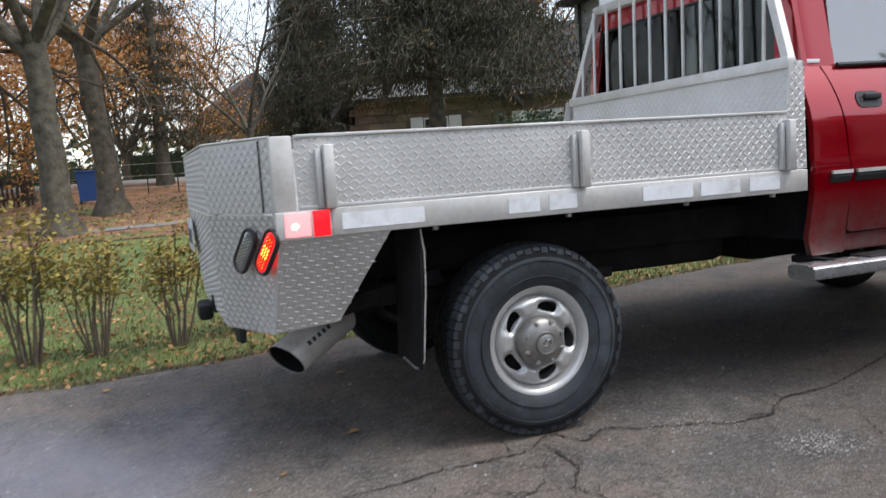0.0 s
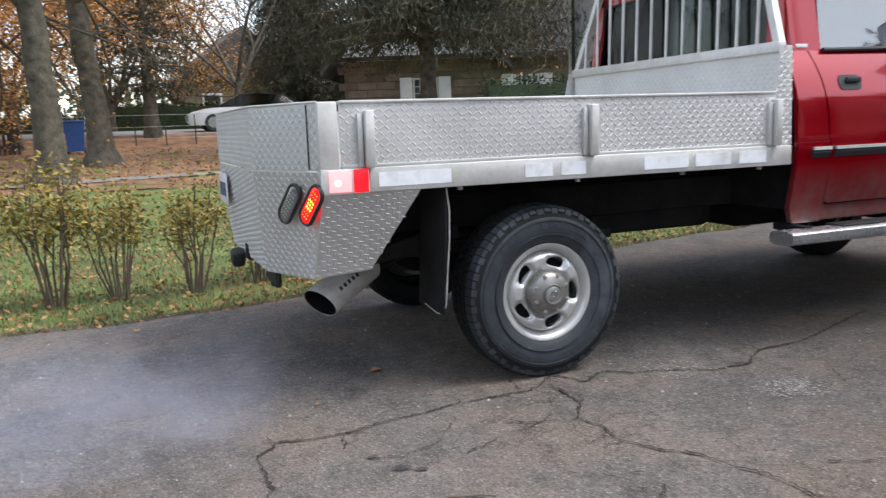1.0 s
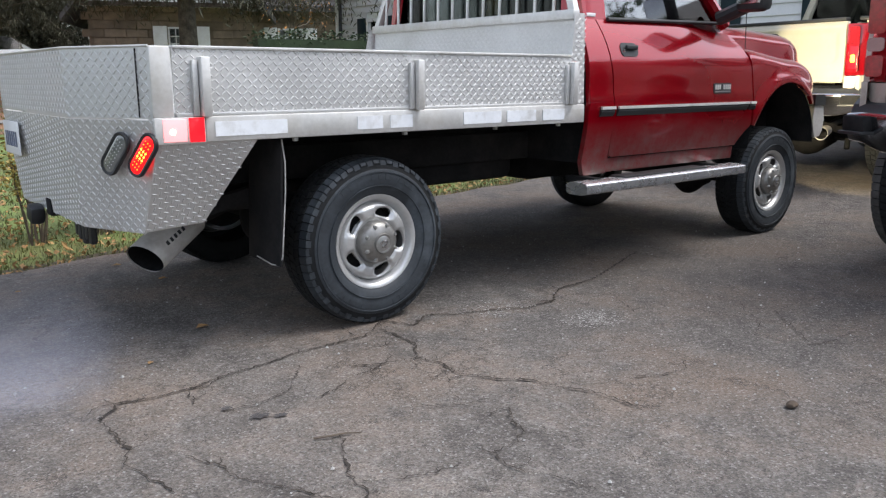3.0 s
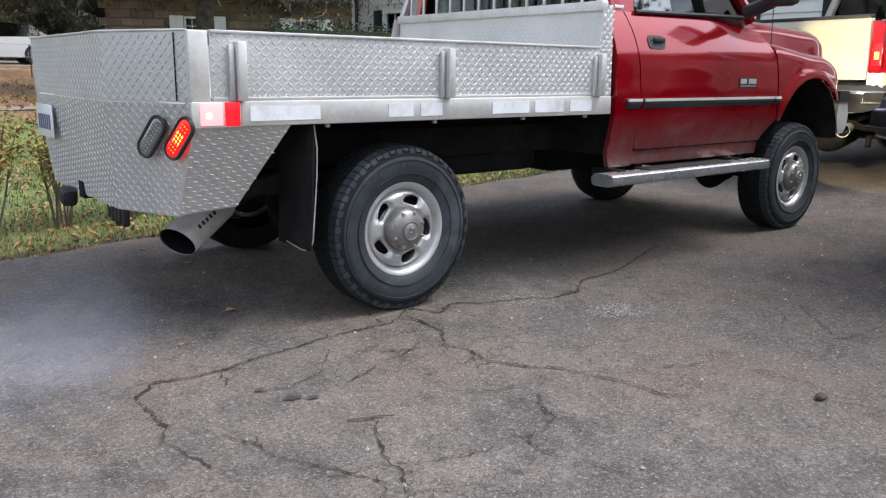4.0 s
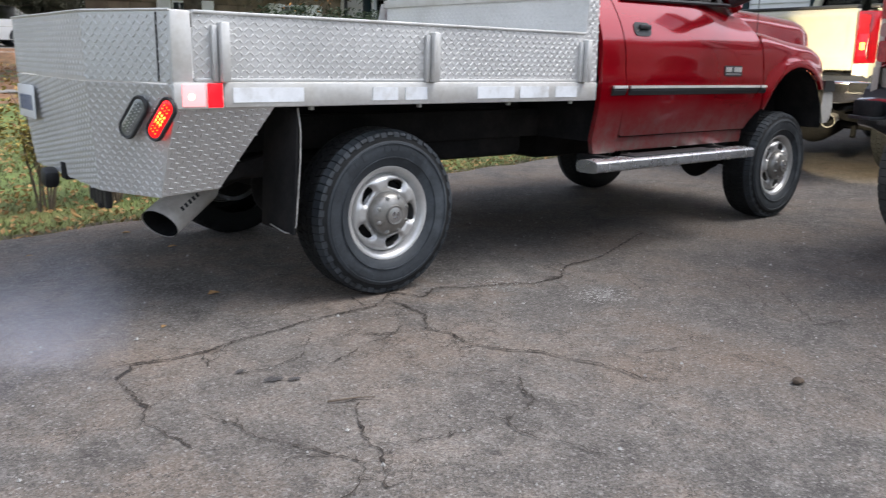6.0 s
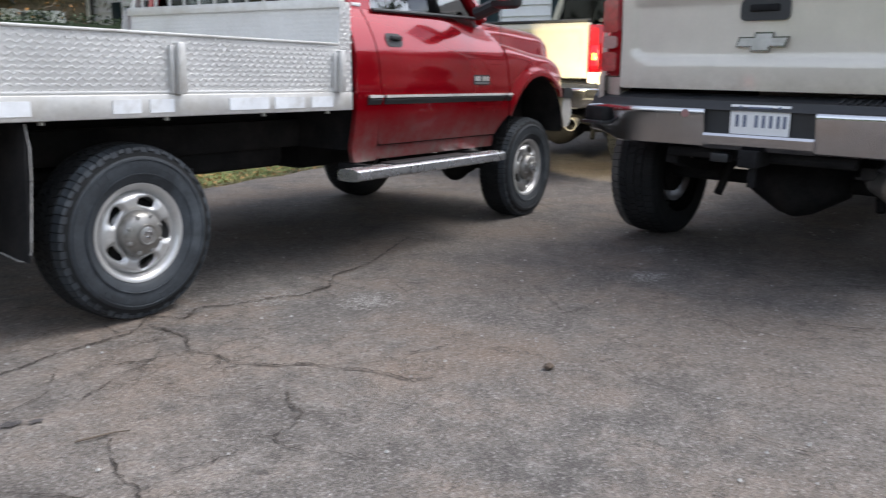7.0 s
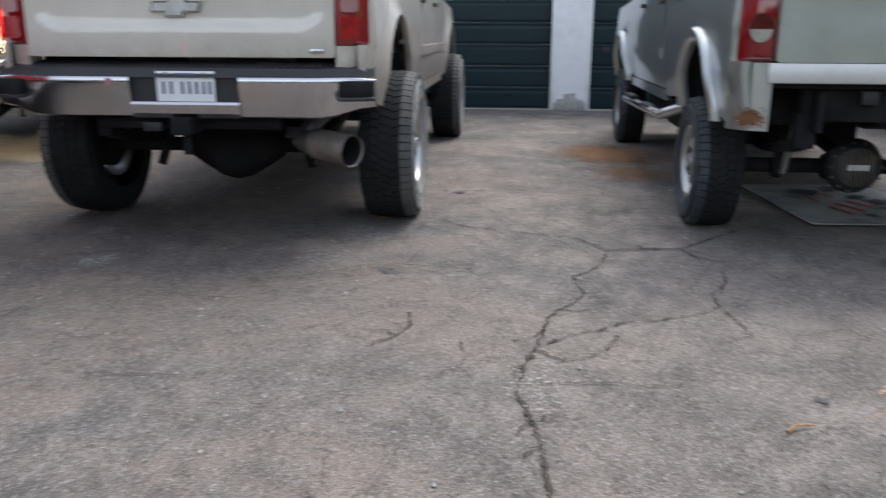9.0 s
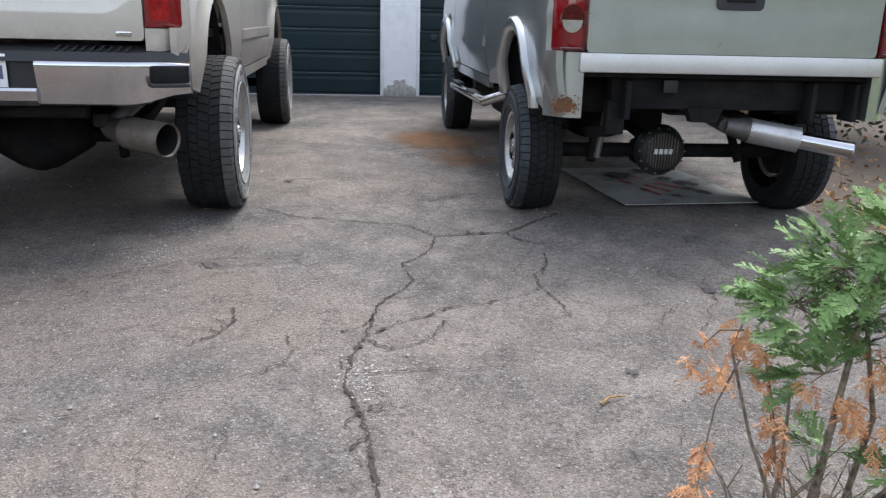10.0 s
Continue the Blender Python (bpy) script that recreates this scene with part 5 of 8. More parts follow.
        if dims["step"]:
            bm = bmesh.new()
            tube(bm, [(cab - 0.25, s * (half - 0.14), 0.62), (cab - 0.15, s * (half + 0.01), 0.56), (wb - 0.75, s * (half + 0.01), 0.52), (wb - 0.65, s * (half - 0.12), 0.56)], 0.038, 12)
            st = part("step_bar", bm, "chrome", t, "chrome tube step")
            for x in (cab + 0.45, cab + 1.5):
                part("step_pad", new_box((x, s * (half + 0.012), 0.578), (0.4, 0.07, 0.022), bevel=0.006), "plastic", st)
    # roof, bonnet, cab back, front
    part("roof", loft([cab_ring(x, 1.97, w + 0.01, w, z, 0.03) for x, w, z in ((cab + 0.08, half - 0.25, 2.03), (cab + 0.3, half - 0.21, 2.07), (wb - 1.4, half - 0.21, 2.07), (wb - 1.1, half - 0.26, 2.01))]), paint, t)
    part("bonnet", loft([hood_ring(x, h, z, d) for x, h, z, d in ((wb - 0.62, half - 0.06, 1.47, 0.1), (wb, half - 0.09, 1.45, 0.1), (nose - 0.3, half - 0.14, 1.40, 0.1), (nose - 0.05, half - 0.2, 1.30, 0.1))]), paint, t)
    plates("windscreen", [[(wb - 0.45, -half + 0.12, 1.46), (wb - 0.45, half - 0.12, 1.46), (wb - 1.12, half - 0.28, 2.0), (wb - 1.12, -half + 0.28, 2.0)]], t, "tinted windscreen", "window")
    cb = part("cab_back", new_box((cab + 0.04, 0, 1.2), (0.04, 2 * half - 0.12, 0.66)), paint, t)
    part("rear_window", new_box((cab + 0.07, 0, 1.76), (0.008, 2 * half - 0.5, 0.42)), "window", cb, "dark rear window")
    part("front_end", new_box((nose - 0.1, 0, 1.05), (0.14, 2 * half - 0.4, 0.55), bevel=0.05), "plastic", t)
    part("front_bumper", new_box((nose + 0.02, 0, 0.76), (0.2, 2 * half - 0.16, 0.24), bevel=0.05), "chrome", t)
    part("cab_tub", new_box(((cab + wb - 0.5) / 2, 0, 1.06), (wb - 0.6 - cab, 2 * half - 0.16, 0.8)), "under", t)
    part("engine_block", new_box((wb + 0.1, 0, 0.95), (1.2, 1.0, 0.7)), "under", t)
    part("bed_floor", new_box(((back + cab) / 2, 0, 1.02), (cab - back - 0.12, 2 * half - 0.14, 0.05)), "plastic", t)
    part("bed_front", new_box((cab - 0.06, 0, 1.28), (0.04, 2 * half - 0.14, 0.5)), paint, t)
    for s in (-1, 1):
        part("bed_wall", new_box(((back + cab) / 2, s * (half - 0.12), 1.3), (cab - back - 0.15, 0.04, 0.46)), paint, t)
        part("frame_rail", new_box(((back + nose) / 2 + 0.1, s * 0.43, 0.76), (nose - back - 0.3, 0.08, 0.16)), "under", t)
        part("leaf_spring", loft([[(x, s * 0.53 + dy, 0.60 - 0.10 * (1 - (x / 0.7) ** 2) + dz) for dy, dz in ((-0.035, -0.03), (0.035, -0.03), (0.035, 0.03), (-0.035, 0.03))] for x in span(-0.7, 0.7, 8)]), "under", t)
        part("shock_absorber", tube(bmesh.new(), [(-0.12, s * 0.48, 0.32), (0.1, s * 0.38, 0.8)], 0.028, 10), "under", t)
    for x in (back + 0.25, 0.3, 1.3):
        part("cross_member", new_box((x, 0, 0.78), (0.08, 0.86, 0.1)), "under", t)
    axle(t, 0, tyre_r - 0.02, track, dims.get("pump", 0.16), 0.02)
    axle(t, wb, tyre_r - 0.02, track, y_diff=-0.25)
    # gearbox, low block, tank and silencer: unseen bulk added to darken the underside
    part("gearbox", new_box((2.2, 0, 0.62), (1.3, 0.5, 0.34), bevel=0.06), "under", t)
    part("skid_plate", new_box((3.0, 0, 0.47), (1.0, 1.4, 0.14), bevel=0.02), "under", t)
    part("drive_shaft", tube(bmesh.new(), [(0.1, 0, tyre_r), (2.0, 0, 0.62)], 0.04, 10), "under", t)
    part("fuel_tank", new_box((1.35, 0.25, 0.58), (1.4, 1.05, 0.36), bevel=0.06), "under", t)
    part("silencer_box", new_box((1.4, -0.55, 0.58), (0.9, 0.36, 0.2), bevel=0.08), "under", t)

    # tailgate: pressed panel, handle, emblem bar
    gh, g0, g1 = tail["gate_half"], tail["gate_z"], 1.545

    def gate(u, v):
        inset = smooth(0.0, 0.03, min(u + gh - 0.06, gh - 0.06 - u, v - tail["press_z"] - 0.05 * smooth(gh - 0.2, gh - 0.06, abs(u)) ** 2, g1 - 0.07 - v))
        return (back - 0.012 * smooth(1.2, g1, v) + 0.013 * inset + 0.02 * smooth(g1 - 0.04, g1, v), u, v)

    tg = part("tailgate", panel(rounded(-gh, g0, gh, g1, 0.02, 3), gate, (0.05, 0, 0), 0.022), paint, t, tail["label"], sharp=30)
    h0, h1 = tail["handle_z"]
    hd = part("gate_handle", panel(rounded(-0.125, h0, 0.125, h1, 0.028), lambda u, v: (back - 0.008, u, v), (0.03, 0, 0), 0.03), "plastic", tg, "black tailgate handle")
    part("grip", new_box((back - 0.012, 0, (h0 + h1) / 2 + 0.008), (0.02, 0.15, 0.035), bevel=0.008), "under", hd)
    part("gate_cap", new_box((back + 0.03, 0, g1 + 0.018), (0.075, 2 * gh - 0.02, 0.03), bevel=0.01), "plastic", tg)
    # corner strips beside the gate, below the lamps
    for s in (-1, 1):
        l0, l1 = tail["lamp_z"]
        lx = back + 0.0
        oy0, oy1 = gh + 0.012, half - 0.015
        body = [[(lx + 0.14 * (k ** 2.3), s * (oy0 + (oy1 - oy0) * min(1, k * 1.06)), z) for k in (0, 0.3, 0.6, 0.8, 0.92, 1.0)] for z in (l0, l0 + 0.012, (l0 + l1) / 2, l1 - 0.012, l1)]
        body = [[(x + (0.008 if i in (0, 4) else 0), y, z) for x, y, z in ring] + [(lx + 0.13, s * oy0, ring[0][2])] for i, ring in enumerate(body)]
        lamp = part("tail_lamp", loft(body), "red_lens", t, tail["lamp_label"])
        zc = l0 + (l1 - l0) * tail["clear_at"]
        if tail.get("round_cell"):
            # a round dark cell whose lower half is the clear lens, in a dark surround beside the gate
            yc, rr = oy0 + 0.072, 0.058
            disc = [(s * yc + rr * math.cos(2 * math.pi * k / 28), zc + 0.03 + 1.15 * rr * math.sin(2 * math.pi * k / 28)) for k in range(28)]
            part("red_cell", panel(disc, lambda u, v: (back - 0.004, u, v), (0.012, 0, 0), 0.02), "red_deep", lamp, "round dark red lens cell")
            bowl = [(s * yc + 0.9 * rr * math.cos(a), zc + 0.022 + 1.05 * rr * math.sin(a)) for a in (math.pi + math.pi * k / 16 for k in range(17))]
            part("reverse_lens", panel(bowl, lambda u, v: (back - 0.008, u, v), (0.012, 0, 0), 0.02), "milk_lens", lamp, "milky clear lens")
            part("lamp_edge", new_box((back - 0.003, s * (oy0 + 0.007), (l0 + l1) / 2), (0.012, 0.016, l1 - l0 - 0.02), bevel=0.003), "red_deep", lamp)
            part("lamp_foot", new_box((back - 0.002, s * (oy0 + 0.07), l0 + 0.012), (0.012, 0.11, 0.014), bevel=0.003), "red_deep", lamp)
        else:
            part("reverse_lens", panel(rounded(s * (oy0 + 0.068) - 0.046, zc - tail["clear_h"] / 2, s * (oy0 + 0.068) + 0.046, zc + tail["clear_h"] / 2, 0.02), lambda u, v: (back - 0.004, u, v), (0.012, 0, 0), 0.02), "clear_lens", lamp)
            for q0, q1 in ((0.06, 0.30), (0.54, 0.94)):
                cell = rounded(s * (oy0 + 0.068) - 0.048, l0 + (l1 - l0) * q0, s * (oy0 + 0.068) + 0.048, l0 + (l1 - l0) * q1, 0.02)
                part("red_cell", panel(cell, lambda u, v: (back - 0.003, u, v), (0.01, 0, 0), 0.02), "red_cell", lamp, "bright red lens cell")
        if tail.get("lit") == s:
            part("lit_bulb", new_box((back - 0.006, s * (oy0 + 0.07), l0 + 0.15), (0.012, 0.045, 0.07), bevel=0.01), "led_hot", lamp, "lit brake bulb")
            part("lit_reflector", new_box((back - 0.004, s * (oy0 + 0.07), l0 + 0.16), (0.01, 0.085, 0.2), bevel=0.01), "lit_red", lamp)
        low = [[(lx + 0.008 + 0.14 * (k ** 2.3), s * (oy0 - 0.008 + (oy1 - oy0 + 0.008) * min(1, k * 1.06)), z) for k in (0, 0.3, 0.6, 0.8, 0.92, 1.0)] for z in (tail["corner_z"], l0 - 0.006)]
        low = [ring + [(lx + 0.13, s * (oy0 - 0.008), ring[0][2])] for ring in low]
        part("rear_corner", loft(low), tail["corner_mat"], t, tail["corner_label"])
    return t, tg


TAN_DIMS = dict(back=-0.86, cab=1.28, wb=4.08, nose=5.1, tyre_r=0.452, tyre_w=0.32, track=0.985, half=1.0, arch=0.53, arch_z=0.70, flare=0.035, chrome_arch="", rim_r=0.255, rim="alloy", rubber="dusty", lugs=58, step=False, inset=0.05, tail_low=0.76, pump=0.215)
TAN_TAIL = dict(gate_half=0.81, gate_z=0.998, press_z=1.14, handle_z=(1.352, 1.46), lamp=True, lamp_z=(1.062, 1.52), clear_at=0.42, clear_h=0.07, corner_z=0.90, corner_mat="tan", corner_label="scuffed champagne corner", label="champagne tailgate with a bright emblem, dusty along its foot", lamp_label="red tail lamp with a clear centre")


def step_bumper(t, back, half, plate_y=-0.05):
    """A chrome step bumper with a black top pad, a dropped middle and end steps."""
    def bow(y):
        return back - 0.11 + 0.10 * smooth(0.55, 1.0, abs(y)) ** 2

    ys0, ys1 = [-half - 0.01] + span(-0.93, -0.335, 10), span(0.235, 0.93, 10) + [half + 0.01]
    for nm, ys in (("bumper_end", ys0), ("bumper_end", ys1)):
        rings = []
        for y in ys:
            b, e = bow(y), smooth(0.9, 1.01, abs(y))
            lo = 0.695 + 0.05 * smooth(0.75, 1.0, abs(y))
            rings.append([(b + 0.05, y, 0.905 - 0.012 * e), (b + 0.02, y, 0.908 - 0.012 * e), (b + 0.006, y, 0.902 - 0.01 * e), (b, y, 0.888), (b + 0.002, y, 0.87), (b + 0.016, y, 0.80), (b + 0.035, y, lo + 0.01), (b + 0.06, y, lo), (b + 0.075, y, lo + 0.01)])
        part(nm, loft(rings), "chrome", t, "chrome end of the rear bumper")
    rings = []
    for y in span(-0.335, 0.235, 8):
        b = bow(y)
        rings.append([(b + 0.05, y, 0.775), (b + 0.012, y, 0.778), (b, y, 0.765), (b + 0.008, y, 0.72), (b + 0.035, y, 0.695), (b + 0.07, y, 0.695)])
    part("bumper_middle", loft(rings), "chrome", t, "chrome drop of the rear bumper")
    part("bumper_recess", new_box((back - 0.045, -0.05, 0.845), (0.03, 0.62, 0.16)), "plastic", t)
    pad = part("bumper_pad", loft([[(bow(y) + 0.03, y, 0.912), (bow(y) + 0.045, y, 0.945), (back + 0.08, y, 0.975), (back + 0.08, y, 0.90), (bow(y) + 0.02, y, 0.90)] for y in span(-half, half, 24)]), "plastic", t, "ribbed black bumper pad")
    for k in range(9):
        part("pad_rib", new_box((back - 0.02, -0.42 - 0.04 * k, 0.962), (0.08, 0.012, 0.006), ry=-14), "plastic", pad)
    for s in (-1, 1):
        part("corner_step", new_box((back - 0.065 + 0.055, s * (half - 0.085), 0.845), (0.12, 0.17, 0.085), bevel=0.01, rz=-s * 22), "under", t)
        part("step_tread", new_box((back - 0.085 + 0.05, s * (half - 0.085), 0.798), (0.13, 0.18, 0.018), bevel=0.004, rz=-s * 22), "plastic", t)
    part("bumper_lamp", tube(bmesh.new(), [(back - 0.112, 0.34, 0.875), (back - 0.106, 0.34, 0.875)], 0.022, 14), "clear_lens", t)
    pl = part("licence_plate", new_box((back - 0.075, plate_y, 0.855), (0.004, 0.305, 0.152), bevel=0.001), "plate", t, "white licence plate with dark characters")
    for k, y in enumerate((-0.115, -0.075, -0.015, 0.022, 0.059, 0.096, 0.128)):
        part("character_bar", new_box((back - 0.0785, plate_y - y, 0.848), (0.002, 0.016, 0.062)), "ink", pl)
    part("plate_line", new_box((back - 0.0785, plate_y, 0.915), (0.002, 0.12, 0.012)), "ink", pl)
    for y in (-0.1, 0.1):
        part("plate_bolt", tube(bmesh.new(), [(back - 0.078, plate_y + y, 0.918), (back - 0.081, plate_y + y, 0.918)], 0.008, 8), "ink", pl)
    part("hitch_receiver", new_box((back - 0.02, -0.02, 0.655), (0.2, 0.1, 0.09), bevel=0.008), "under", t)
    part("hitch_beam", tube(bmesh.new(), [(back + 0.08, -0.5, 0.66), (back + 0.08, 0.5, 0.66)], 0.04, 10), "under", t)
    part("hitch_pin", new_box((back - 0.03, -0.02, 0.57), (0.03, 0.04, 0.14), bevel=0.005), "under", t)
    part("trailer_socket", new_box((back - 0.02, 0.16, 0.645), (0.06, 0.1, 0.05), bevel=0.008), "plastic", t)


def wide_exhaust(t, p0, p1, r, mat_name, lab):
    d = (p1 - p0).normalized()
    bm = bmesh.new()
    tube(bm, [p0, p1], r, 28, r, cap=False)
    tube(bm, [p1 - d * 0.012, p1], r - 0.005, 28, r + 0.002, cap=False)
    q = part("exhaust_tip", bm, mat_name, t, lab)
    bm = bmesh.new()
    tube(bm, [p0 + d * 0.02, p1 - d * 0.012], r - 0.005, 24, r - 0.005, cap=False)
    tube(bm, [p0 + d * 0.02, p0 + d * 0.03], r - 0.004, 20)
    part("pipe_dark", bm, "under", q)
    bm = bmesh.new()
    tube(bm, [p0 - d * 0.12, p0 + d * 0.01], r * 0.62, 18, r * 1.01)
    tube(bm, [p0 + Vector((1.2, 0.15, 0.12)), p0 + Vector((0.4, 0.12, 0.06)), p0 - d * 0.12], r * 0.6, 14)
    part("exhaust_pipe", bm, "silencer", q)


def on_drive(x, y, heading, lift=0.0):
    return pose(x, y, lift, 0, -1.15, heading)


tan_truck, tan_gate = pickup(on_drive(4.714, 0.73, -7.2, 0.04), "tan", "dusty champagne lifted pickup truck with wide tyres", TAN_DIMS, TAN_TAIL)
step_bumper(tan_truck, -0.86, 1.0)
wide_exhaust(tan_truck, Vector((-0.70, -0.66, 0.542)), Vector((-0.84, -0.885, 0.522)), 0.083, "old_pipe", "wide heat-stained steel exhaust tip")
# emblem: a plain bow shape, and small letters on the gate's corner as bars
def bow_shape(k):
    """A slanted cross, k metres in from its edge."""
    w, h, n, m = 0.128 - k, 0.026 - k * 0.8, 0.05 - k * 0.9, 0.049 - k
    return [(-w - 0.006, -h), (-n - 0.008, -h), (-n - 0.008, -m), (n - 0.012, -m), (n - 0.006, -h), (w - 0.008, -h), (w + 0.006, h), (n + 0.008, h), (n + 0.008, m), (-n + 0.012, m), (-n + 0.006, h), (-w + 0.008, h)]


emblem = part("emblem", panel(bow_shape(0), lambda u, v: (-0.872, -u, v + 1.246), (0.02, 0, 0), 0.2), "chrome", tan_gate, "bright bow-shaped emblem")
part("emblem_fill", panel(bow_shape(0.009), lambda u, v: (-0.8745, -u, v + 1.246), (0.01, 0, 0), 0.2), "steel", emblem, "dull grey fill")
part("lettering_bar", new_box((-0.864, -0.72, 1.03), (0.006, 0.07, 0.022), bevel=0.002), "chrome", tan_gate)

far_dims = dict(TAN_DIMS, cab=1.05, wb=3.1, nose=4.0)
far_truck, far_gate = pickup(on_drive(7.98, 4.0, -6.0, 0.08), "cream", "cream pickup truck lit by headlamps behind it", far_dims, dict(TAN_TAIL, lit=-1, label="cream tailgate with a black top cap", lamp_label="red tail lamp, its brake bulb lit"))
step_bumper(far_truck, -0.86, 1.0)
wide_exhaust(far_truck, Vector((-0.55, -0.5, 0.54)), Vector((-0.82, -0.62, 0.52)), 0.06, "pipe", "steel exhaust tip")

GREY_DIMS = dict(back=-0.9, cab=1.22, wb=3.84, nose=4.85, tyre_r=0.39, tyre_w=0.265, track=0.85, half=0.965, arch=0.47, arch_z=0.66, flare=0.02, chrome_arch="grey", rim_r=0.213, rim="alloy", rubber="rubber", lugs=52, step=True, side_label="pewter bed side, rusted at its lower corner")
GREY_TAIL = dict(gate_half=0.775, gate_z=1.0, press_z=1.5, handle_z=(1.22, 1.32), lamp=True, lamp_z=(1.005, 1.43), clear_at=0.30, clear_h=0.075, round_cell=True, corner_z=0.67, corner_mat="grey", corner_label="pewter rear corner with a rust patch", label="pewter tailgate with a black handle", lamp_label="faded red tail lamp with a clear lens")
grey_truck, grey_gate = pickup(on_drive(4.232, -2.99, -8.0, 0.03), "grey", "pewter pickup truck without its rear bumper", GREY_DIMS, GREY_TAIL)
part("gate_strip", new_box((-0.905, 0, 0.95), (0.03, 1.62, 0.095), bevel=0.008), "alu", grey_truck, "bright strip under the tailgate")
rust = [(0.875 + r * 0.062 * math.cos(a), 0.735 + r * 0.042 * math.sin(a)) for a, r in ((2 * math.pi * k / 34, 0.55 + 0.6 * random.random()) for k in range(34))]
part("rust_patch", panel(rust, lambda u, v: (-0.891 - 0.003 * noise.noise((u * 60, v * 60, 0)), u, v), (0.006, 0, 0), 0.012), "rust", grey_truck, "flaking rust patch")
flakes = ([], [])
for k in range(150):
    a, q = random.uniform(0, 6.28), abs(random.gauss(0, 0.55)) + 0.5
    u, v, s = 0.875 + q * 0.062 * math.cos(a), 0.735 + q * 0.042 * math.sin(a), random.uniform(0.002, 0.007)
    if 0.68 < v < 0.85 and 0.79 < u < 0.935:
        k0 = len(flakes[0])
        flakes[0].extend([(-0.892, u + s * math.cos(b + a), v + s * math.sin(b + a) * random.uniform(0.5, 1)) for b in (0, 1.3, 2.5, 3.8, 5.0)])
        flakes[1].append(tuple(range(k0, k0 + 5)))
part_mesh("rust_flakes", mesh_of("rust_flakes", *flakes), "rust", grey_truck, kind="stuff", sharp=0)
# bare rear frame end, ribbed axle cover, side-turned exhaust
part("rear_beam", new_box((-0.70, -0.08, 0.79), (0.1, 1.32, 0.17), bevel=0.012), "under", grey_truck)
part("rear_apron", new_box((-0.80, 0, 0.905), (0.08, 1.66, 0.06), bevel=0.008), "under", grey_truck)
# block added above the axle to close the gap with dark
part("spare_carrier", new_box((-0.28, 0.02, 0.80), (0.62, 0.74, 0.14), bevel=0.03), "under", grey_truck)
part("frame_gusset", loft([[(-0.765, y + dy, z) for dy, z in ((-0.1, 0.715), (0.1, 0.715), (0.07, 0.64), (-0.07, 0.64))] for y in (0.06,)] + [[(-0.70, 0.06 + dy, z) for dy, z in ((-0.1, 0.715), (0.1, 0.715), (0.07, 0.64), (-0.07, 0.64))]]), "under", grey_truck)
for y in (0.52, -0.5, -0.74):
    part("beam_bracket", new_box((-0.78, y, 0.76), (0.14, 0.03, 0.2), bevel=0.004), "under", grey_truck)
part("wiring_box", new_box((-0.79, 0.28, 0.83), (0.03, 0.08, 0.07), bevel=0.006), "plastic", grey_truck)
part("spring_hanger", new_box((-0.72, 0.55, 0.66), (0.08, 0.1, 0.18), bevel=0.01), "under", grey_truck)
part("shock_mount", tube(bmesh.new(), [(-0.5, 0.56, 0.40), (-0.45, 0.50, 0.72)], 0.018, 10), "silencer", grey_truck)
cover = part("axle_cover", lathe([(0, -0.05), (0.12, -0.05), (0.15, -0.035), (0.172, 0.0), (0.178, 0.02), (0, 0.02)], 36), "plastic", grey_truck, "black finned axle cover", loc=(-0.17, 0.06, 0.395), rot=(0, 0, -90))
cover.scale = (0.9, 0.9, 0.9)
for k in range(11):
    u = -0.1 + 0.02 * k
    hgt = 2 * math.sqrt(0.125 ** 2 - u * u)
    part("cover_fin", new_box((u, -0.056, 0), (0.0055, 0.014, hgt), bevel=0.001), "old_pipe", cover)
for k in range(14):
    a = 2 * math.pi * k / 14
    part("cover_bolt", tube(bmesh.new(), [(0.158 * math.cos(a), -0.03, 0.158 * math.sin(a)), (0.158 * math.cos(a), -0.045, 0.158 * math.sin(a))], 0.009, 6), "silencer", cover)
for k in range(4):
    part("logo_bar", new_box((-0.05 + 0.034 * k, -0.066, 0.0), (0.024, 0.006, 0.036), bevel=0.001, ry=8), "plate", cover, "pale logo shape")
bm = bmesh.new()
tube(bm, [(0.5, -0.3, 0.72), (-0.45, -0.2, 0.66), (-0.72, -0.28, 0.60), (-0.76, -0.4, 0.585)], 0.045, 14)
pipe = part("exhaust_pipe", bm, "silencer", grey_truck)
wide_exhaust(grey_truck, Vector((-0.76, -0.2, 0.60)), Vector((-0.835, -0.45, 0.56)), 0.068, "steel", "worn bright steel silencer outlet")
wide_exhaust(grey_truck, Vector((-0.835, -0.44, 0.56)), Vector((-0.9, -0.72, 0.515)), 0.046, "chrome", "polished exhaust tip")


# ---- garage and house ----
GH = -7.4
garage_m = pose(11.75, -2.74, 0.18, 0, 0, GH)
# local: the front wall in the plane x = 0, facing -x; y to the left
garage = thing("garage_front", garage_m, "white garage front with two dark green doors", "garage", kind="structure")


def gwall(name, y0, y1, z0, z1, x0=0.0, x1=0.25, material="siding", lab=""):
    return part(name, new_box(((x0 + x1) / 2, (y0 + y1) / 2, (z0 + z1) / 2), (x1 - x0, y1 - y0, z1 - z0)), material, garage, lab)


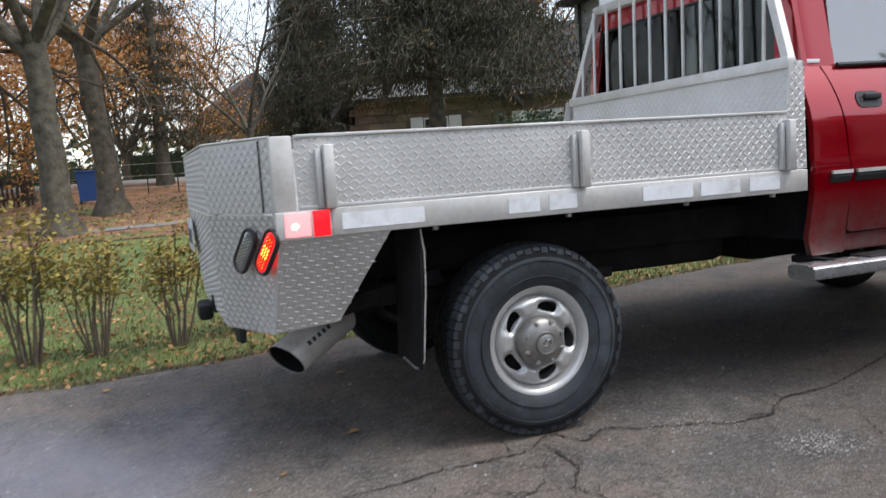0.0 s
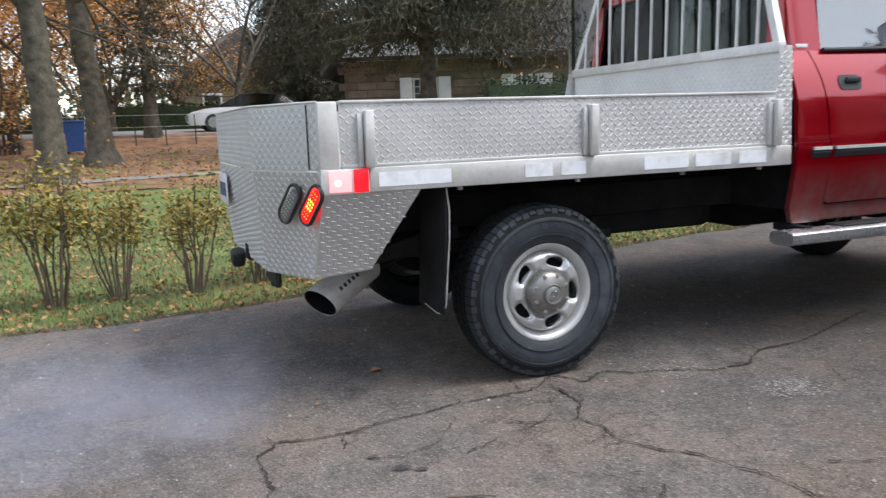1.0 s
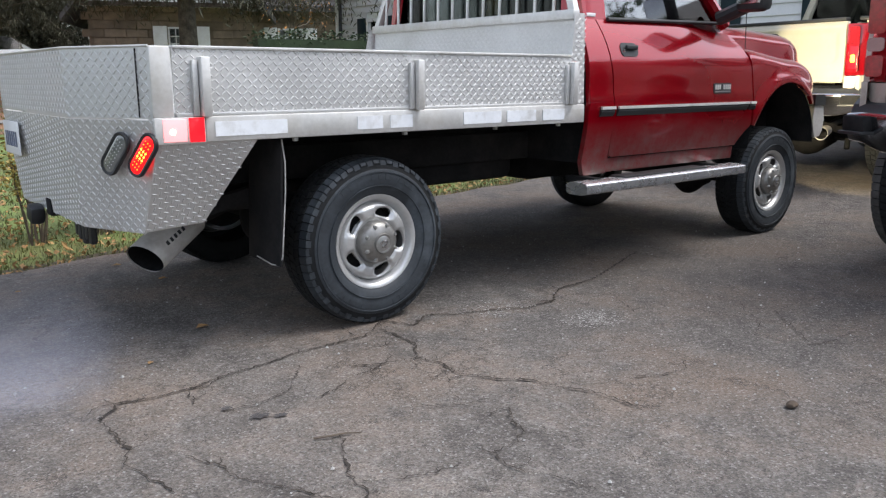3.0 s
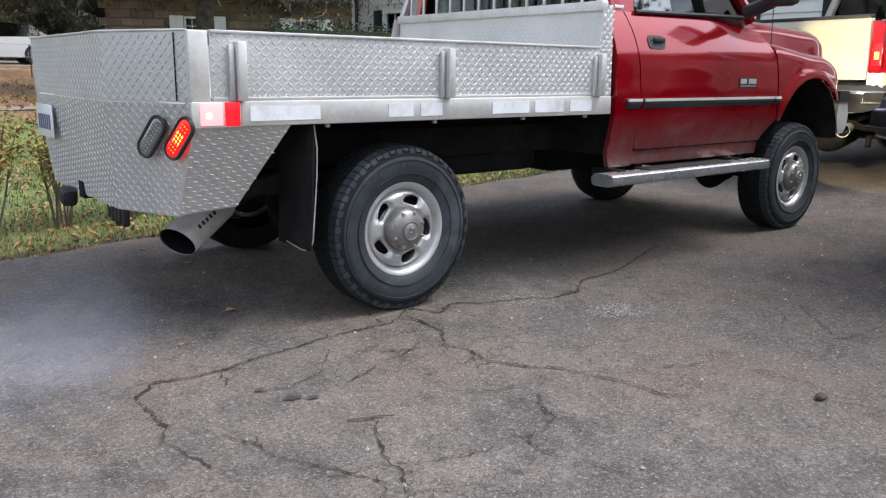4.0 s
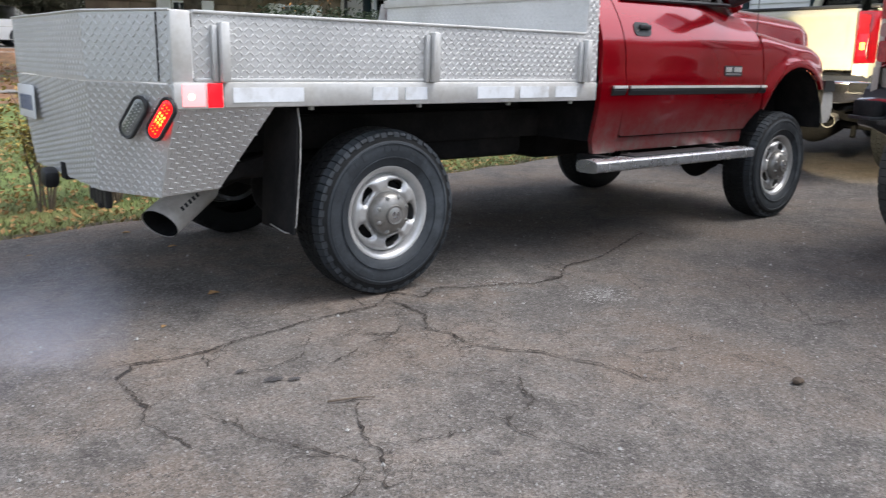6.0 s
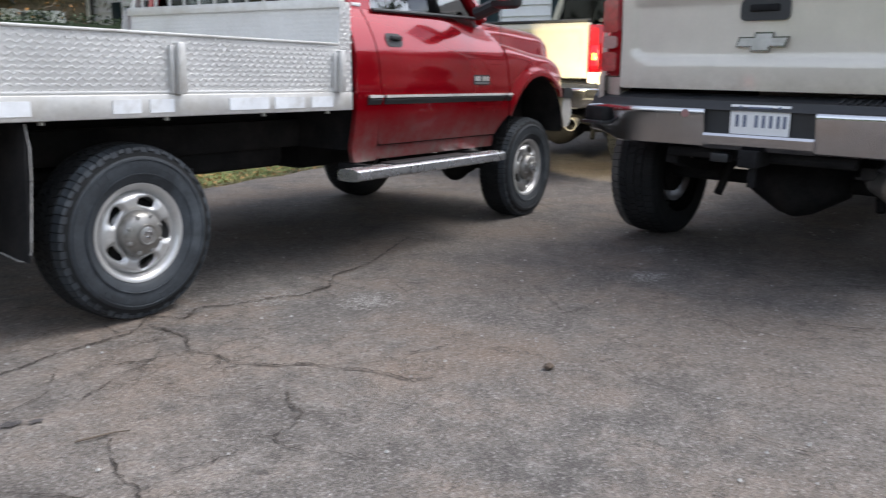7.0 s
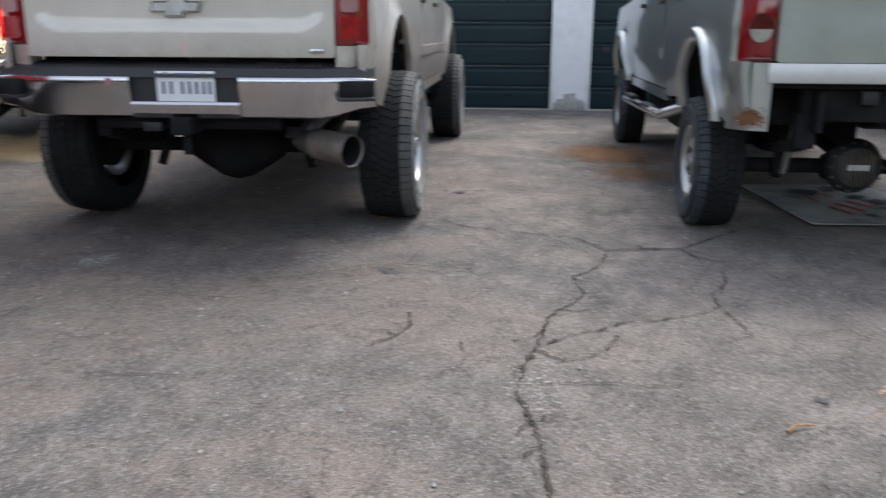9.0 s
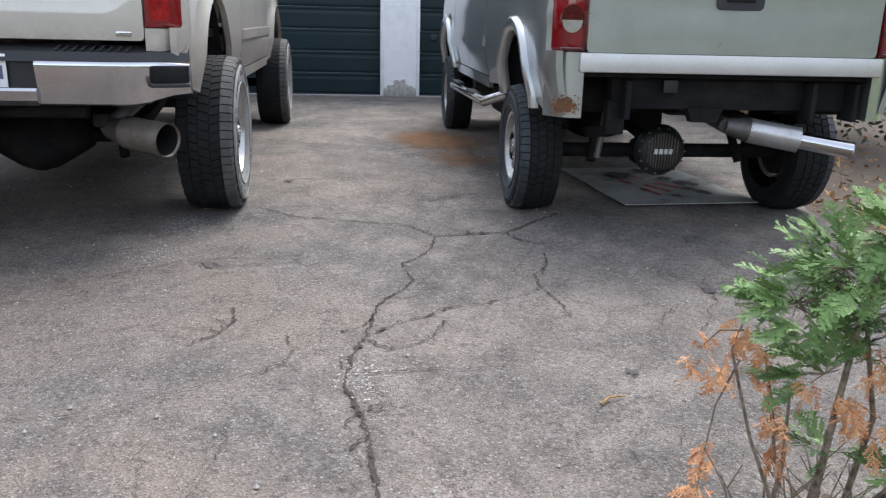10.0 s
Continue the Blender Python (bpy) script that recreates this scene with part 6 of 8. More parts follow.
pier = gwall("pier", -0.245, 0.245, 0, 2.25, -0.02, 0.3, "white", "white pier with a broken foot")
gwall("header", -6.5, 3.4, 2.25, 3.4)
gwall("wall_left", 3.0, 3.4, 0, 2.25)
gwall("wall_right", -6.5, -3.2, 0, 2.25)
part("garage_roof", loft([[(-0.15, y, 3.38), (3.0, y, 4.9), (6.5, y, 3.38), (6.5, y, 3.3), (-0.15, y, 3.3)] for y in (-6.8, 3.6)]), "roof", garage)
gwall("back_wall", -6.5, 3.4, 0, 3.4, 6.0, 6.2)
gwall("end_wall", -6.5, -6.3, 0, 3.4, 0.2, 6.0)
gwall("threshold", -6.5, 3.4, -0.2, 0.012, -0.06, 6.0, "pale")
for s in (-1, 1):
    part("door_trim", new_box((-0.03, s * 0.27, 1.12), (0.03, 0.05, 2.25), bevel=0.004), "white", garage)
    y0, y1 = (0.297, 2.99) if s > 0 else (-3.19, -0.297)
    gd = thing("garage_door", garage_m, "dark green sectional garage door", "garage door", "garage doors", "structure")
    for k in range(7):
        z = 0.02 + 0.318 * k
        part("door_section", panel([(y0, z), (y1, z), (y1, z + 0.31), (y0, z + 0.31)], lambda u, v: (0.10 + 0.01 * (abs(((v - 0.02) % 0.318) - 0.155) > 0.147) + 0.006 * (abs(((v - 0.02) % 0.318) - 0.26) < 0.012), u, v), (0.04, 0, 0), 0.02), "door_green", gd)
    part("bottom_seal", new_box((0.1, (y0 + y1) / 2, 0.015), (0.05, y1 - y0, 0.03)), "plastic", gd)
    if s < 0:
        part("door_pull", new_box((0.085, y1 - 0.22, 0.88), (0.02, 0.1, 0.1), bevel=0.01), "plastic", gd)
# broken foot of the pier: bare blocks
for k in range(9):
    part("foot_stone", new_box((-0.035 - 0.02 * random.random(), -0.2 + 0.05 * k, 0.06 + 0.1 * random.random() * (1 - abs(k - 4) / 5)), (0.06, 0.06 + 0.04 * random.random(), 0.1 + 0.2 * (1 - abs(k - 4) / 4.5)), bevel=0.015, rz=random.uniform(-12, 12)), "pale", pier)

# white house with shuttered windows behind the far truck
house = thing("white_house", pose(12.9, 1.6, 0.15), "white sided house with dark shutters", "house", kind="structure")
H_LEN = 19.6
wins = [(1.2, 1.0), (4.2, 1.0), (7.2, 1.0), (10.5, 1.0), (14.0, 1.0), (17.6, 1.0)]
hw = bmesh.new()
z = 0.0
while z < 5.6:
    # lapped boards, broken at the windows
    cuts = [(y - 0.5, y + 0.5) for y, _ in wins] if 0.95 < z < 2.65 else []
    y = 0.0
    for a, b in cuts + [(H_LEN, H_LEN)]:
        if a > y:
            vs = [hw.verts.new(p) for p in ((-0.03, y, z), (-0.03, a, z), (0.0, a, z + 0.2), (0.0, y, z + 0.2), (0.2, y, z), (0.2, a, z), (0.2, a, z + 0.2), (0.2, y, z + 0.2))]
            for f in ((0, 1, 2, 3), (7, 6, 5, 4), (0, 4, 5, 1), (3, 2, 6, 7), (0, 3, 7, 4), (1, 5, 6, 2)):
                hw.faces.new([vs[i] for i in f])
        y = b
    z += 0.2
part("front_wall", hw, "siding", house, "white lapped siding", kind="stuff")
part("end_wall", new_box((4.0, H_LEN - 0.1, 2.8), (7.6, 0.2, 5.6)), "siding", house)
part("corner_board", new_box((-0.02, H_LEN, 2.8), (0.16, 0.16, 5.6)), "white", house)
part("downpipe", tube(bmesh.new(), [(-0.1, H_LEN - 0.2, 0.1), (-0.1, H_LEN - 0.2, 5.5)], 0.05, 8), "plastic", house)
part("house_roof", loft([[(-0.5, y, 5.55), (4.0, y, 8.6), (8.4, y, 5.55), (8.4, y, 5.4), (-0.5, y, 5.4)] for y in (-0.4, H_LEN + 0.4)]), "roof", house)
for y, w in wins:
    win = part("window_frame", loft([[(d, y + s2 * (0.5 - e), 1.8 + s3 * (0.83 - e)) for s2, s3 in ((-1, -1), (1, -1), (1, 1), (-1, 1))] for d, e in ((-0.05, 0.0), (-0.05, 0.09), (0.1, 0.09), (0.1, 0.0))] , caps=False), "white", house)
    part("pane", new_box((0.06, y, 1.8), (0.01, 0.84, 1.5)), "window", win, "dark window pane")
    part("room_dark", new_box((0.18, y, 1.8), (0.02, 0.98, 1.6)), "seat", win)
    for k in (-1, 1):
        part("shutter", new_box((-0.05, y + k * 0.74, 1.8), (0.04, 0.4, 1.7), bevel=0.005), "door_green", win)
    part("glazing_bar", new_box((0.045, y, 1.8), (0.02, 0.84, 0.035)), "white", win)
    part("glazing_bar", new_box((0.045, y, 1.8), (0.02, 0.035, 1.5)), "white", win)
    part("window_sill", new_box((-0.08, y, 0.95), (0.12, 1.1, 0.05), bevel=0.005), "white", win)


# ---- trees, shrubs, neighbours ----
def leaf_cards(data, centre, n, spread, size, rng, droop=0.0, long=1.0, thin=1.0):
    """Small bent leaves round a centre, added to (verts, faces)."""
    verts, faces = data
    for _ in range(n):
        c = Vector(centre) + Vector((rng.gauss(0, spread), rng.gauss(0, spread), rng.gauss(0, spread * 0.75)))
        a = Vector((rng.uniform(-1, 1), rng.uniform(-1, 1), rng.uniform(-0.6, 0.6) - droop)).normalized()
        b = a.orthogonal().normalized()
        b = (b * math.cos(s := rng.uniform(0, 6.28)) + a.cross(b) * math.sin(s)).normalized()
        n_ = a.cross(b)
        l, w = size * rng.uniform(0.7, 1.3) * long, size * rng.uniform(0.35, 0.55) * thin
        k = len(verts)
        verts += [c, c + a * l * 0.45 + b * w * 0.6 + n_ * l * 0.08, c + a * l, c + a * l * 0.45 - b * w * 0.6 + n_ * l * 0.08]
        faces += [(k, k + 1, k + 2), (k, k + 2, k + 3)]


def grow(rng, base, way, length, radius, depth, bm, ends, gnarl=0.25, split=3, seg=8, up=0.1, ratio=0.68):
    """A limb with its branches, tapering; the places of its twigs go into ends."""
    pts, d, p = [Vector(base)], Vector(way).normalized(), Vector(base)
    n = 5
    for _ in range(n):
        d = (d + Vector((rng.uniform(-1, 1), rng.uniform(-1, 1), rng.uniform(-1, 1) + up)) * gnarl * 0.5).normalized()
        p = p + d * length / n
        pts.append(p.copy())
    tube(bm, pts, radius, seg, radius * 0.55, cap=depth == 0)
    if depth == 0:
        ends.append((pts[-1], d))
        return
    for k in range(split):
        i = rng.randint(2, n)
        side = d.orthogonal().normalized()
        side = side * math.cos(t := rng.uniform(0, 6.28)) + d.cross(side) * math.sin(t)
        nd = (d * rng.uniform(0.4, 1.0) + side * rng.uniform(0.5, 1.0)).normalized()
        grow(rng, pts[i], nd, length * ratio * rng.uniform(0.8, 1.15), radius * (0.6 if i < n else 0.52), depth - 1, bm, ends, gnarl, split, max(3, seg - 2), up, ratio)
    grow(rng, pts[-1], d, length * ratio, radius * 0.54, depth - 1, bm, ends, gnarl, split, max(3, seg - 2), up, ratio)


def trunk_mesh(bm, pts, radii, rng, seg=20):
    rings = []
    for i, (p, r) in enumerate(zip(pts, radii)):
        ph = rng.uniform(0, 6)
        rings.append([bm.verts.new(Vector(p) + Vector((math.cos(a), math.sin(a), 0)) * r * (1 + 0.06 * math.sin(3 * a + 1) + 0.05 * math.sin(5 * a + ph) + (0.22 * max(0, math.sin(4 * a + 0.5)) if i == 0 else 0))) for a in (2 * math.pi * k / seg for k in range(seg))])
    for u, v in zip(rings, rings[1:]):
        for k in range(seg):
            bm.faces.new((u[k], u[(k + 1) % seg], v[(k + 1) % seg], v[k]))


def broad_tree(x, y, label, seed, height, radius, fork, leaves, leaf_n, leaf_size, leaf_spread=0.5, lean=(0, 0), depth=3, split=3, limb=0.5, group="", arms=6):
    rng = random.Random(seed)
    t = thing("tree", pose(x, y, rise(x, y) - 0.03), label, "tree", group)
    bm, ends = bmesh.new(), []
    n = 9
    pts = [(lean[0] * (k / n) ** 1.5 + rng.uniform(-0.03, 0.03), lean[1] * (k / n) ** 1.5, fork * k / n) for k in range(n + 1)]
    radii = [radius * (1.0 + 0.55 * math.exp(-k * 1.6)) * (1 - 0.22 * k / n) for k in range(n + 1)]
    trunk_mesh(bm, pts, radii, rng)
    part("trunk", bm, "bark", t)
    bm = bmesh.new()
    top = Vector(pts[-1])
    for k in range(arms):
        a = 2 * math.pi * (k + rng.uniform(-0.3, 0.3)) / arms
        way = (math.cos(a) * rng.uniform(0.4, 0.9), math.sin(a) * rng.uniform(0.4, 0.9), rng.uniform(0.6, 1.0))
        grow(rng, top - Vector((0, 0, rng.uniform(0, 0.5))), way, (height - fork) * limb * rng.uniform(0.8, 1.1), radius * rng.uniform(0.32, 0.55), depth, bm, ends, 0.28, split, 10)
    part("branchwork", bm, "bark", t, kind="stuff", sharp=0)
    if leaves:
        data = ([], [])
        for p, d in ends:
            leaf_cards(data, p, leaf_n, leaf_spread, leaf_size, rng)
        part_mesh("crown", mesh_of("crown", *data), leaves, t, kind="stuff", sharp=0)
    return t


broad_tree(-1.4, 17.6, "grey-barked old maple beside the lawn, mostly bare", 3, 13.5, 0.29, 3.8, "leaf_orange", 3, 0.10, 0.5, lean=(-0.1, 0), arms=7)
broad_tree(-0.55, 22.4, "grey-barked leaning maple with a split trunk", 5, 14.5, 0.31, 4.4, "leaf_orange", 3, 0.11, 0.5, lean=(-0.3, 0), arms=6)
broad_tree(-3.0, 15.2, "grey-barked maple with a thick leaning limb", 8, 12, 0.34, 2.9, "leaf_orange", 2, 0.10, 0.5, lean=(-0.35, 0), arms=7)
for k, (x, y, h, r, n) in enumerate(((-6.5, 29, 8, 0.18, 70), (-3.2, 29.5, 8.5, 0.2, 70), (-0.2, 38, 9, 0.2, 60), (3.0, 44, 9, 0.2, 30), (-10.5, 35, 9, 0.2, 60), (17, 46, 12, 0.25, 22), (21, 42, 11, 0.22, 24))):
    broad_tree(x, y, "autumn tree with orange leaves along the street", 20 + k, h, r, 1.6, "leaf_orange", int(n * 1.5), 0.14, 0.75, depth=3, split=2, group="street trees", limb=0.4)
for k, (x, y, h) in enumerate(((5.0, 36, 11), (7.0, 50, 15), (10, 52, 16), (3, 55, 15), (13, 54, 16), (-2, 56, 14), (19, 52, 15), (26, 50, 14))):
    broad_tree(x, y, "bare grey tree with fine twigs", 40 + k, h, 0.18, 2.4, None, 0, 0, depth=4, split=2, group="bare trees", arms=4)


def conifer(x, y, label, seed, height, spread, skirt, needles="needle", trunk_r=0.27, whorls=26, per=9, card=0.22):
    rng = random.Random(seed)
    t = thing("conifer", pose(x, y, rise(x, y)), label, "conifer", "evergreens")
    bm = bmesh.new()
    trunk_mesh(bm, [(0, 0, height * k / 10) for k in range(11)], [trunk_r * (1 - 0.95 * k / 10) + (0.1 if k == 0 else 0) for k in range(11)], rng, 14)
    part("trunk", bm, "bark", t)
    bm, data = bmesh.new(), ([], [])
    for i in range(whorls):
        f = i / whorls
        z = skirt + (height - skirt) * f
        reach = spread * (1 - f) ** 0.8 * rng.uniform(0.8, 1.1) + 0.3
        for k in range(per):
            a = 2 * math.pi * (k + rng.random()) / per
            out = Vector((math.cos(a), math.sin(a), 0))
            l = reach * rng.uniform(0.7, 1.1)
            pts = [Vector((0, 0, z)) + out * l * u + Vector((0, 0, l * (0.10 * u - 0.32 * u * u + 0.12 * u ** 3))) for u in (0, 0.25, 0.5, 0.75, 1.0)]
            tube(bm, pts, 0.035 * (1 - f) + 0.012, 4, 0.008, cap=False)
            for u in span(0.18, 1.0, max(5, int(l * 4.5))):
                j = min(3, int(u * 4))
                p = pts[j].lerp(pts[j + 1], u * 4 - j)
                leaf_cards(data, p, 17, 0.10 + 0.05 * l, card, rng, droop=0.9, long=1.7, thin=0.42)
    part("branchwork", bm, "twig", t, kind="stuff", sharp=0)
    part_mesh("crown", mesh_of("crown", *data), needles, t, kind="stuff", sharp=0)
    return t


conifer(8.55, 22.2, "tall dark spruce with drooping grey-green boughs", 71, 17, 5.2, 3.2, trunk_r=0.27, whorls=38, per=12, card=0.13)
conifer(8.35, 38.6, "dense dark evergreen across the street", 72, 11.0, 3.2, 0.4, whorls=30, per=11, card=0.17)
conifer(1.1, 30.5, "grey-green evergreen with airy boughs", 73, 11, 1.9, 2.2, whorls=14, per=6, card=0.13)
broad_tree(15.5, 32.0, "autumn tree with yellow-orange leaves beside the stone house", 61, 12, 0.22, 2.2, "leaf_orange", 26, 0.14, 0.7, depth=3, split=2, group="street trees", limb=0.42)
conifer(16.0, 33.0, "tall pine with gaps between its boughs", 75, 16, 3.5, 4.0, whorls=16, per=8)


# leaf litter under the trees, and a pale path across it
part_mesh("leaf_litter", grid_sheet("leaf_litter", span(-16, 9, 60), span(14.2, 28.5, 40), lambda x, y: rise(x, y) - 0.012 + 0.03 * noise.noise((x, y, 0)), lambda x, y: noise.noise((x * 0.5, y * 0.5, 4)) > -0.45 + 0.9 * smooth(17, 14, y)), "litter", label="orange-brown leaf litter under the maples", category="leaf litter", kind="structure")
bm = bmesh.new()
prev = None
for x in span(-14, 5.5, 50):
    y = 17.9 + 0.25 * math.sin(0.5 * x) + 0.08 * x
    pair = [bm.verts.new((x, y - 0.35, rise(x, y - 0.35) + 0.012)), bm.verts.new((x, y + 0.35, rise(x, y + 0.35) + 0.012))]
    if prev:
        bm.faces.new((prev[0], pair[0], pair[1], prev[1]))
    prev = pair
part("garden_path", bm, "path", label="pale narrow path across the lawn", category="path", kind="structure")


# low shrubs along the drive's edge
def shrub_kind(seed):
    rng = random.Random(seed)
    bm, data = bmesh.new(), ([], [])
    for k in range(11):
        a = 2 * math.pi * k / 11 + rng.uniform(-0.2, 0.2)
        r = rng.uniform(0.05, 0.24)
        base = Vector((0.05 * math.cos(a), 0.05 * math.sin(a), 0))
        top = Vector((r * math.cos(a), r * math.sin(a), rng.uniform(0.55, 0.8)))
        pts = [base, base.lerp(top, 0.35) + Vector((rng.uniform(-0.03, 0.03), rng.uniform(-0.03, 0.03), 0.02)), base.lerp(top, 0.7) + Vector((rng.uniform(-0.03, 0.03), rng.uniform(-0.03, 0.03), 0)), top]
        tube(bm, pts, 0.009, 5, 0.003)
        for j in range(3):
            q = pts[1].lerp(pts[3], rng.uniform(0.2, 0.9))
            e = q + Vector((rng.uniform(-0.14, 0.14), rng.uniform(-0.14, 0.14), rng.uniform(0.06, 0.2)))
            tube(bm, [q, e], 0.004, 4, 0.002)
            leaf_cards(data, e, 11, 0.06, 0.04, rng)
        for u in span(0.45, 1.0, 7):
            leaf_cards(data, pts[1].lerp(top, u), 7, 0.06, 0.042, rng)
    return bm, data


shrubs = []
for seed in (1, 2, 3):
    s = thing("shrub", pose(0, 0, 0), "low twiggy shrub with yellow-green autumn leaves", "shrub", "shrub row")
    bm, data = shrub_kind(seed)
    part("branchwork", bm, "twig", s, kind="stuff", sharp=0)
    part_mesh("foliage", mesh_of("foliage", *data), "leaf_yellow", s, kind="stuff", sharp=0)
    shrubs.append(s)
rng = random.Random(11)
row = [-3.1, -2.6, -2.15, -1.65, -1.15, -0.68, -0.27, 0.24, 0.72, 1.2, 1.7, 2.2, 2.7]
for k, x in enumerate(row):
    m = pose(x, 5.72 + 0.18 * max(0, x) + rng.uniform(-0.04, 0.04), -0.02, 0, 0, rng.uniform(0, 360)) @ Matrix.Scale(rng.uniform(0.95, 1.15), 4)
    if k < 3:
        shrubs[k].matrix_world = m
    else:
        c = copy_thing(shrubs[k % 3], m)
        c.matrix_world = m


# hedges
def hedge(points, height, thick, label, seed, n=2600, size=0.09, core_size=0.75):
    rng = random.Random(seed)
    data = ([], [])
    a, b = (Vector((*p, 0)) for p in points)
    side = (b - a).normalized().cross(Vector((0, 0, 1)))
    for _ in range(n):
        u, v, z = rng.random(), rng.uniform(-1, 1), rng.random() ** 0.6
        p = a.lerp(b, u) + side * v * thick * 0.5 * (1 - 0.25 * z ** 4)
        base = rise(p.x, p.y)
        leaf_cards(data, (p.x, p.y, base + z * height * (1 + 0.03 * math.sin(u * 40))), 1, 0.03, size, rng)
    t = thing("hedge", pose(0, 0, 0), label, "hedge", "hedges")
    core = bmesh.new()
    mid = a.lerp(b, 0.5)
    box(core, (mid.x, mid.y, rise(mid.x, mid.y) + height * 0.46), ((b - a).length * 0.95, thick * core_size, height * (core_size + 0.15)), rz=math.degrees(math.atan2(b.y - a.y, b.x - a.x)))
    part("twig_core", core, "hedge", t)
    part_mesh("foliage", mesh_of("foliage", *data), "hedge", t, kind="stuff", sharp=0)


hedge(((7.3, 15.9), (12.6, 14.3)), 1.85, 0.9, "clipped dark green hedge before the white house", 81, 5000)
hedge(((-0.5, 40), (6.5, 40)), 1.5, 1.2, "dark clipped hedge across the street", 82, 4000, 0.14)
hedge(((-6.5, 36), (-1.2, 37)), 1.1, 1.0, "low dark hedge by the fence", 83, 2500, 0.14)
# ivy raised beyond its visible part, to keep light from under the grey truck
hedge(((5.9, -6.6), (12.0, -7.3)), 3.3, 1.7, "mass of dark ivy beside the drive, made tall to block light", 84, 24000, 0.08, 0.3)

# stone house with a timbered gable behind the spruce
stone = thing("stone_house", pose(9.6, 31.5, 0.75, 0, 0, -24), "buff stone house with a timbered gable and white shutters", "house", kind="structure")
part("wall", new_box((4.5, 3.0, 1.6), (11.0, 6.0, 3.2)), "brick", stone)
part("gable", loft([[(-1.2, y, 3.0), (5.2, y, 3.0), (2.0, y, 7.0)] for y in (-0.6, 5.5)]), "white", stone, "white stucco gable")
for p0, p1 in (((-1.2, 3.05), (2.0, 7.0)), ((5.2, 3.05), (2.0, 7.0)), ((-1.2, 3.05), (5.2, 3.05)), ((0.4, 3.1), (0.4, 5.0)), ((3.6, 3.1), (3.6, 5.0)), ((0.4, 3.2), (1.6, 5.2)), ((3.6, 3.2), (2.4, 5.2))):
    part("timber", tube(bmesh.new(), [(p0[0], -0.64, p0[1]), (p1[0], -0.64, p1[1])], 0.11, 4), "timber", stone)
part("gable_roof", loft([[(-1.8, y, 2.6), (2.0, y, 7.3), (5.8, y, 2.6), (5.8, y, 2.4), (2.0, y, 7.05), (-1.8, y, 2.4)] for y in (-0.9, 5.8)]), "roof", stone)
part("main_roof", loft([[(x, -0.5, 3.1), (x, 3.0, 6.2), (x, 6.5, 3.1), (x, 6.5, 2.9), (x, -0.5, 2.9)] for x in (4.5, 10.4)]), "roof", stone)
rng = random.Random(5)
for i in range(14):
    for j in range(10):
        part("stone", new_box((-0.85 + 0.78 * i + (0.39 if j % 2 else 0), -0.02, 0.16 + 0.31 * j), (0.74, 0.06 + 0.02 * rng.random(), 0.28), bevel=0.0), "brick", stone, sharp=0)
for x in (2.3, 6.4):
    wf = part("window", new_box((x, -0.06, 1.65), (1.0, 0.06, 1.25)), "white", stone)
    part("pane", new_box((x, -0.1, 1.65), (0.86, 0.02, 1.1)), "window", wf)
    for k in range(1, 4):
        part("glazing_bar", new_box((x - 0.43 + 0.215 * k, -0.115, 1.65), (0.03, 0.02, 1.1)), "white", wf)
    for k in range(1, 4):
        part("glazing_bar", new_box((x, -0.115, 1.1 + 0.275 * k), (0.86, 0.02, 0.03)), "white", wf)
    for s in (-1, 1):
        part("shutter", new_box((x + s * 0.78, -0.09, 1.65), (0.5, 0.05, 1.3), bevel=0.01), "white", wf)
# dark-roofed house further left, and a pale one at the street's end
for nm, x, y, w, col, rot in (("a", 7.2, 48.0, 7.0, "brick", 5), ("b", -11.5, 47.0, 8.0, "siding", -8)):
    h = thing("far_house", pose(x, y, 1.15, 0, 0, rot), "dark-roofed house across the street" if nm == "a" else "pale house with a grey roof across the street", "house", kind="structure")
    part("wall", new_box((0, 2.5, 1.5), (w, 5, 3.0)), col, h)
    part("roof", loft([[(-w / 2 - 0.4, y2, 2.95), (0, y2, 6.0), (w / 2 + 0.4, y2, 2.95)] for y2 in (-0.4, 5.4)]), "roof", h)
    for k in (-0.28, 0.28):
        wf = part("window", new_box((k * w, -0.03, 1.6), (1.1, 0.06, 1.2)), "white", h)
        part("pane", new_box((k * w, -0.07, 1.6), (0.9, 0.02, 1.0)), "window", wf)


# the street on its low bank
def street_y(y):
    return rise(0, y) + 0.42


part_mesh("road", grid_sheet("road", span(-60, 9.0, 30), [30.9, 33.0, 36.0, 36.4], lambda x, y: street_y(y) if y < 36.2 else rise(0, y) - 0.05), "path", label="pale street on a low bank beyond the trees", category="road", kind="structure")
part_mesh("bank", grid_sheet("bank", span(-60, 9.0, 60), span(28.7, 30.9, 8), lambda x, y: rise(x, y) - 0.02 + (street_y(30.9) - rise(0, 30.9) + 0.02) * smooth(28.7, 30.9, y) + 0.03 * noise.noise((x, y, 2))), "litter", label="leaf-strewn grass bank below the street", category="bank", kind="structure")
# white car across the street
car = thing("car", pose(4.75, 32.6, street_y(32.6), 0, 0, 180), "white saloon car with roof rails on the street", "car")


def car_ring(x, zb, zw, hw, zr, hr):
    return [(x, -hw, zb), (x, -hw - 0.02, (zb + zw) / 2), (x, -hw + 0.02, zw), (x, -hr, zr - 0.03), (x, 0, zr), (x, hr, zr - 0.03), (x, hw - 0.02, zw), (x, hw + 0.02, (zb + zw) / 2), (x, hw, zb)]


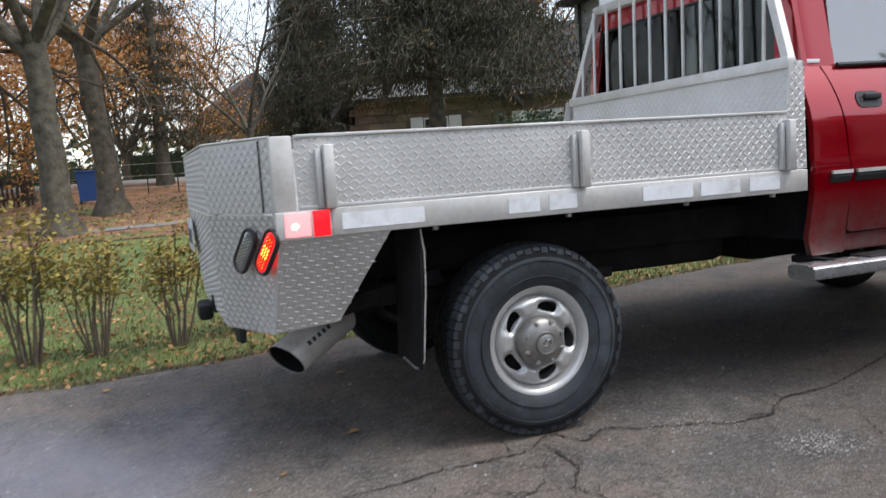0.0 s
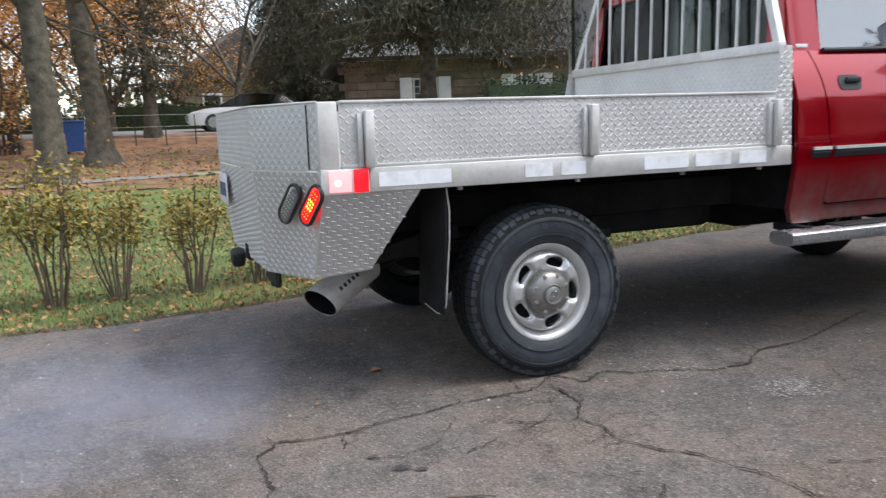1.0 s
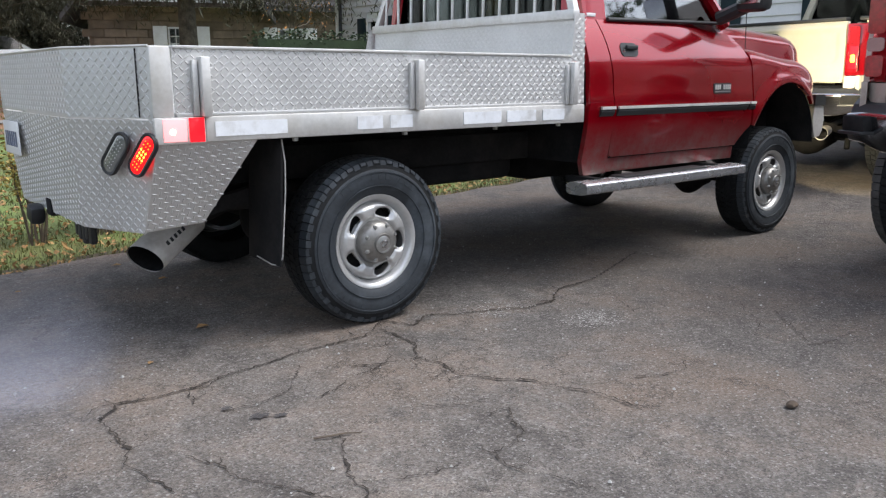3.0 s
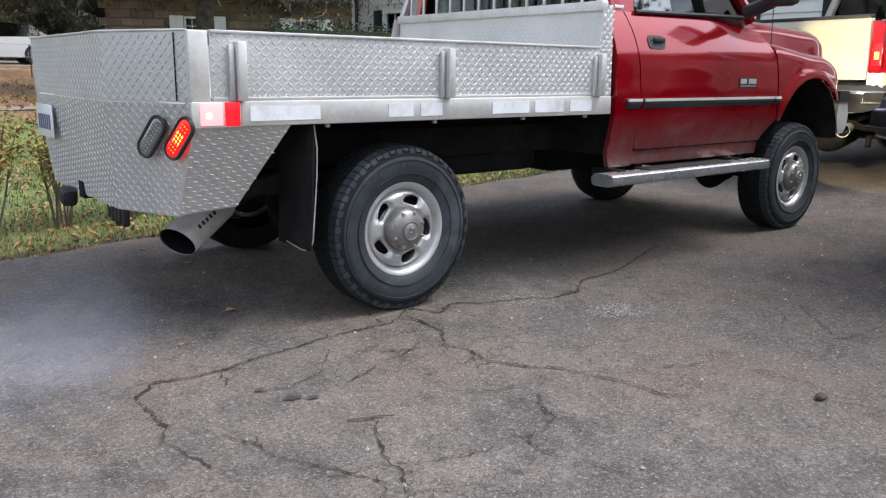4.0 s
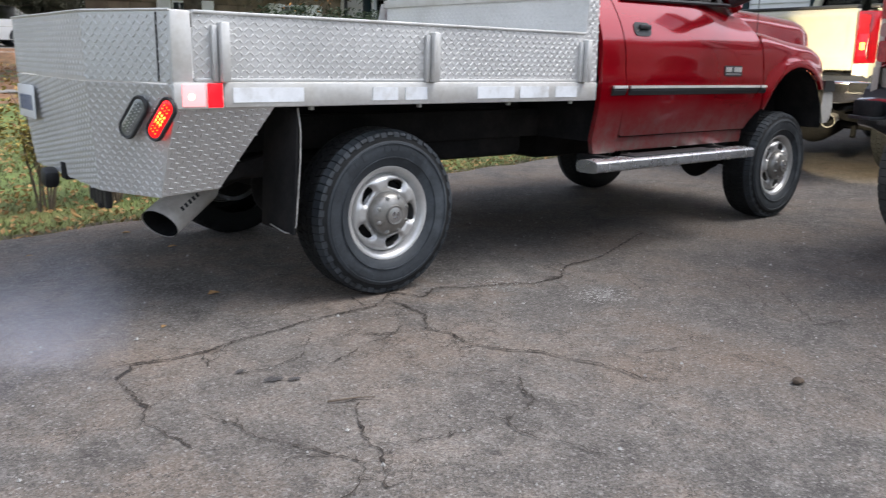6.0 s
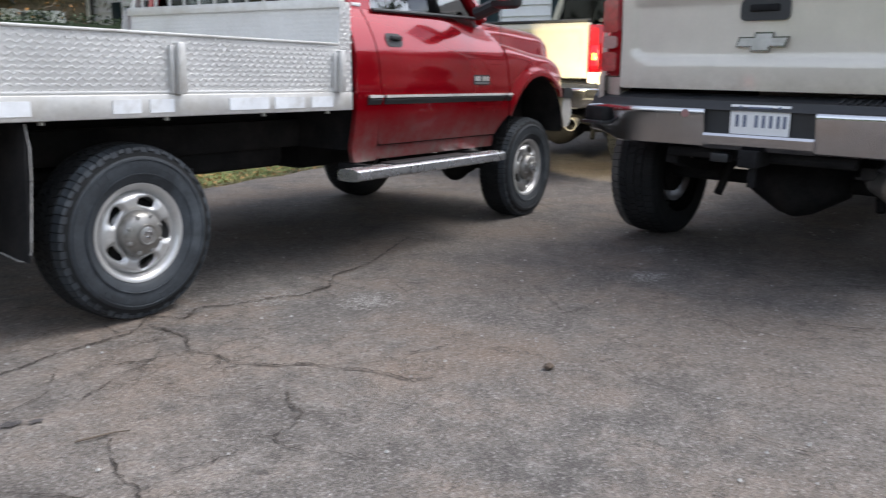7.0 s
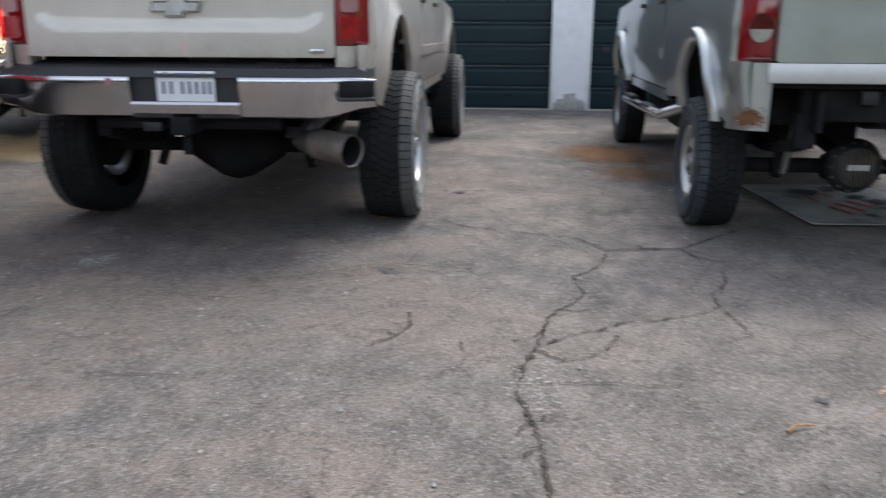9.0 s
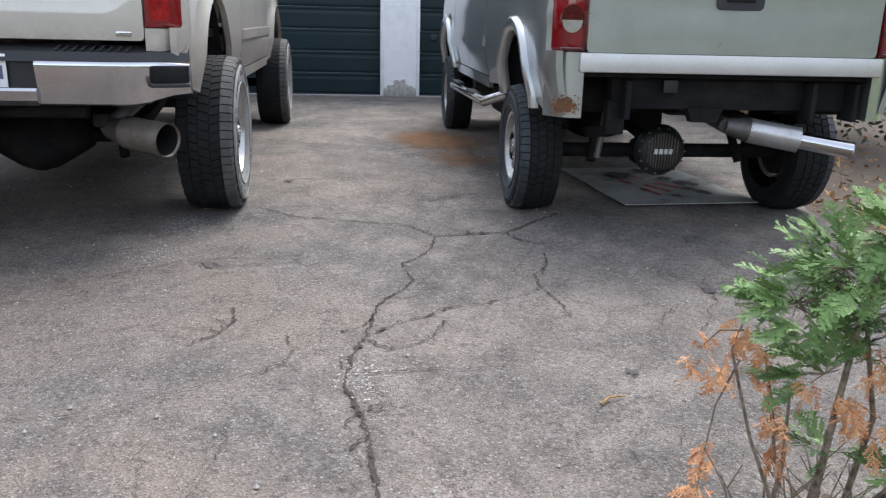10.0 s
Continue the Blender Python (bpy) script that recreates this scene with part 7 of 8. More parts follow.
part("body", loft([car_ring(*r) for r in ((-2.2, 0.4, 0.75, 0.75, 0.85, 0.6), (-2.1, 0.25, 0.9, 0.84, 1.0, 0.6), (-1.0, 0.22, 0.92, 0.88, 0.97, 0.7), (1.0, 0.22, 0.88, 0.88, 0.93, 0.7), (1.6, 0.22, 0.8, 0.86, 0.88, 0.6), (2.1, 0.28, 0.68, 0.8, 0.75, 0.55), (2.25, 0.4, 0.6, 0.7, 0.65, 0.5))]), "car_white", car)
part("cabin", loft([[(x, -a, 0.9), (x, -b, z), (x, b, z), (x, a, 0.9)] for x, a, b, z in ((-1.95, 0.78, 0.6, 0.98), (-1.3, 0.8, 0.62, 1.36), (-0.3, 0.8, 0.63, 1.42), (0.25, 0.8, 0.63, 1.38), (1.1, 0.78, 0.6, 0.95))]), "window", car, "dark car windows")
part("roof", loft([[(x, -b, z), (x, 0, z + 0.04), (x, b, z)] for x, b, z in ((-1.3, 0.64, 1.37), (-0.3, 0.65, 1.43), (0.25, 0.65, 1.39))], closed=False), "car_white", car)
for sx in (-1.35, 1.35):
    for sy in (-0.8, 0.8):
        w_ = part("wheel", lathe([(0, -0.1), (0.2, -0.1), (0.22, -0.11), (0.31, -0.1), (0.33, -0.06), (0.33, 0.06), (0.31, 0.1), (0, 0.1)], 24), "rubber", car, loc=(sx, sy, 0.33))
        part("rim", lathe([(0, -0.115 if sy < 0 else 0.115), (0.2, -0.112 if sy < 0 else 0.112), (0.21, -0.1 if sy < 0 else 0.1)], 20), "steel", w_)

# fence, bins, lamps
fence = thing("chain_link_fence", pose(0, 0, 0), "grey wire fence with thin posts along the street", "fence")
for k in range(14):
    x = -6.5 + k * 1.0
    part("post", tube(bmesh.new(), [(x, 29.5, rise(x, 29.5)), (x, 29.5, rise(x, 29.5) + 1.15)], 0.02, 6), "plastic", fence)
for z in (0.35, 0.75, 1.15):
    part("rail", tube(bmesh.new(), [(-6.5, 29.5, rise(0, 29.5) + z), (6.5, 29.5, rise(0, 29.5) + z)], 0.008, 6), "steel", fence)
pickets = thing("picket_fence", pose(-4.6, 29.0, rise(-4.6, 29.0)), "dark wooden picket fence", "fence")
for k in range(12):
    part("picket", new_box((k * 0.14, 0, 0.5), (0.07, 0.03, 1.0)), "timber", pickets)
for z in (0.25, 0.75):
    part("rail", new_box((0.77, 0.03, z), (1.7, 0.03, 0.08)), "timber", pickets)
for x, col, lab in ((-1.35, "blue_bin", "blue wheeled bin"), (-2.15, "plastic", "black wheeled bin")):
    b_ = thing("wheeled_bin", pose(x, 28.2, rise(x, 28.2)), lab + " beside the street fence", "bin", "bins")
    part("body", loft([[(-w, -w, z), (w, -w, z), (w, w, z), (-w, w, z)] for w, z in ((0.24, 0.08), (0.31, 1.0))]), col, b_)
    part("lid", new_box((0, 0, 1.03), (0.66, 0.68, 0.06), bevel=0.02), col, b_)
    for s in (-1, 1):
        part("wheel", tube(bmesh.new(), [(0.22 * s, 0.26, 0.1), (0.28 * s, 0.26, 0.1)], 0.1, 12), "plastic", b_)
for x, y, z in ((-2.0, 37.2, 2.55), (5.2, 37.5, 2.62)):
    lp = thing("lamp_post", pose(x, y, rise(x, y)), "thin dark lamp post with a warm lit globe", "lamp", "lamp posts")
    part("post", tube(bmesh.new(), [(0, 0, 0), (0, 0, z - rise(x, y) - 0.15)], 0.04, 8), "plastic", lp)
    gm = bmesh.new()
    bmesh.ops.create_uvsphere(gm, u_segments=14, v_segments=10, radius=0.17, matrix=Matrix.Translation((0, 0, z - rise(x, y))))
    part("globe", gm, "lamp_glow", lp, "lit warm lamp globe")
    part("cap", tube(bmesh.new(), [(0, 0, z - rise(x, y) + 0.16), (0, 0, z - rise(x, y) + 0.22)], 0.1, 10, 0.02), "plastic", lp)

# unseen trees that close the place behind, sized for reflections in paint and glass
rng = random.Random(77)
bm, data = bmesh.new(), ([], [])
for k in range(58):
    a = radians(140 + 195 * k / 58 + rng.uniform(-1.5, 1.5))
    r = rng.uniform(24, 32)
    x, y, h = r * math.cos(a), r * math.sin(a), rng.uniform(11, 17) if radians(240) < a < radians(292) else rng.uniform(8.0, 12.0) if a >= radians(292) else rng.uniform(3.0, 5.0)
    tube(bm, [(x, y, 0), (x + rng.uniform(-0.4, 0.4), y, h * 0.5), (x, y, h)], 0.2, 6, 0.04)
    for j in range(42):
        z = h * (0.08 + 0.92 * rng.random())
        w = 2.0 * (1 - 0.7 * z / h)
        leaf_cards(data, (x + rng.uniform(-w, w), y + rng.uniform(-w, w), z), 14, 0.45, 0.5, rng)
part("tree_belt", bm, "twig", label="unseen belt of dark trees behind the drive, added for reflections", category="trees", kind="stuff", sharp=0)
part_mesh("tree_belt_foliage", mesh_of("tree_belt_foliage", *data), "hedge", label="dark foliage of the unseen tree belt added for reflections", category="trees", kind="stuff", sharp=0)

# woods that close the horizon
rng = random.Random(90)
bm, data = bmesh.new(), ([], [])
for k in range(150):
    a = 2 * math.pi * k / 150 + rng.uniform(-0.01, 0.01)
    r = rng.uniform(70, 110)
    x, y = r * math.cos(a), r * math.sin(a)
    z = rise(x, y)
    h = rng.uniform(9, 16)
    tube(bm, [(x, y, z), (x + rng.uniform(-0.5, 0.5), y, z + h * 0.5), (x + rng.uniform(-1, 1), y, z + h)], 0.25, 5, 0.05)
    for j in range(9):
        q = Vector((x, y, z + h * rng.uniform(0.25, 0.95)))
        e = q + Vector((rng.uniform(-3, 3), rng.uniform(-3, 3), rng.uniform(1, 3.5)))
        tube(bm, [q, q.lerp(e, 0.5) + Vector((0, 0, -0.2)), e], 0.08, 3, 0.02, cap=False)
        leaf_cards(data, q.lerp(e, 0.7), 4, 0.9, 0.45, rng)
    for j in range(40):
        leaf_cards(data, (x + rng.uniform(-3.5, 3.5), y + rng.uniform(-3, 3), z + 5.0 * rng.random() ** 1.6), 4, 0.6, 0.9, rng)
part("woods", bm, "twig", label="distant bare woods around the street", category="woods", kind="stuff", sharp=0)
part_mesh("woods_foliage", mesh_of("woods_foliage", *data), "hedge", label="dark undergrowth and last leaves of distant woods", category="woods", kind="stuff", sharp=0)


# ---- driveway details ----
def crack(points, width=0.008, seed=0, branches=2):
    """A ragged open crack along points, with short side cracks; a dirty sunken strip in the asphalt."""
    rng = random.Random(seed)
    bm = bmesh.new()

    def ribbon(pts, w0, w1):
        fine = []
        for (x0, y0), (x1, y1) in zip(pts, pts[1:]):
            n = max(2, int(math.hypot(x1 - x0, y1 - y0) / 0.014))
            for k in range(n):
                u = k / n
                j = 0.009 if k else 0.004
                fine.append((x0 + (x1 - x0) * u + rng.uniform(-j, j), y0 + (y1 - y0) * u + rng.uniform(-j, j)))
        fine.append(pts[-1])
        prev = None
        for i, (x, y) in enumerate(fine):
            a, b = fine[max(0, i - 1)], fine[min(len(fine) - 1, i + 1)]
            d = Vector((b[0] - a[0], b[1] - a[1], 0)).normalized()
            s = Vector((-d.y, d.x, 0))
            w = 1.3 * (w0 + (w1 - w0) * i / len(fine)) * (rng.uniform(0.25, 1.2) + (rng.random() < 0.06) * 1.1) * (0.4 + 0.6 * min(1, abs(math.sin(i * 0.13 + seed)) * 1.5))
            z = rise(x, y) + 0.0068
            pair = [bm.verts.new(Vector((x, y, z)) + s * w / 2), bm.verts.new(Vector((x, y, z)) - s * w / 2)]
            if prev:
                bm.faces.new((prev[0], pair[0], pair[1], prev[1]))
            prev = pair

    ribbon(points, width, width * 0.7)
    for _ in range(branches):
        i = rng.randrange(len(points))
        x, y = points[i]
        a, l = rng.uniform(0, 6.28), rng.uniform(0.08, 0.22)
        ribbon([(x, y), (x + l * 0.5 * math.cos(a), y + l * 0.5 * math.sin(a)), (x + l * math.cos(a + 0.5), y + l * math.sin(a + 0.5))], width * 0.55, width * 0.2)
    part("crack", bm, "crack", driveway, sharp=0)


# in front of the flatbed's wheel
crack([(0.14, 2.45), (0.24, 2.55), (0.38, 2.52), (0.48, 2.52), (0.65, 2.57), (0.8, 2.58), (0.98, 2.62), (1.31, 2.62), (1.49, 2.76)], 0.009, 1, 6)
crack([(1.49, 2.76), (1.57, 2.61), (1.71, 2.7), (1.82, 2.62), (2.0, 2.57), (2.18, 2.48), (2.36, 2.49), (2.55, 2.63), (2.86, 2.65), (3.54, 2.91)], 0.012, 2, 5)
crack([(1.42, 2.66), (1.41, 2.4), (1.31, 2.26), (1.35, 2.15), (1.33, 2.01), (1.4, 1.89), (1.5, 1.79), (1.53, 1.66), (1.58, 1.59), (1.6, 1.48), (1.59, 1.4)], 0.009, 3, 5)
crack([(1.05, 2.35), (1.15, 2.29), (1.31, 2.26)], 0.006, 4, 1)
crack([(0.46, 2.5), (0.44, 2.41), (0.43, 2.32)], 0.007, 5, 1)
crack([(0.14, 2.45), (0.14, 2.26), (0.14, 2.16), (0.1, 2.09), (0.12, 1.99), (0.15, 1.82)], 0.007, 6, 3)
crack([(0.26, 2.02), (0.31, 1.9), (0.32, 1.8), (0.37, 1.7), (0.44, 1.57), (0.48, 1.49)], 0.006, 7, 3)
crack([(0.7, 1.85), (0.57, 1.6), (0.56, 1.49), (0.46, 1.33)], 0.006, 8, 2)
crack([(0.58, 1.55), (0.68, 1.49), (0.78, 1.46), (0.85, 1.45)], 0.005, 9, 2)
crack([(1.25, 1.66), (1.18, 1.57), (1.16, 1.5), (1.08, 1.45), (0.99, 1.45)], 0.007, 10, 2)
crack([(0.98, 1.45), (0.96, 1.33), (0.99, 1.28), (1.02, 1.22), (1.05, 1.1)], 0.005, 11, 2)
crack([(1.29, 2.79), (1.28, 2.65)], 0.007, 12, 1)
crack([(2.7, 2.6), (2.67, 2.35), (2.51, 2.09)], 0.005, 13, 1)
crack([(3.04, 1.67), (2.72, 1.35), (2.73, 1.21)], 0.006, 14, 1)
crack([(1.82, 1.57), (1.93, 1.51)], 0.008, 15, 1)
# the long crack towards the garage and its branches
crack([(0.95, -0.68), (1.27, -0.68), (1.43, -0.69), (1.57, -0.7), (1.71, -0.7), (1.89, -0.68), (1.98, -0.69), (2.15, -0.74), (2.31, -0.8), (2.49, -0.86), (2.64, -0.9)], 0.012, 16, 5)
crack([(2.64, -0.9), (2.75, -0.97), (2.83, -1.05), (2.96, -1.12), (3.2, -1.11), (3.32, -1.23), (3.46, -1.32), (3.68, -1.39)], 0.011, 17, 4)
crack([(3.68, -1.39), (3.71, -1.59), (3.7, -1.81), (3.87, -1.99), (4.09, -2.26)], 0.016, 18, 2)
crack([(3.7, -1.81), (3.56, -1.82), (3.43, -1.92), (3.48, -2.1)], 0.008, 19, 2)
crack([(3.27, -1.87), (3.09, -1.81), (2.94, -1.69), (2.77, -1.66), (2.54, -1.66), (2.4, -1.65)], 0.009, 20, 3)
crack([(2.35, -0.85), (2.43, -0.94), (2.5, -1.09), (2.58, -1.2), (2.61, -1.35), (2.67, -1.55), (2.77, -1.66)], 0.008, 21, 3)
crack([(2.31, -0.79), (2.18, -0.87), (2.21, -0.98), (2.29, -1.06), (2.43, -1.13)], 0.007, 22, 2)
crack([(2.72, -0.33), (2.57, -0.34), (2.46, -0.29), (2.36, -0.18)], 0.01, 23, 2)
crack([(4.46, -0.52), (4.23, -0.67), (4.12, -0.92), (4.04, -1.07), (3.94, -1.29), (3.68, -1.39)], 0.009, 24, 3)
crack([(3.19, 0.41), (3.24, 0.23), (3.33, 0.03), (3.43, -0.12), (3.44, -0.3), (3.39, -0.46)], 0.008, 25, 3)
crack([(5.33, -0.7), (5.4, -1.07), (5.21, -1.46)], 0.01, 26, 1)
crack([(4.58, -1.49), (4.64, -1.73), (4.79, -2.01)], 0.009, 27, 1)
crack([(2.0, -0.69), (1.99, -0.84), (1.99, -0.97), (1.96, -1.1), (1.96, -1.24)], 0.006, 28, 2)
crack([(2.38, -0.72), (2.42, -0.81), (2.54, -0.88)], 0.007, 29, 1)
crack([(3.37, -0.61), (3.22, -0.66)], 0.007, 30, 1)
crack([(2.33, 0.22), (2.3, 0.09)], 0.006, 31, 1)


rng = random.Random(64)
for k in range(54):
    # short wandering hairlines
    x, y, a = rng.uniform(0.2, 5.2), rng.uniform(-2.2, 2.4), rng.uniform(0, 6.28)
    if y < south_edge(x) + 0.3:
        continue
    pts = [(x, y)]
    for _ in range(rng.randint(3, 6)):
        a += rng.uniform(-0.6, 0.6)
        pts.append((pts[-1][0] + 0.13 * math.cos(a), pts[-1][1] + 0.13 * math.sin(a)))
    crack(pts, rng.uniform(0.0025, 0.005), 400 + k, 3)


def speckle(name, x, y, r, n, size, material, seed, label):
    """A patch of many small flakes of scuffed surface."""
    rng = random.Random(seed)
    verts, faces = [], []
    for _ in range(n):
        a, q = rng.uniform(0, 6.28), r * math.sqrt(rng.random()) * rng.uniform(0.4, 1)
        px, py = x + q * math.cos(a), y + q * math.sin(a) * 0.7
        z = rise(px, py) + 0.006 + rng.uniform(0, 0.0015)
        s = size * rng.uniform(0.4, 1.3)
        k, m = len(verts), rng.randint(4, 6)
        for j in range(m):
            b = 2 * math.pi * j / m + rng.uniform(-0.3, 0.3)
            verts.append((px + s * rng.uniform(0.5, 1) * math.cos(b), py + s * rng.uniform(0.5, 1) * math.sin(b), z))
        faces.append(tuple(range(k, k + m)))
    part_mesh(name, mesh_of(name, verts, faces), material, driveway, label, kind="stuff", sharp=0)


for k, (x, y, r, n) in enumerate(((2.27, 2.16, 0.22, 60), (2.03, 2.57, 0.25, 40), (3.54, 1.24, 0.17, 60), (4.2, 1.46, 0.16, 40), (4.11, -0.08, 0.3, 110), (3.54, 0.06, 0.3, 40), (1.98, -0.75, 0.25, 22))):
    speckle("scuffed_patch", x, y, r, n * 6, 0.005, "pale", 100 + k, "pale scuffed patch of asphalt")
for k, (x, y, r) in enumerate(((0.56, 2.14, 0.035), (0.5, 2.27, 0.022), (0.62, 2.1, 0.025), (3.34, -0.22, 0.06), (2.59, -2.39, 0.05), (1.83, -1.63, 0.03), (5.3, -0.7, 0.05))):
    speckle("oil_spot", x, y, r * 1.2, 70, r * 0.2, "oil", 130 + k, "dark oil spot")
# loose stones, chips and leaf scraps
rng = random.Random(7)
verts, faces = [], []
for _ in range(1500):
    x, y = rng.uniform(-0.8, 6.5), rng.uniform(-3.5, 4.6)
    if y < south_edge(x) + 0.1:
        continue
    z, s = rise(x, y) + 0.004, rng.uniform(0.002, 0.0045) + 0.006 * rng.random() ** 6
    k = len(verts)
    verts += [(x + s, y, z), (x, y + s, z), (x - s, y, z), (x, y - s, z), (x, y, z + s * 1.1)]
    faces += [(k, k + 1, k + 4), (k + 1, k + 2, k + 4), (k + 2, k + 3, k + 4), (k + 3, k, k + 4)]
part_mesh("gravel_chips", mesh_of("gravel_chips", verts, faces), "pale", label="loose pale stone chips on the asphalt", category="gravel", kind="stuff", sharp=0)


def leaf(x, y, size, turn, seed, label="curled brown fallen leaf on the asphalt"):
    rng = random.Random(seed)
    bm = bmesh.new()
    out = []
    for k in range(14):
        a = 2 * math.pi * k / 14
        r = size * (0.55 + 0.45 * abs(math.sin(2.5 * a)))
        out.append(bm.verts.new((r * math.cos(a), r * 0.7 * math.sin(a), 0.25 * size * math.sin(a) ** 2 + rng.uniform(0, 0.1) * size)))
    c = bm.verts.new((0, 0, 0.002))
    for k in range(14):
        bm.faces.new((c, out[k], out[(k + 1) % 14]))
    part("leaf", bm, "fallen", None, label, loc=(x, y, rise(x, y) + 0.006), rot=(0, 0, turn), category="leaf")


for k, (x, y, s) in enumerate(((0.81, 3.2, 0.035), (0.46, 2.88, 0.018), (4.45, -0.18, 0.035), (1.7, 3.4, 0.02), (1.0, 4.2, 0.03), (5.2, -4.6, 0.04), (-0.2, 4.6, 0.035), (0.9, 4.7, 0.03), (0.3, 4.4, 0.02))):
    leaf(x, y, s, 47 * k, 300 + k)
stick = part("stick", tube(bmesh.new(), [(0.61, 1.87, 0.008), (0.66, 1.845, 0.012), (0.71, 1.84, 0.008), (0.75, 1.81, 0.009)], 0.004, 6, 0.002), "twig", label="thin dry stick on the asphalt", category="stick")
part("stick", tube(bmesh.new(), [(1.62, -1.42, 0.008), (1.65, -1.46, 0.014), (1.66, -1.52, 0.008)], 0.005, 6, 0.003), "fallen", label="pale curled twig on the asphalt", category="stick")
for x, y in ((2.01, 1.05),):
    bm = bmesh.new()
    bmesh.ops.create_icosphere(bm, subdivisions=2, radius=0.02, matrix=Matrix.Diagonal((1.2, 0.9, 0.6, 1)))
    for v in bm.verts:
        v.co += v.co.normalized() * 0.006 * noise.noise(v.co * 90 + Vector((x, y, 0)))
    part("clod", bm, "soil", None, "small lump of dirt on the asphalt", loc=(x, y, rise(x, y) + 0.012), category="clod")
# rusty sand by the grey truck
speckle("rusty_sand", 7.2, -2.25, 0.8, 6000, 0.013, "orange_stain", 160, "rust-coloured sand spilt on the asphalt")
speckle("rusty_sand", 6.1, -2.2, 0.55, 2000, 0.010, "orange_stain", 161, "rust-coloured sand spilt on the asphalt")
# flattened board under the grey truck's axle
board = part("board", panel([(0, 0), (1.3, 0), (1.3, 0.95), (0, 0.95)], lambda u, v: (u, v, 0.012 + 0.006 * math.sin(5 * u) * math.sin(4 * v)), (0, 0, -0.006), 0.1), "cardboard", None, "stained flattened cardboard lying under the axle", loc=(4.14, -3.72, rise(4.6, -3.2) + 0.006), rot=(0, -1.1, -3), category="cardboard")
for k, (u, v, w, h) in enumerate(((0.35, 0.62, 0.3, 0.05), (0.45, 0.52, 0.36, 0.05), (0.55, 0.4, 0.3, 0.06), (0.7, 0.66, 0.2, 0.04), (0.85, 0.5, 0.2, 0.04))):
    part("print_bar", new_box((u, v, 0.0215), (w * 0.7, h * 0.6, 0.003), rz=12 + 7 * (k % 3)), "board_red", board)


for k, (u, v, r) in enumerate(((0.3, 0.25, 0.1), (0.42, 0.3, 0.08), (0.62, 0.22, 0.12), (0.2, 0.5, 0.07), (0.95, 0.6, 0.15), (0.8, 0.3, 0.09), (1.1, 0.35, 0.12))):
    rng = random.Random(700 + k)
    bm = bmesh.new()
    bm.faces.new([bm.verts.new((u + r * q * math.cos(a), v + r * q * 0.8 * math.sin(a), 0.0205 + 0.0004 * k)) for a, q in ((2 * math.pi * j / 24, rng.uniform(0.45, 1.0)) for j in range(24))])
    part("oil_stain", bm, "oil", board, sharp=0)


# exhaust haze drifting low over the asphalt behind the flatbed
bm = bmesh.new()
for j in range(5):
    y0, shift = 3.15 - 0.2 * j, -0.1 * j
    grid = [[bm.verts.new((x + shift, y0 + 0.07 * math.sin(3 * x + 2 * j) + 0.1 * z, z)) for z in span(0.012, 0.46, 6)] for x in span(-1.8, 0.55, 24)]
    for a, b in zip(grid, grid[1:]):
        for k in range(6):
            bm.faces.new((a[k], b[k], b[k + 1], a[k + 1]))
part("exhaust_haze", bm, "haze", None, "thin blue exhaust haze drifting over the asphalt", kind="stuff", category="haze")


# grass and leaves on the lawn
def scatter_grass(n, x0, x1, y0, y1, seed):
    rng = random.Random(seed)
    verts, faces = [], []
    for _ in range(n):
        x = rng.uniform(x0, x1)
        y = north_edge(x) + 0.02 + (y1 - y0) * rng.random() ** 1.8
        z = rise(x, y) - 0.02
        h, a = rng.uniform(0.02, 0.05), rng.uniform(0, 6.28)
        w = 0.004 + 0.0006 * (y - 5)
        dx, dy = math.cos(a), math.sin(a)
        k = len(verts)
        l = rng.uniform(-0.04, 0.04)
        verts += [(x - dx * w, y - dy * w, z), (x + dx * w, y + dy * w, z), (x + dy * l, y - dx * l, z + h)]
        faces.append((k, k + 1, k + 2))
    return mesh_of("grass", verts, faces)


part_mesh("grass", scatter_grass(60000, -5, 8.5, 0, 6.5, 21), "blade", label="short autumn grass beside the drive", category="grass", kind="stuff", sharp=0)
rng = random.Random(33)
data = ([], [])
for _ in range(13000):
    if rng.random() < 0.55:
        x = rng.uniform(-5, 8)
        y = north_edge(x) + rng.random() ** 1.3 * 5
        s = 0.05
    else:
        x, y, s = rng.uniform(-10, 9), rng.gauss(22, 5), 0.11
        if y < 11:
            continue
    leaf_cards(data, (x, y, rise(x, y) + 0.0), 1, 0.012, s, rng)
for _ in range(1500):
    x = rng.uniform(2.5, 11)
    y = south_edge(x) - 0.02 - abs(rng.gauss(0, 0.8))
    leaf_cards(data, (x, y, rise(x, y) - 0.005), 1, 0.012, 0.06, rng)
part_mesh("fallen_leaves", mesh_of("fallen_leaves", *data), "fallen", label="scattered brown and orange fallen leaves", category="leaves", kind="stuff", sharp=0)
# thin soil verge along the drive's edges
for sgn, edge in ((1, north_edge), (-1, south_edge)):
    bm = bmesh.new()
    prev = None
    for x in span(-8, 11.5, 160):
        y = edge(x)
        if y > 12.5 or y < -7.9:
            continue
        w = 0.16 + 0.06 * noise.noise((x * 2.1, 3, 0)) if sgn > 0 else 5.0
        pair = [bm.verts.new((x, y - sgn * 0.01, rise(x, y) - 0.006)), bm.verts.new((x, y + sgn * w, rise(x, y + sgn * w) - 0.012))]
        if prev:
            bm.faces.new((prev[0], pair[0], pair[1], prev[1]))
        prev = pair
    part("verge", bm, "soil", None, "bare soil verge along the drive", kind="structure", category="verge")


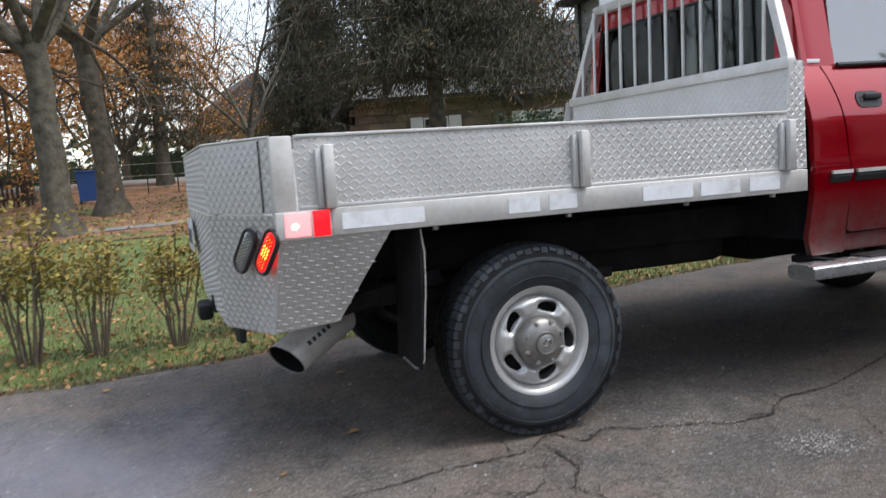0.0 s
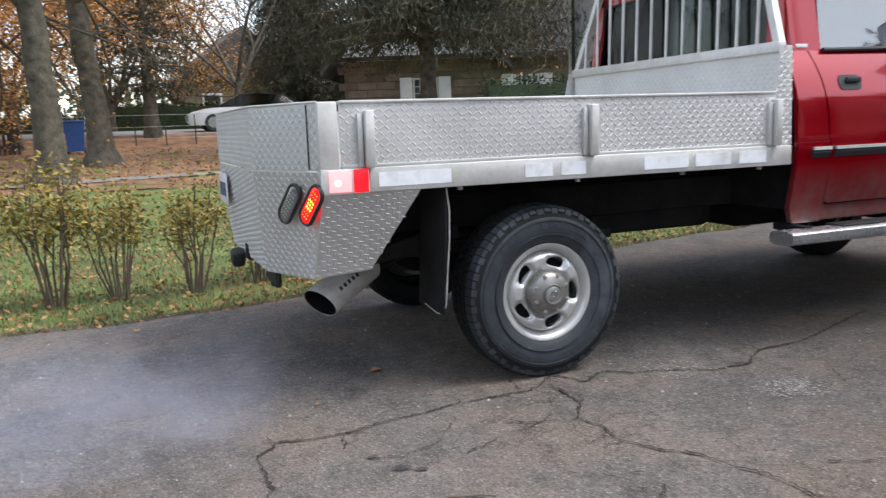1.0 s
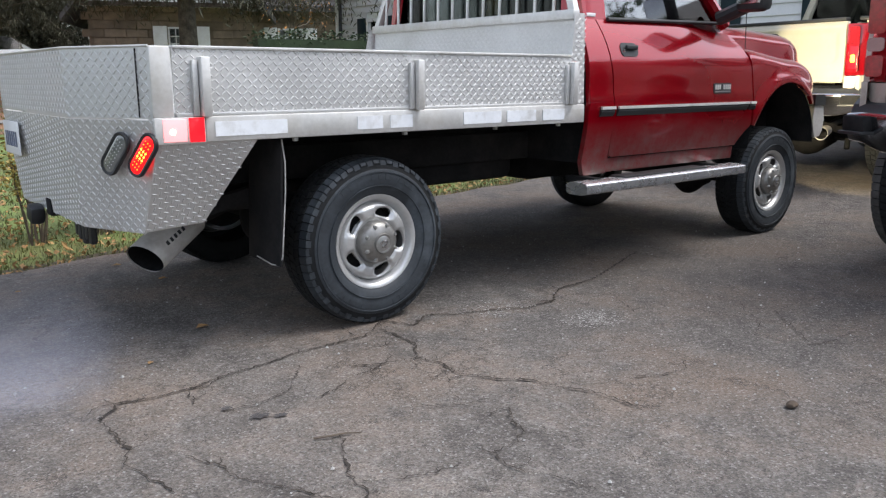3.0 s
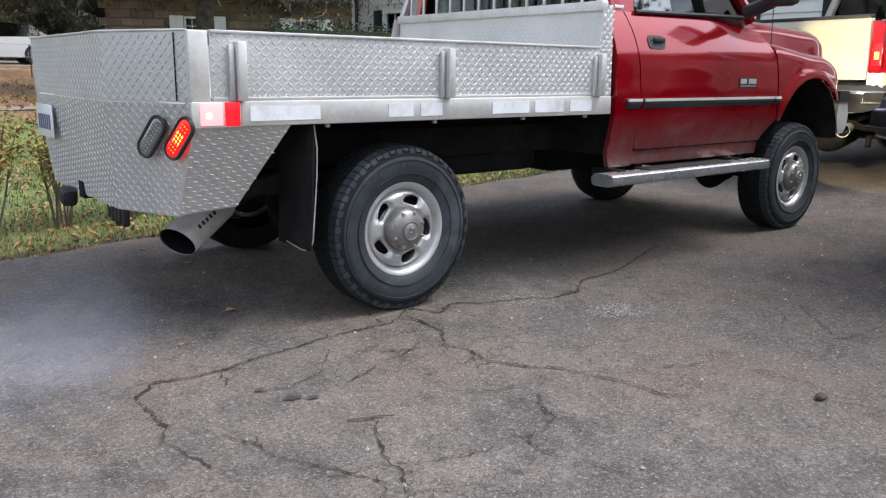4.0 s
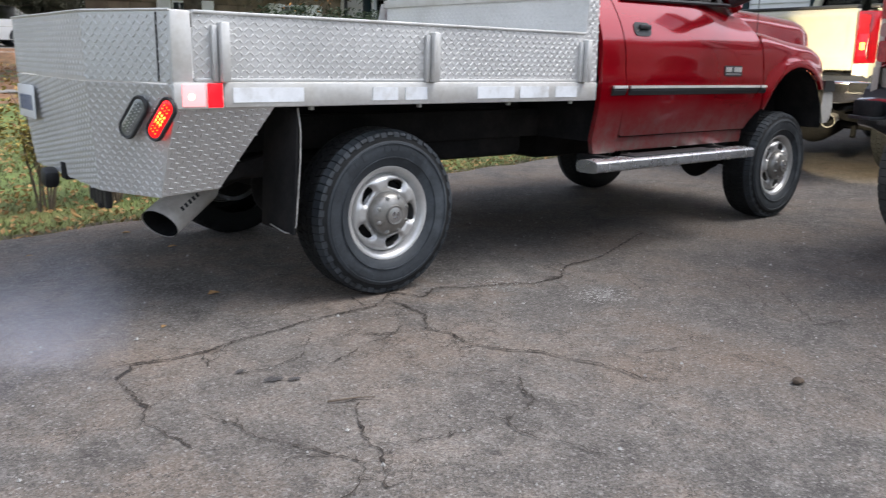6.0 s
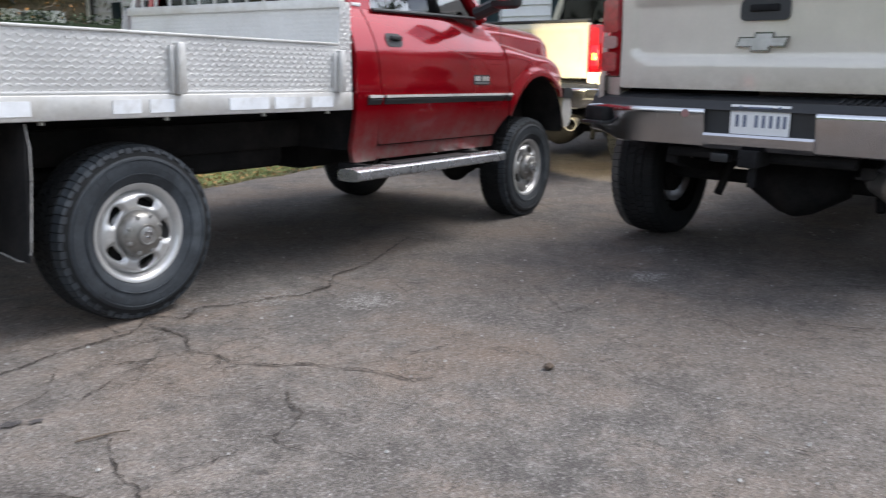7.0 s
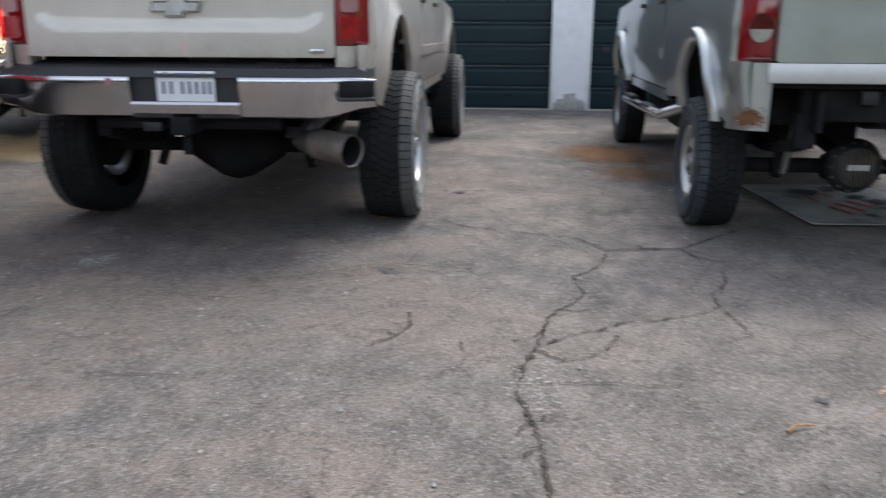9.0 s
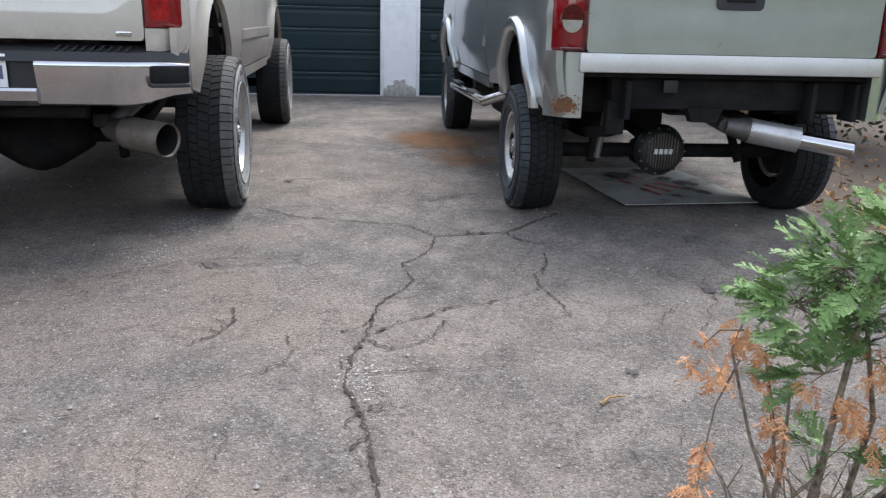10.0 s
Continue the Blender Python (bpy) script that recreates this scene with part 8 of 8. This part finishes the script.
# ---- cedar beside the drive ----
def cedar(x, y):
    rng = random.Random(55)
    t = thing("cedar_shrub", pose(x, y, rise(x, y) - 0.01), "young white cedar with green sprays and dead orange-brown ones", "shrub")
    bm = bmesh.new()
    green, brown = ([], []), ([], [])

    def strip(store, a, b, w, q):
        verts, faces = store
        k = len(verts)
        verts.extend([a - q * w, a + q * w, b + q * w * 0.7, b - q * w * 0.7])
        faces.append((k, k + 1, k + 2, k + 3))

    def spray(store, p, way, length, curl=0.5, dense=1.0, thick=1.0):
        """A feathery frond: a bent axis, side shoots, and short scaly tips on them."""
        way = way.normalized()
        side = way.cross(Vector((rng.uniform(-0.4, 0.4), rng.uniform(-0.4, 0.4), 1)))
        side = side.normalized() if side.length > 0.1 else Vector((1, 0, 0))
        side = (side + Vector((rng.uniform(-0.6, 0.6), rng.uniform(-0.6, 0.6), rng.uniform(-0.6, 0.6)))).normalized()
        bend = Vector((rng.uniform(-1, 1), rng.uniform(-1, 1), -0.5)) * curl
        n = max(5, int(length / 0.0085 * dense))
        c, d = Vector(p), way.copy()
        for i in range(n):
            u = (i + 1) / n
            d = (d + bend / n + Vector((rng.uniform(-1, 1), rng.uniform(-1, 1), rng.uniform(-1, 1))) * 0.06).normalized()
            e = c + d * length / n
            nrm = d.cross(side).normalized()
            strip(store, c, e, 0.0016, side)
            for s in (-1, 1):
                if rng.random() < 0.12:
                    continue
                l = (0.008 + length * 0.30 * math.sin(math.pi * min(1, 0.15 + 0.85 * u)) ** 0.7) * rng.uniform(0.5, 1.15)
                sd = (d * rng.uniform(0.7, 1.1) + side * s + nrm * rng.uniform(-0.35, 0.35)).normalized()
                q = sd.cross(nrm).normalized()
                m = max(2, int(l / 0.006))
                f = e
                for j in range(m):
                    sd = (sd + d * 0.06 + nrm * rng.uniform(-0.08, 0.08)).normalized()
                    g = f + sd * l / m
                    strip(store, f, g, 0.0026 * thick, q)
                    for s2 in (-1, 1):
                        if rng.random() < 0.8:
                            tip = f + (sd + q * s2 * 0.8 + nrm * rng.uniform(-0.3, 0.3)).normalized() * min(0.009, l * 0.4) * rng.uniform(0.6, 1.2)
                            strip(store, f, tip, 0.0024 * thick, sd)
                    f = g
            c = e

    left = Vector((0.63, 0.78, 0))
    deep = Vector((0.78, -0.63, 0))

    def at(l, z, d=0.0):
        return left * l + deep * d + Vector((0, 0, z))

    stems = (([at(0.02, 0), at(0.0, 0.28), at(-0.02, 0.52), at(-0.07, 0.80)], 0.016), ([at(0.1, 0), at(0.085, 0.18), at(0.09, 0.34)], 0.012), ([at(-0.04, 0, 0.05), at(-0.08, 0.3, 0.05), at(-0.04, 0.5, 0.03), at(0.04, 0.62)], 0.013),
             ([at(-0.10, 0, 0.1), at(-0.2, 0.3, 0.1), at(-0.24, 0.62, 0.1), at(-0.22, 0.85, 0.08)], 0.015), ([at(0.06, 0, -0.03), at(0.16, 0.22), at(0.22, 0.42), at(0.2, 0.5)], 0.009), ([at(-0.02, 0.02), at(-0.12, 0.16), at(-0.26, 0.3)], 0.009), ([at(0, 0.05), at(0.1, 0.12, 0.1), at(0.14, 0.3, 0.14)], 0.007))
    for pts, r in stems:
        tube(bm, pts, r * 0.6, 8, r * 0.25)
    # green masses: centre, reach, sprays
    for c, reach, n in ((at(0.10, 0.55), 0.09, 16), (at(0.02, 0.64), 0.11, 24), (at(-0.1, 0.70, 0.05), 0.12, 32), (at(-0.22, 0.74, 0.05), 0.12, 22), (at(0.06, 0.46, 0.05), 0.09, 14), (at(-0.04, 0.52, 0.1), 0.12, 24), (at(-0.18, 0.56, 0.05), 0.13, 34), (at(0.03, 0.40), 0.07, 9), (at(-0.28, 0.46), 0.1, 14), (at(0.0, 0.20, 0.05), 0.05, 5), (at(-0.14, 0.2), 0.07, 7), (at(-0.25, 0.3), 0.08, 8)):
        for _ in range(int(n * 1.7)):
            o = Vector((rng.uniform(-1, 1), rng.uniform(-1, 1), rng.uniform(-0.7, 0.9)))
            tube(bm, [c, c + o * reach * 0.5], 0.0016, 4, 0.001)
            spray(green, c + o * reach * 0.55, o + left * 0.4 + Vector((0, 0, 0.1)), rng.uniform(0.06, 0.115))
    tube(bm, [at(0.0, 0.5), at(0.1, 0.54), at(0.19, 0.585)], 0.003, 5, 0.0015)
    for _ in range(14):
        spray(green, at(rng.uniform(0.1, 0.17), rng.uniform(0.53, 0.6)), left + Vector((0, 0, rng.uniform(0.0, 0.5))), 0.08)
    # dead hanging sprays
    tube(bm, [at(0.2, 0.47), at(0.25, 0.46), at(0.28, 0.42)], 0.003, 5, 0.0015)
    tube(bm, [at(0.2, 0.40), at(0.24, 0.28), at(0.255, 0.14), at(0.26, 0.02)], 0.003, 5, 0.0015)
    tube(bm, [at(0.15, 0.42), at(0.12, 0.3), at(0.1, 0.18)], 0.003, 5, 0.0015)
    for c, wide, high, n in ((at(0.27, 0.40), 0.045, 0.05, 15), (at(0.19, 0.46), 0.03, 0.04, 10), (at(0.255, 0.16), 0.015, 0.06, 9), (at(0.25, 0.05), 0.015, 0.04, 7), (at(0.16, 0.38), 0.025, 0.03, 7), (at(0.12, 0.3), 0.025, 0.03, 8), (at(0.1, 0.2), 0.02, 0.035, 7), (at(-0.03, 0.34), 0.03, 0.03, 9), (at(-0.08, 0.30), 0.03, 0.03, 8), (at(-0.1, 0.46), 0.05, 0.02, 9), (at(-0.18, 0.43), 0.04, 0.03, 8), (at(-0.14, 0.28), 0.02, 0.03, 5), (at(0.06, 0.38), 0.02, 0.02, 4)):
        for _ in range(n):
            p = c + left * rng.uniform(-wide, wide) + deep * rng.uniform(-wide, wide) * 0.7 + Vector((0, 0, rng.uniform(-high, high)))
            spray(brown, p, Vector((rng.uniform(-0.7, 0.7), rng.uniform(-0.7, 0.7), rng.uniform(-1.2, -0.4))), rng.uniform(0.04, 0.085), 1.0, 0.85, 0.7)
    for k in range(26):
        p = at(rng.uniform(-0.3, 0.22), 0, rng.uniform(-0.1, 0.12))
        q = p + left * rng.uniform(-0.07, 0.07) + Vector((0, 0, rng.uniform(0.06, 0.14)))
        e = q + left * rng.uniform(-0.09, 0.09) + deep * rng.uniform(-0.04, 0.04) + Vector((0, 0, rng.uniform(0.04, 0.14)))
        tube(bm, [p, q, e], 0.003, 4, 0.0012)
        tube(bm, [q, q + left * rng.uniform(-0.06, 0.06) + Vector((0, 0, rng.uniform(0.03, 0.08)))], 0.002, 4, 0.001)
    part("branchwork", bm, "cedar_stem", t, kind="stuff", sharp=0)
    part_mesh("green_sprays", mesh_of("green_sprays", *green), "cedar", t, "flat green sprays", kind="stuff", sharp=0)
    part_mesh("dead_sprays", mesh_of("dead_sprays", *brown), "cedar_dead", t, "dead orange-brown sprays", kind="stuff", sharp=0)


bm = bmesh.new()
rng = random.Random(91)
rings = []
for f, z in ((1.0, 0.004), (0.75, 0.02), (0.4, 0.032)):
    rings.append([bm.verts.new((0.86 + 0.2 * f * q * math.cos(a), -1.70 + 0.26 * f * q * math.sin(a), z)) for a, q in ((2 * math.pi * k / 28, 0.85 + 0.15 * math.sin(3.1 * k) + rng.uniform(-0.06, 0.06)) for k in range(28))])
for u, v in zip(rings, rings[1:]):
    for k in range(28):
        bm.faces.new((u[k], u[(k + 1) % 28], v[(k + 1) % 28], v[k]))
bm.faces.new(rings[-1])
part("soil_mound", bm, "soil", None, "small mound of bare soil round the cedar", category="soil")
cedar(0.915, -1.615)
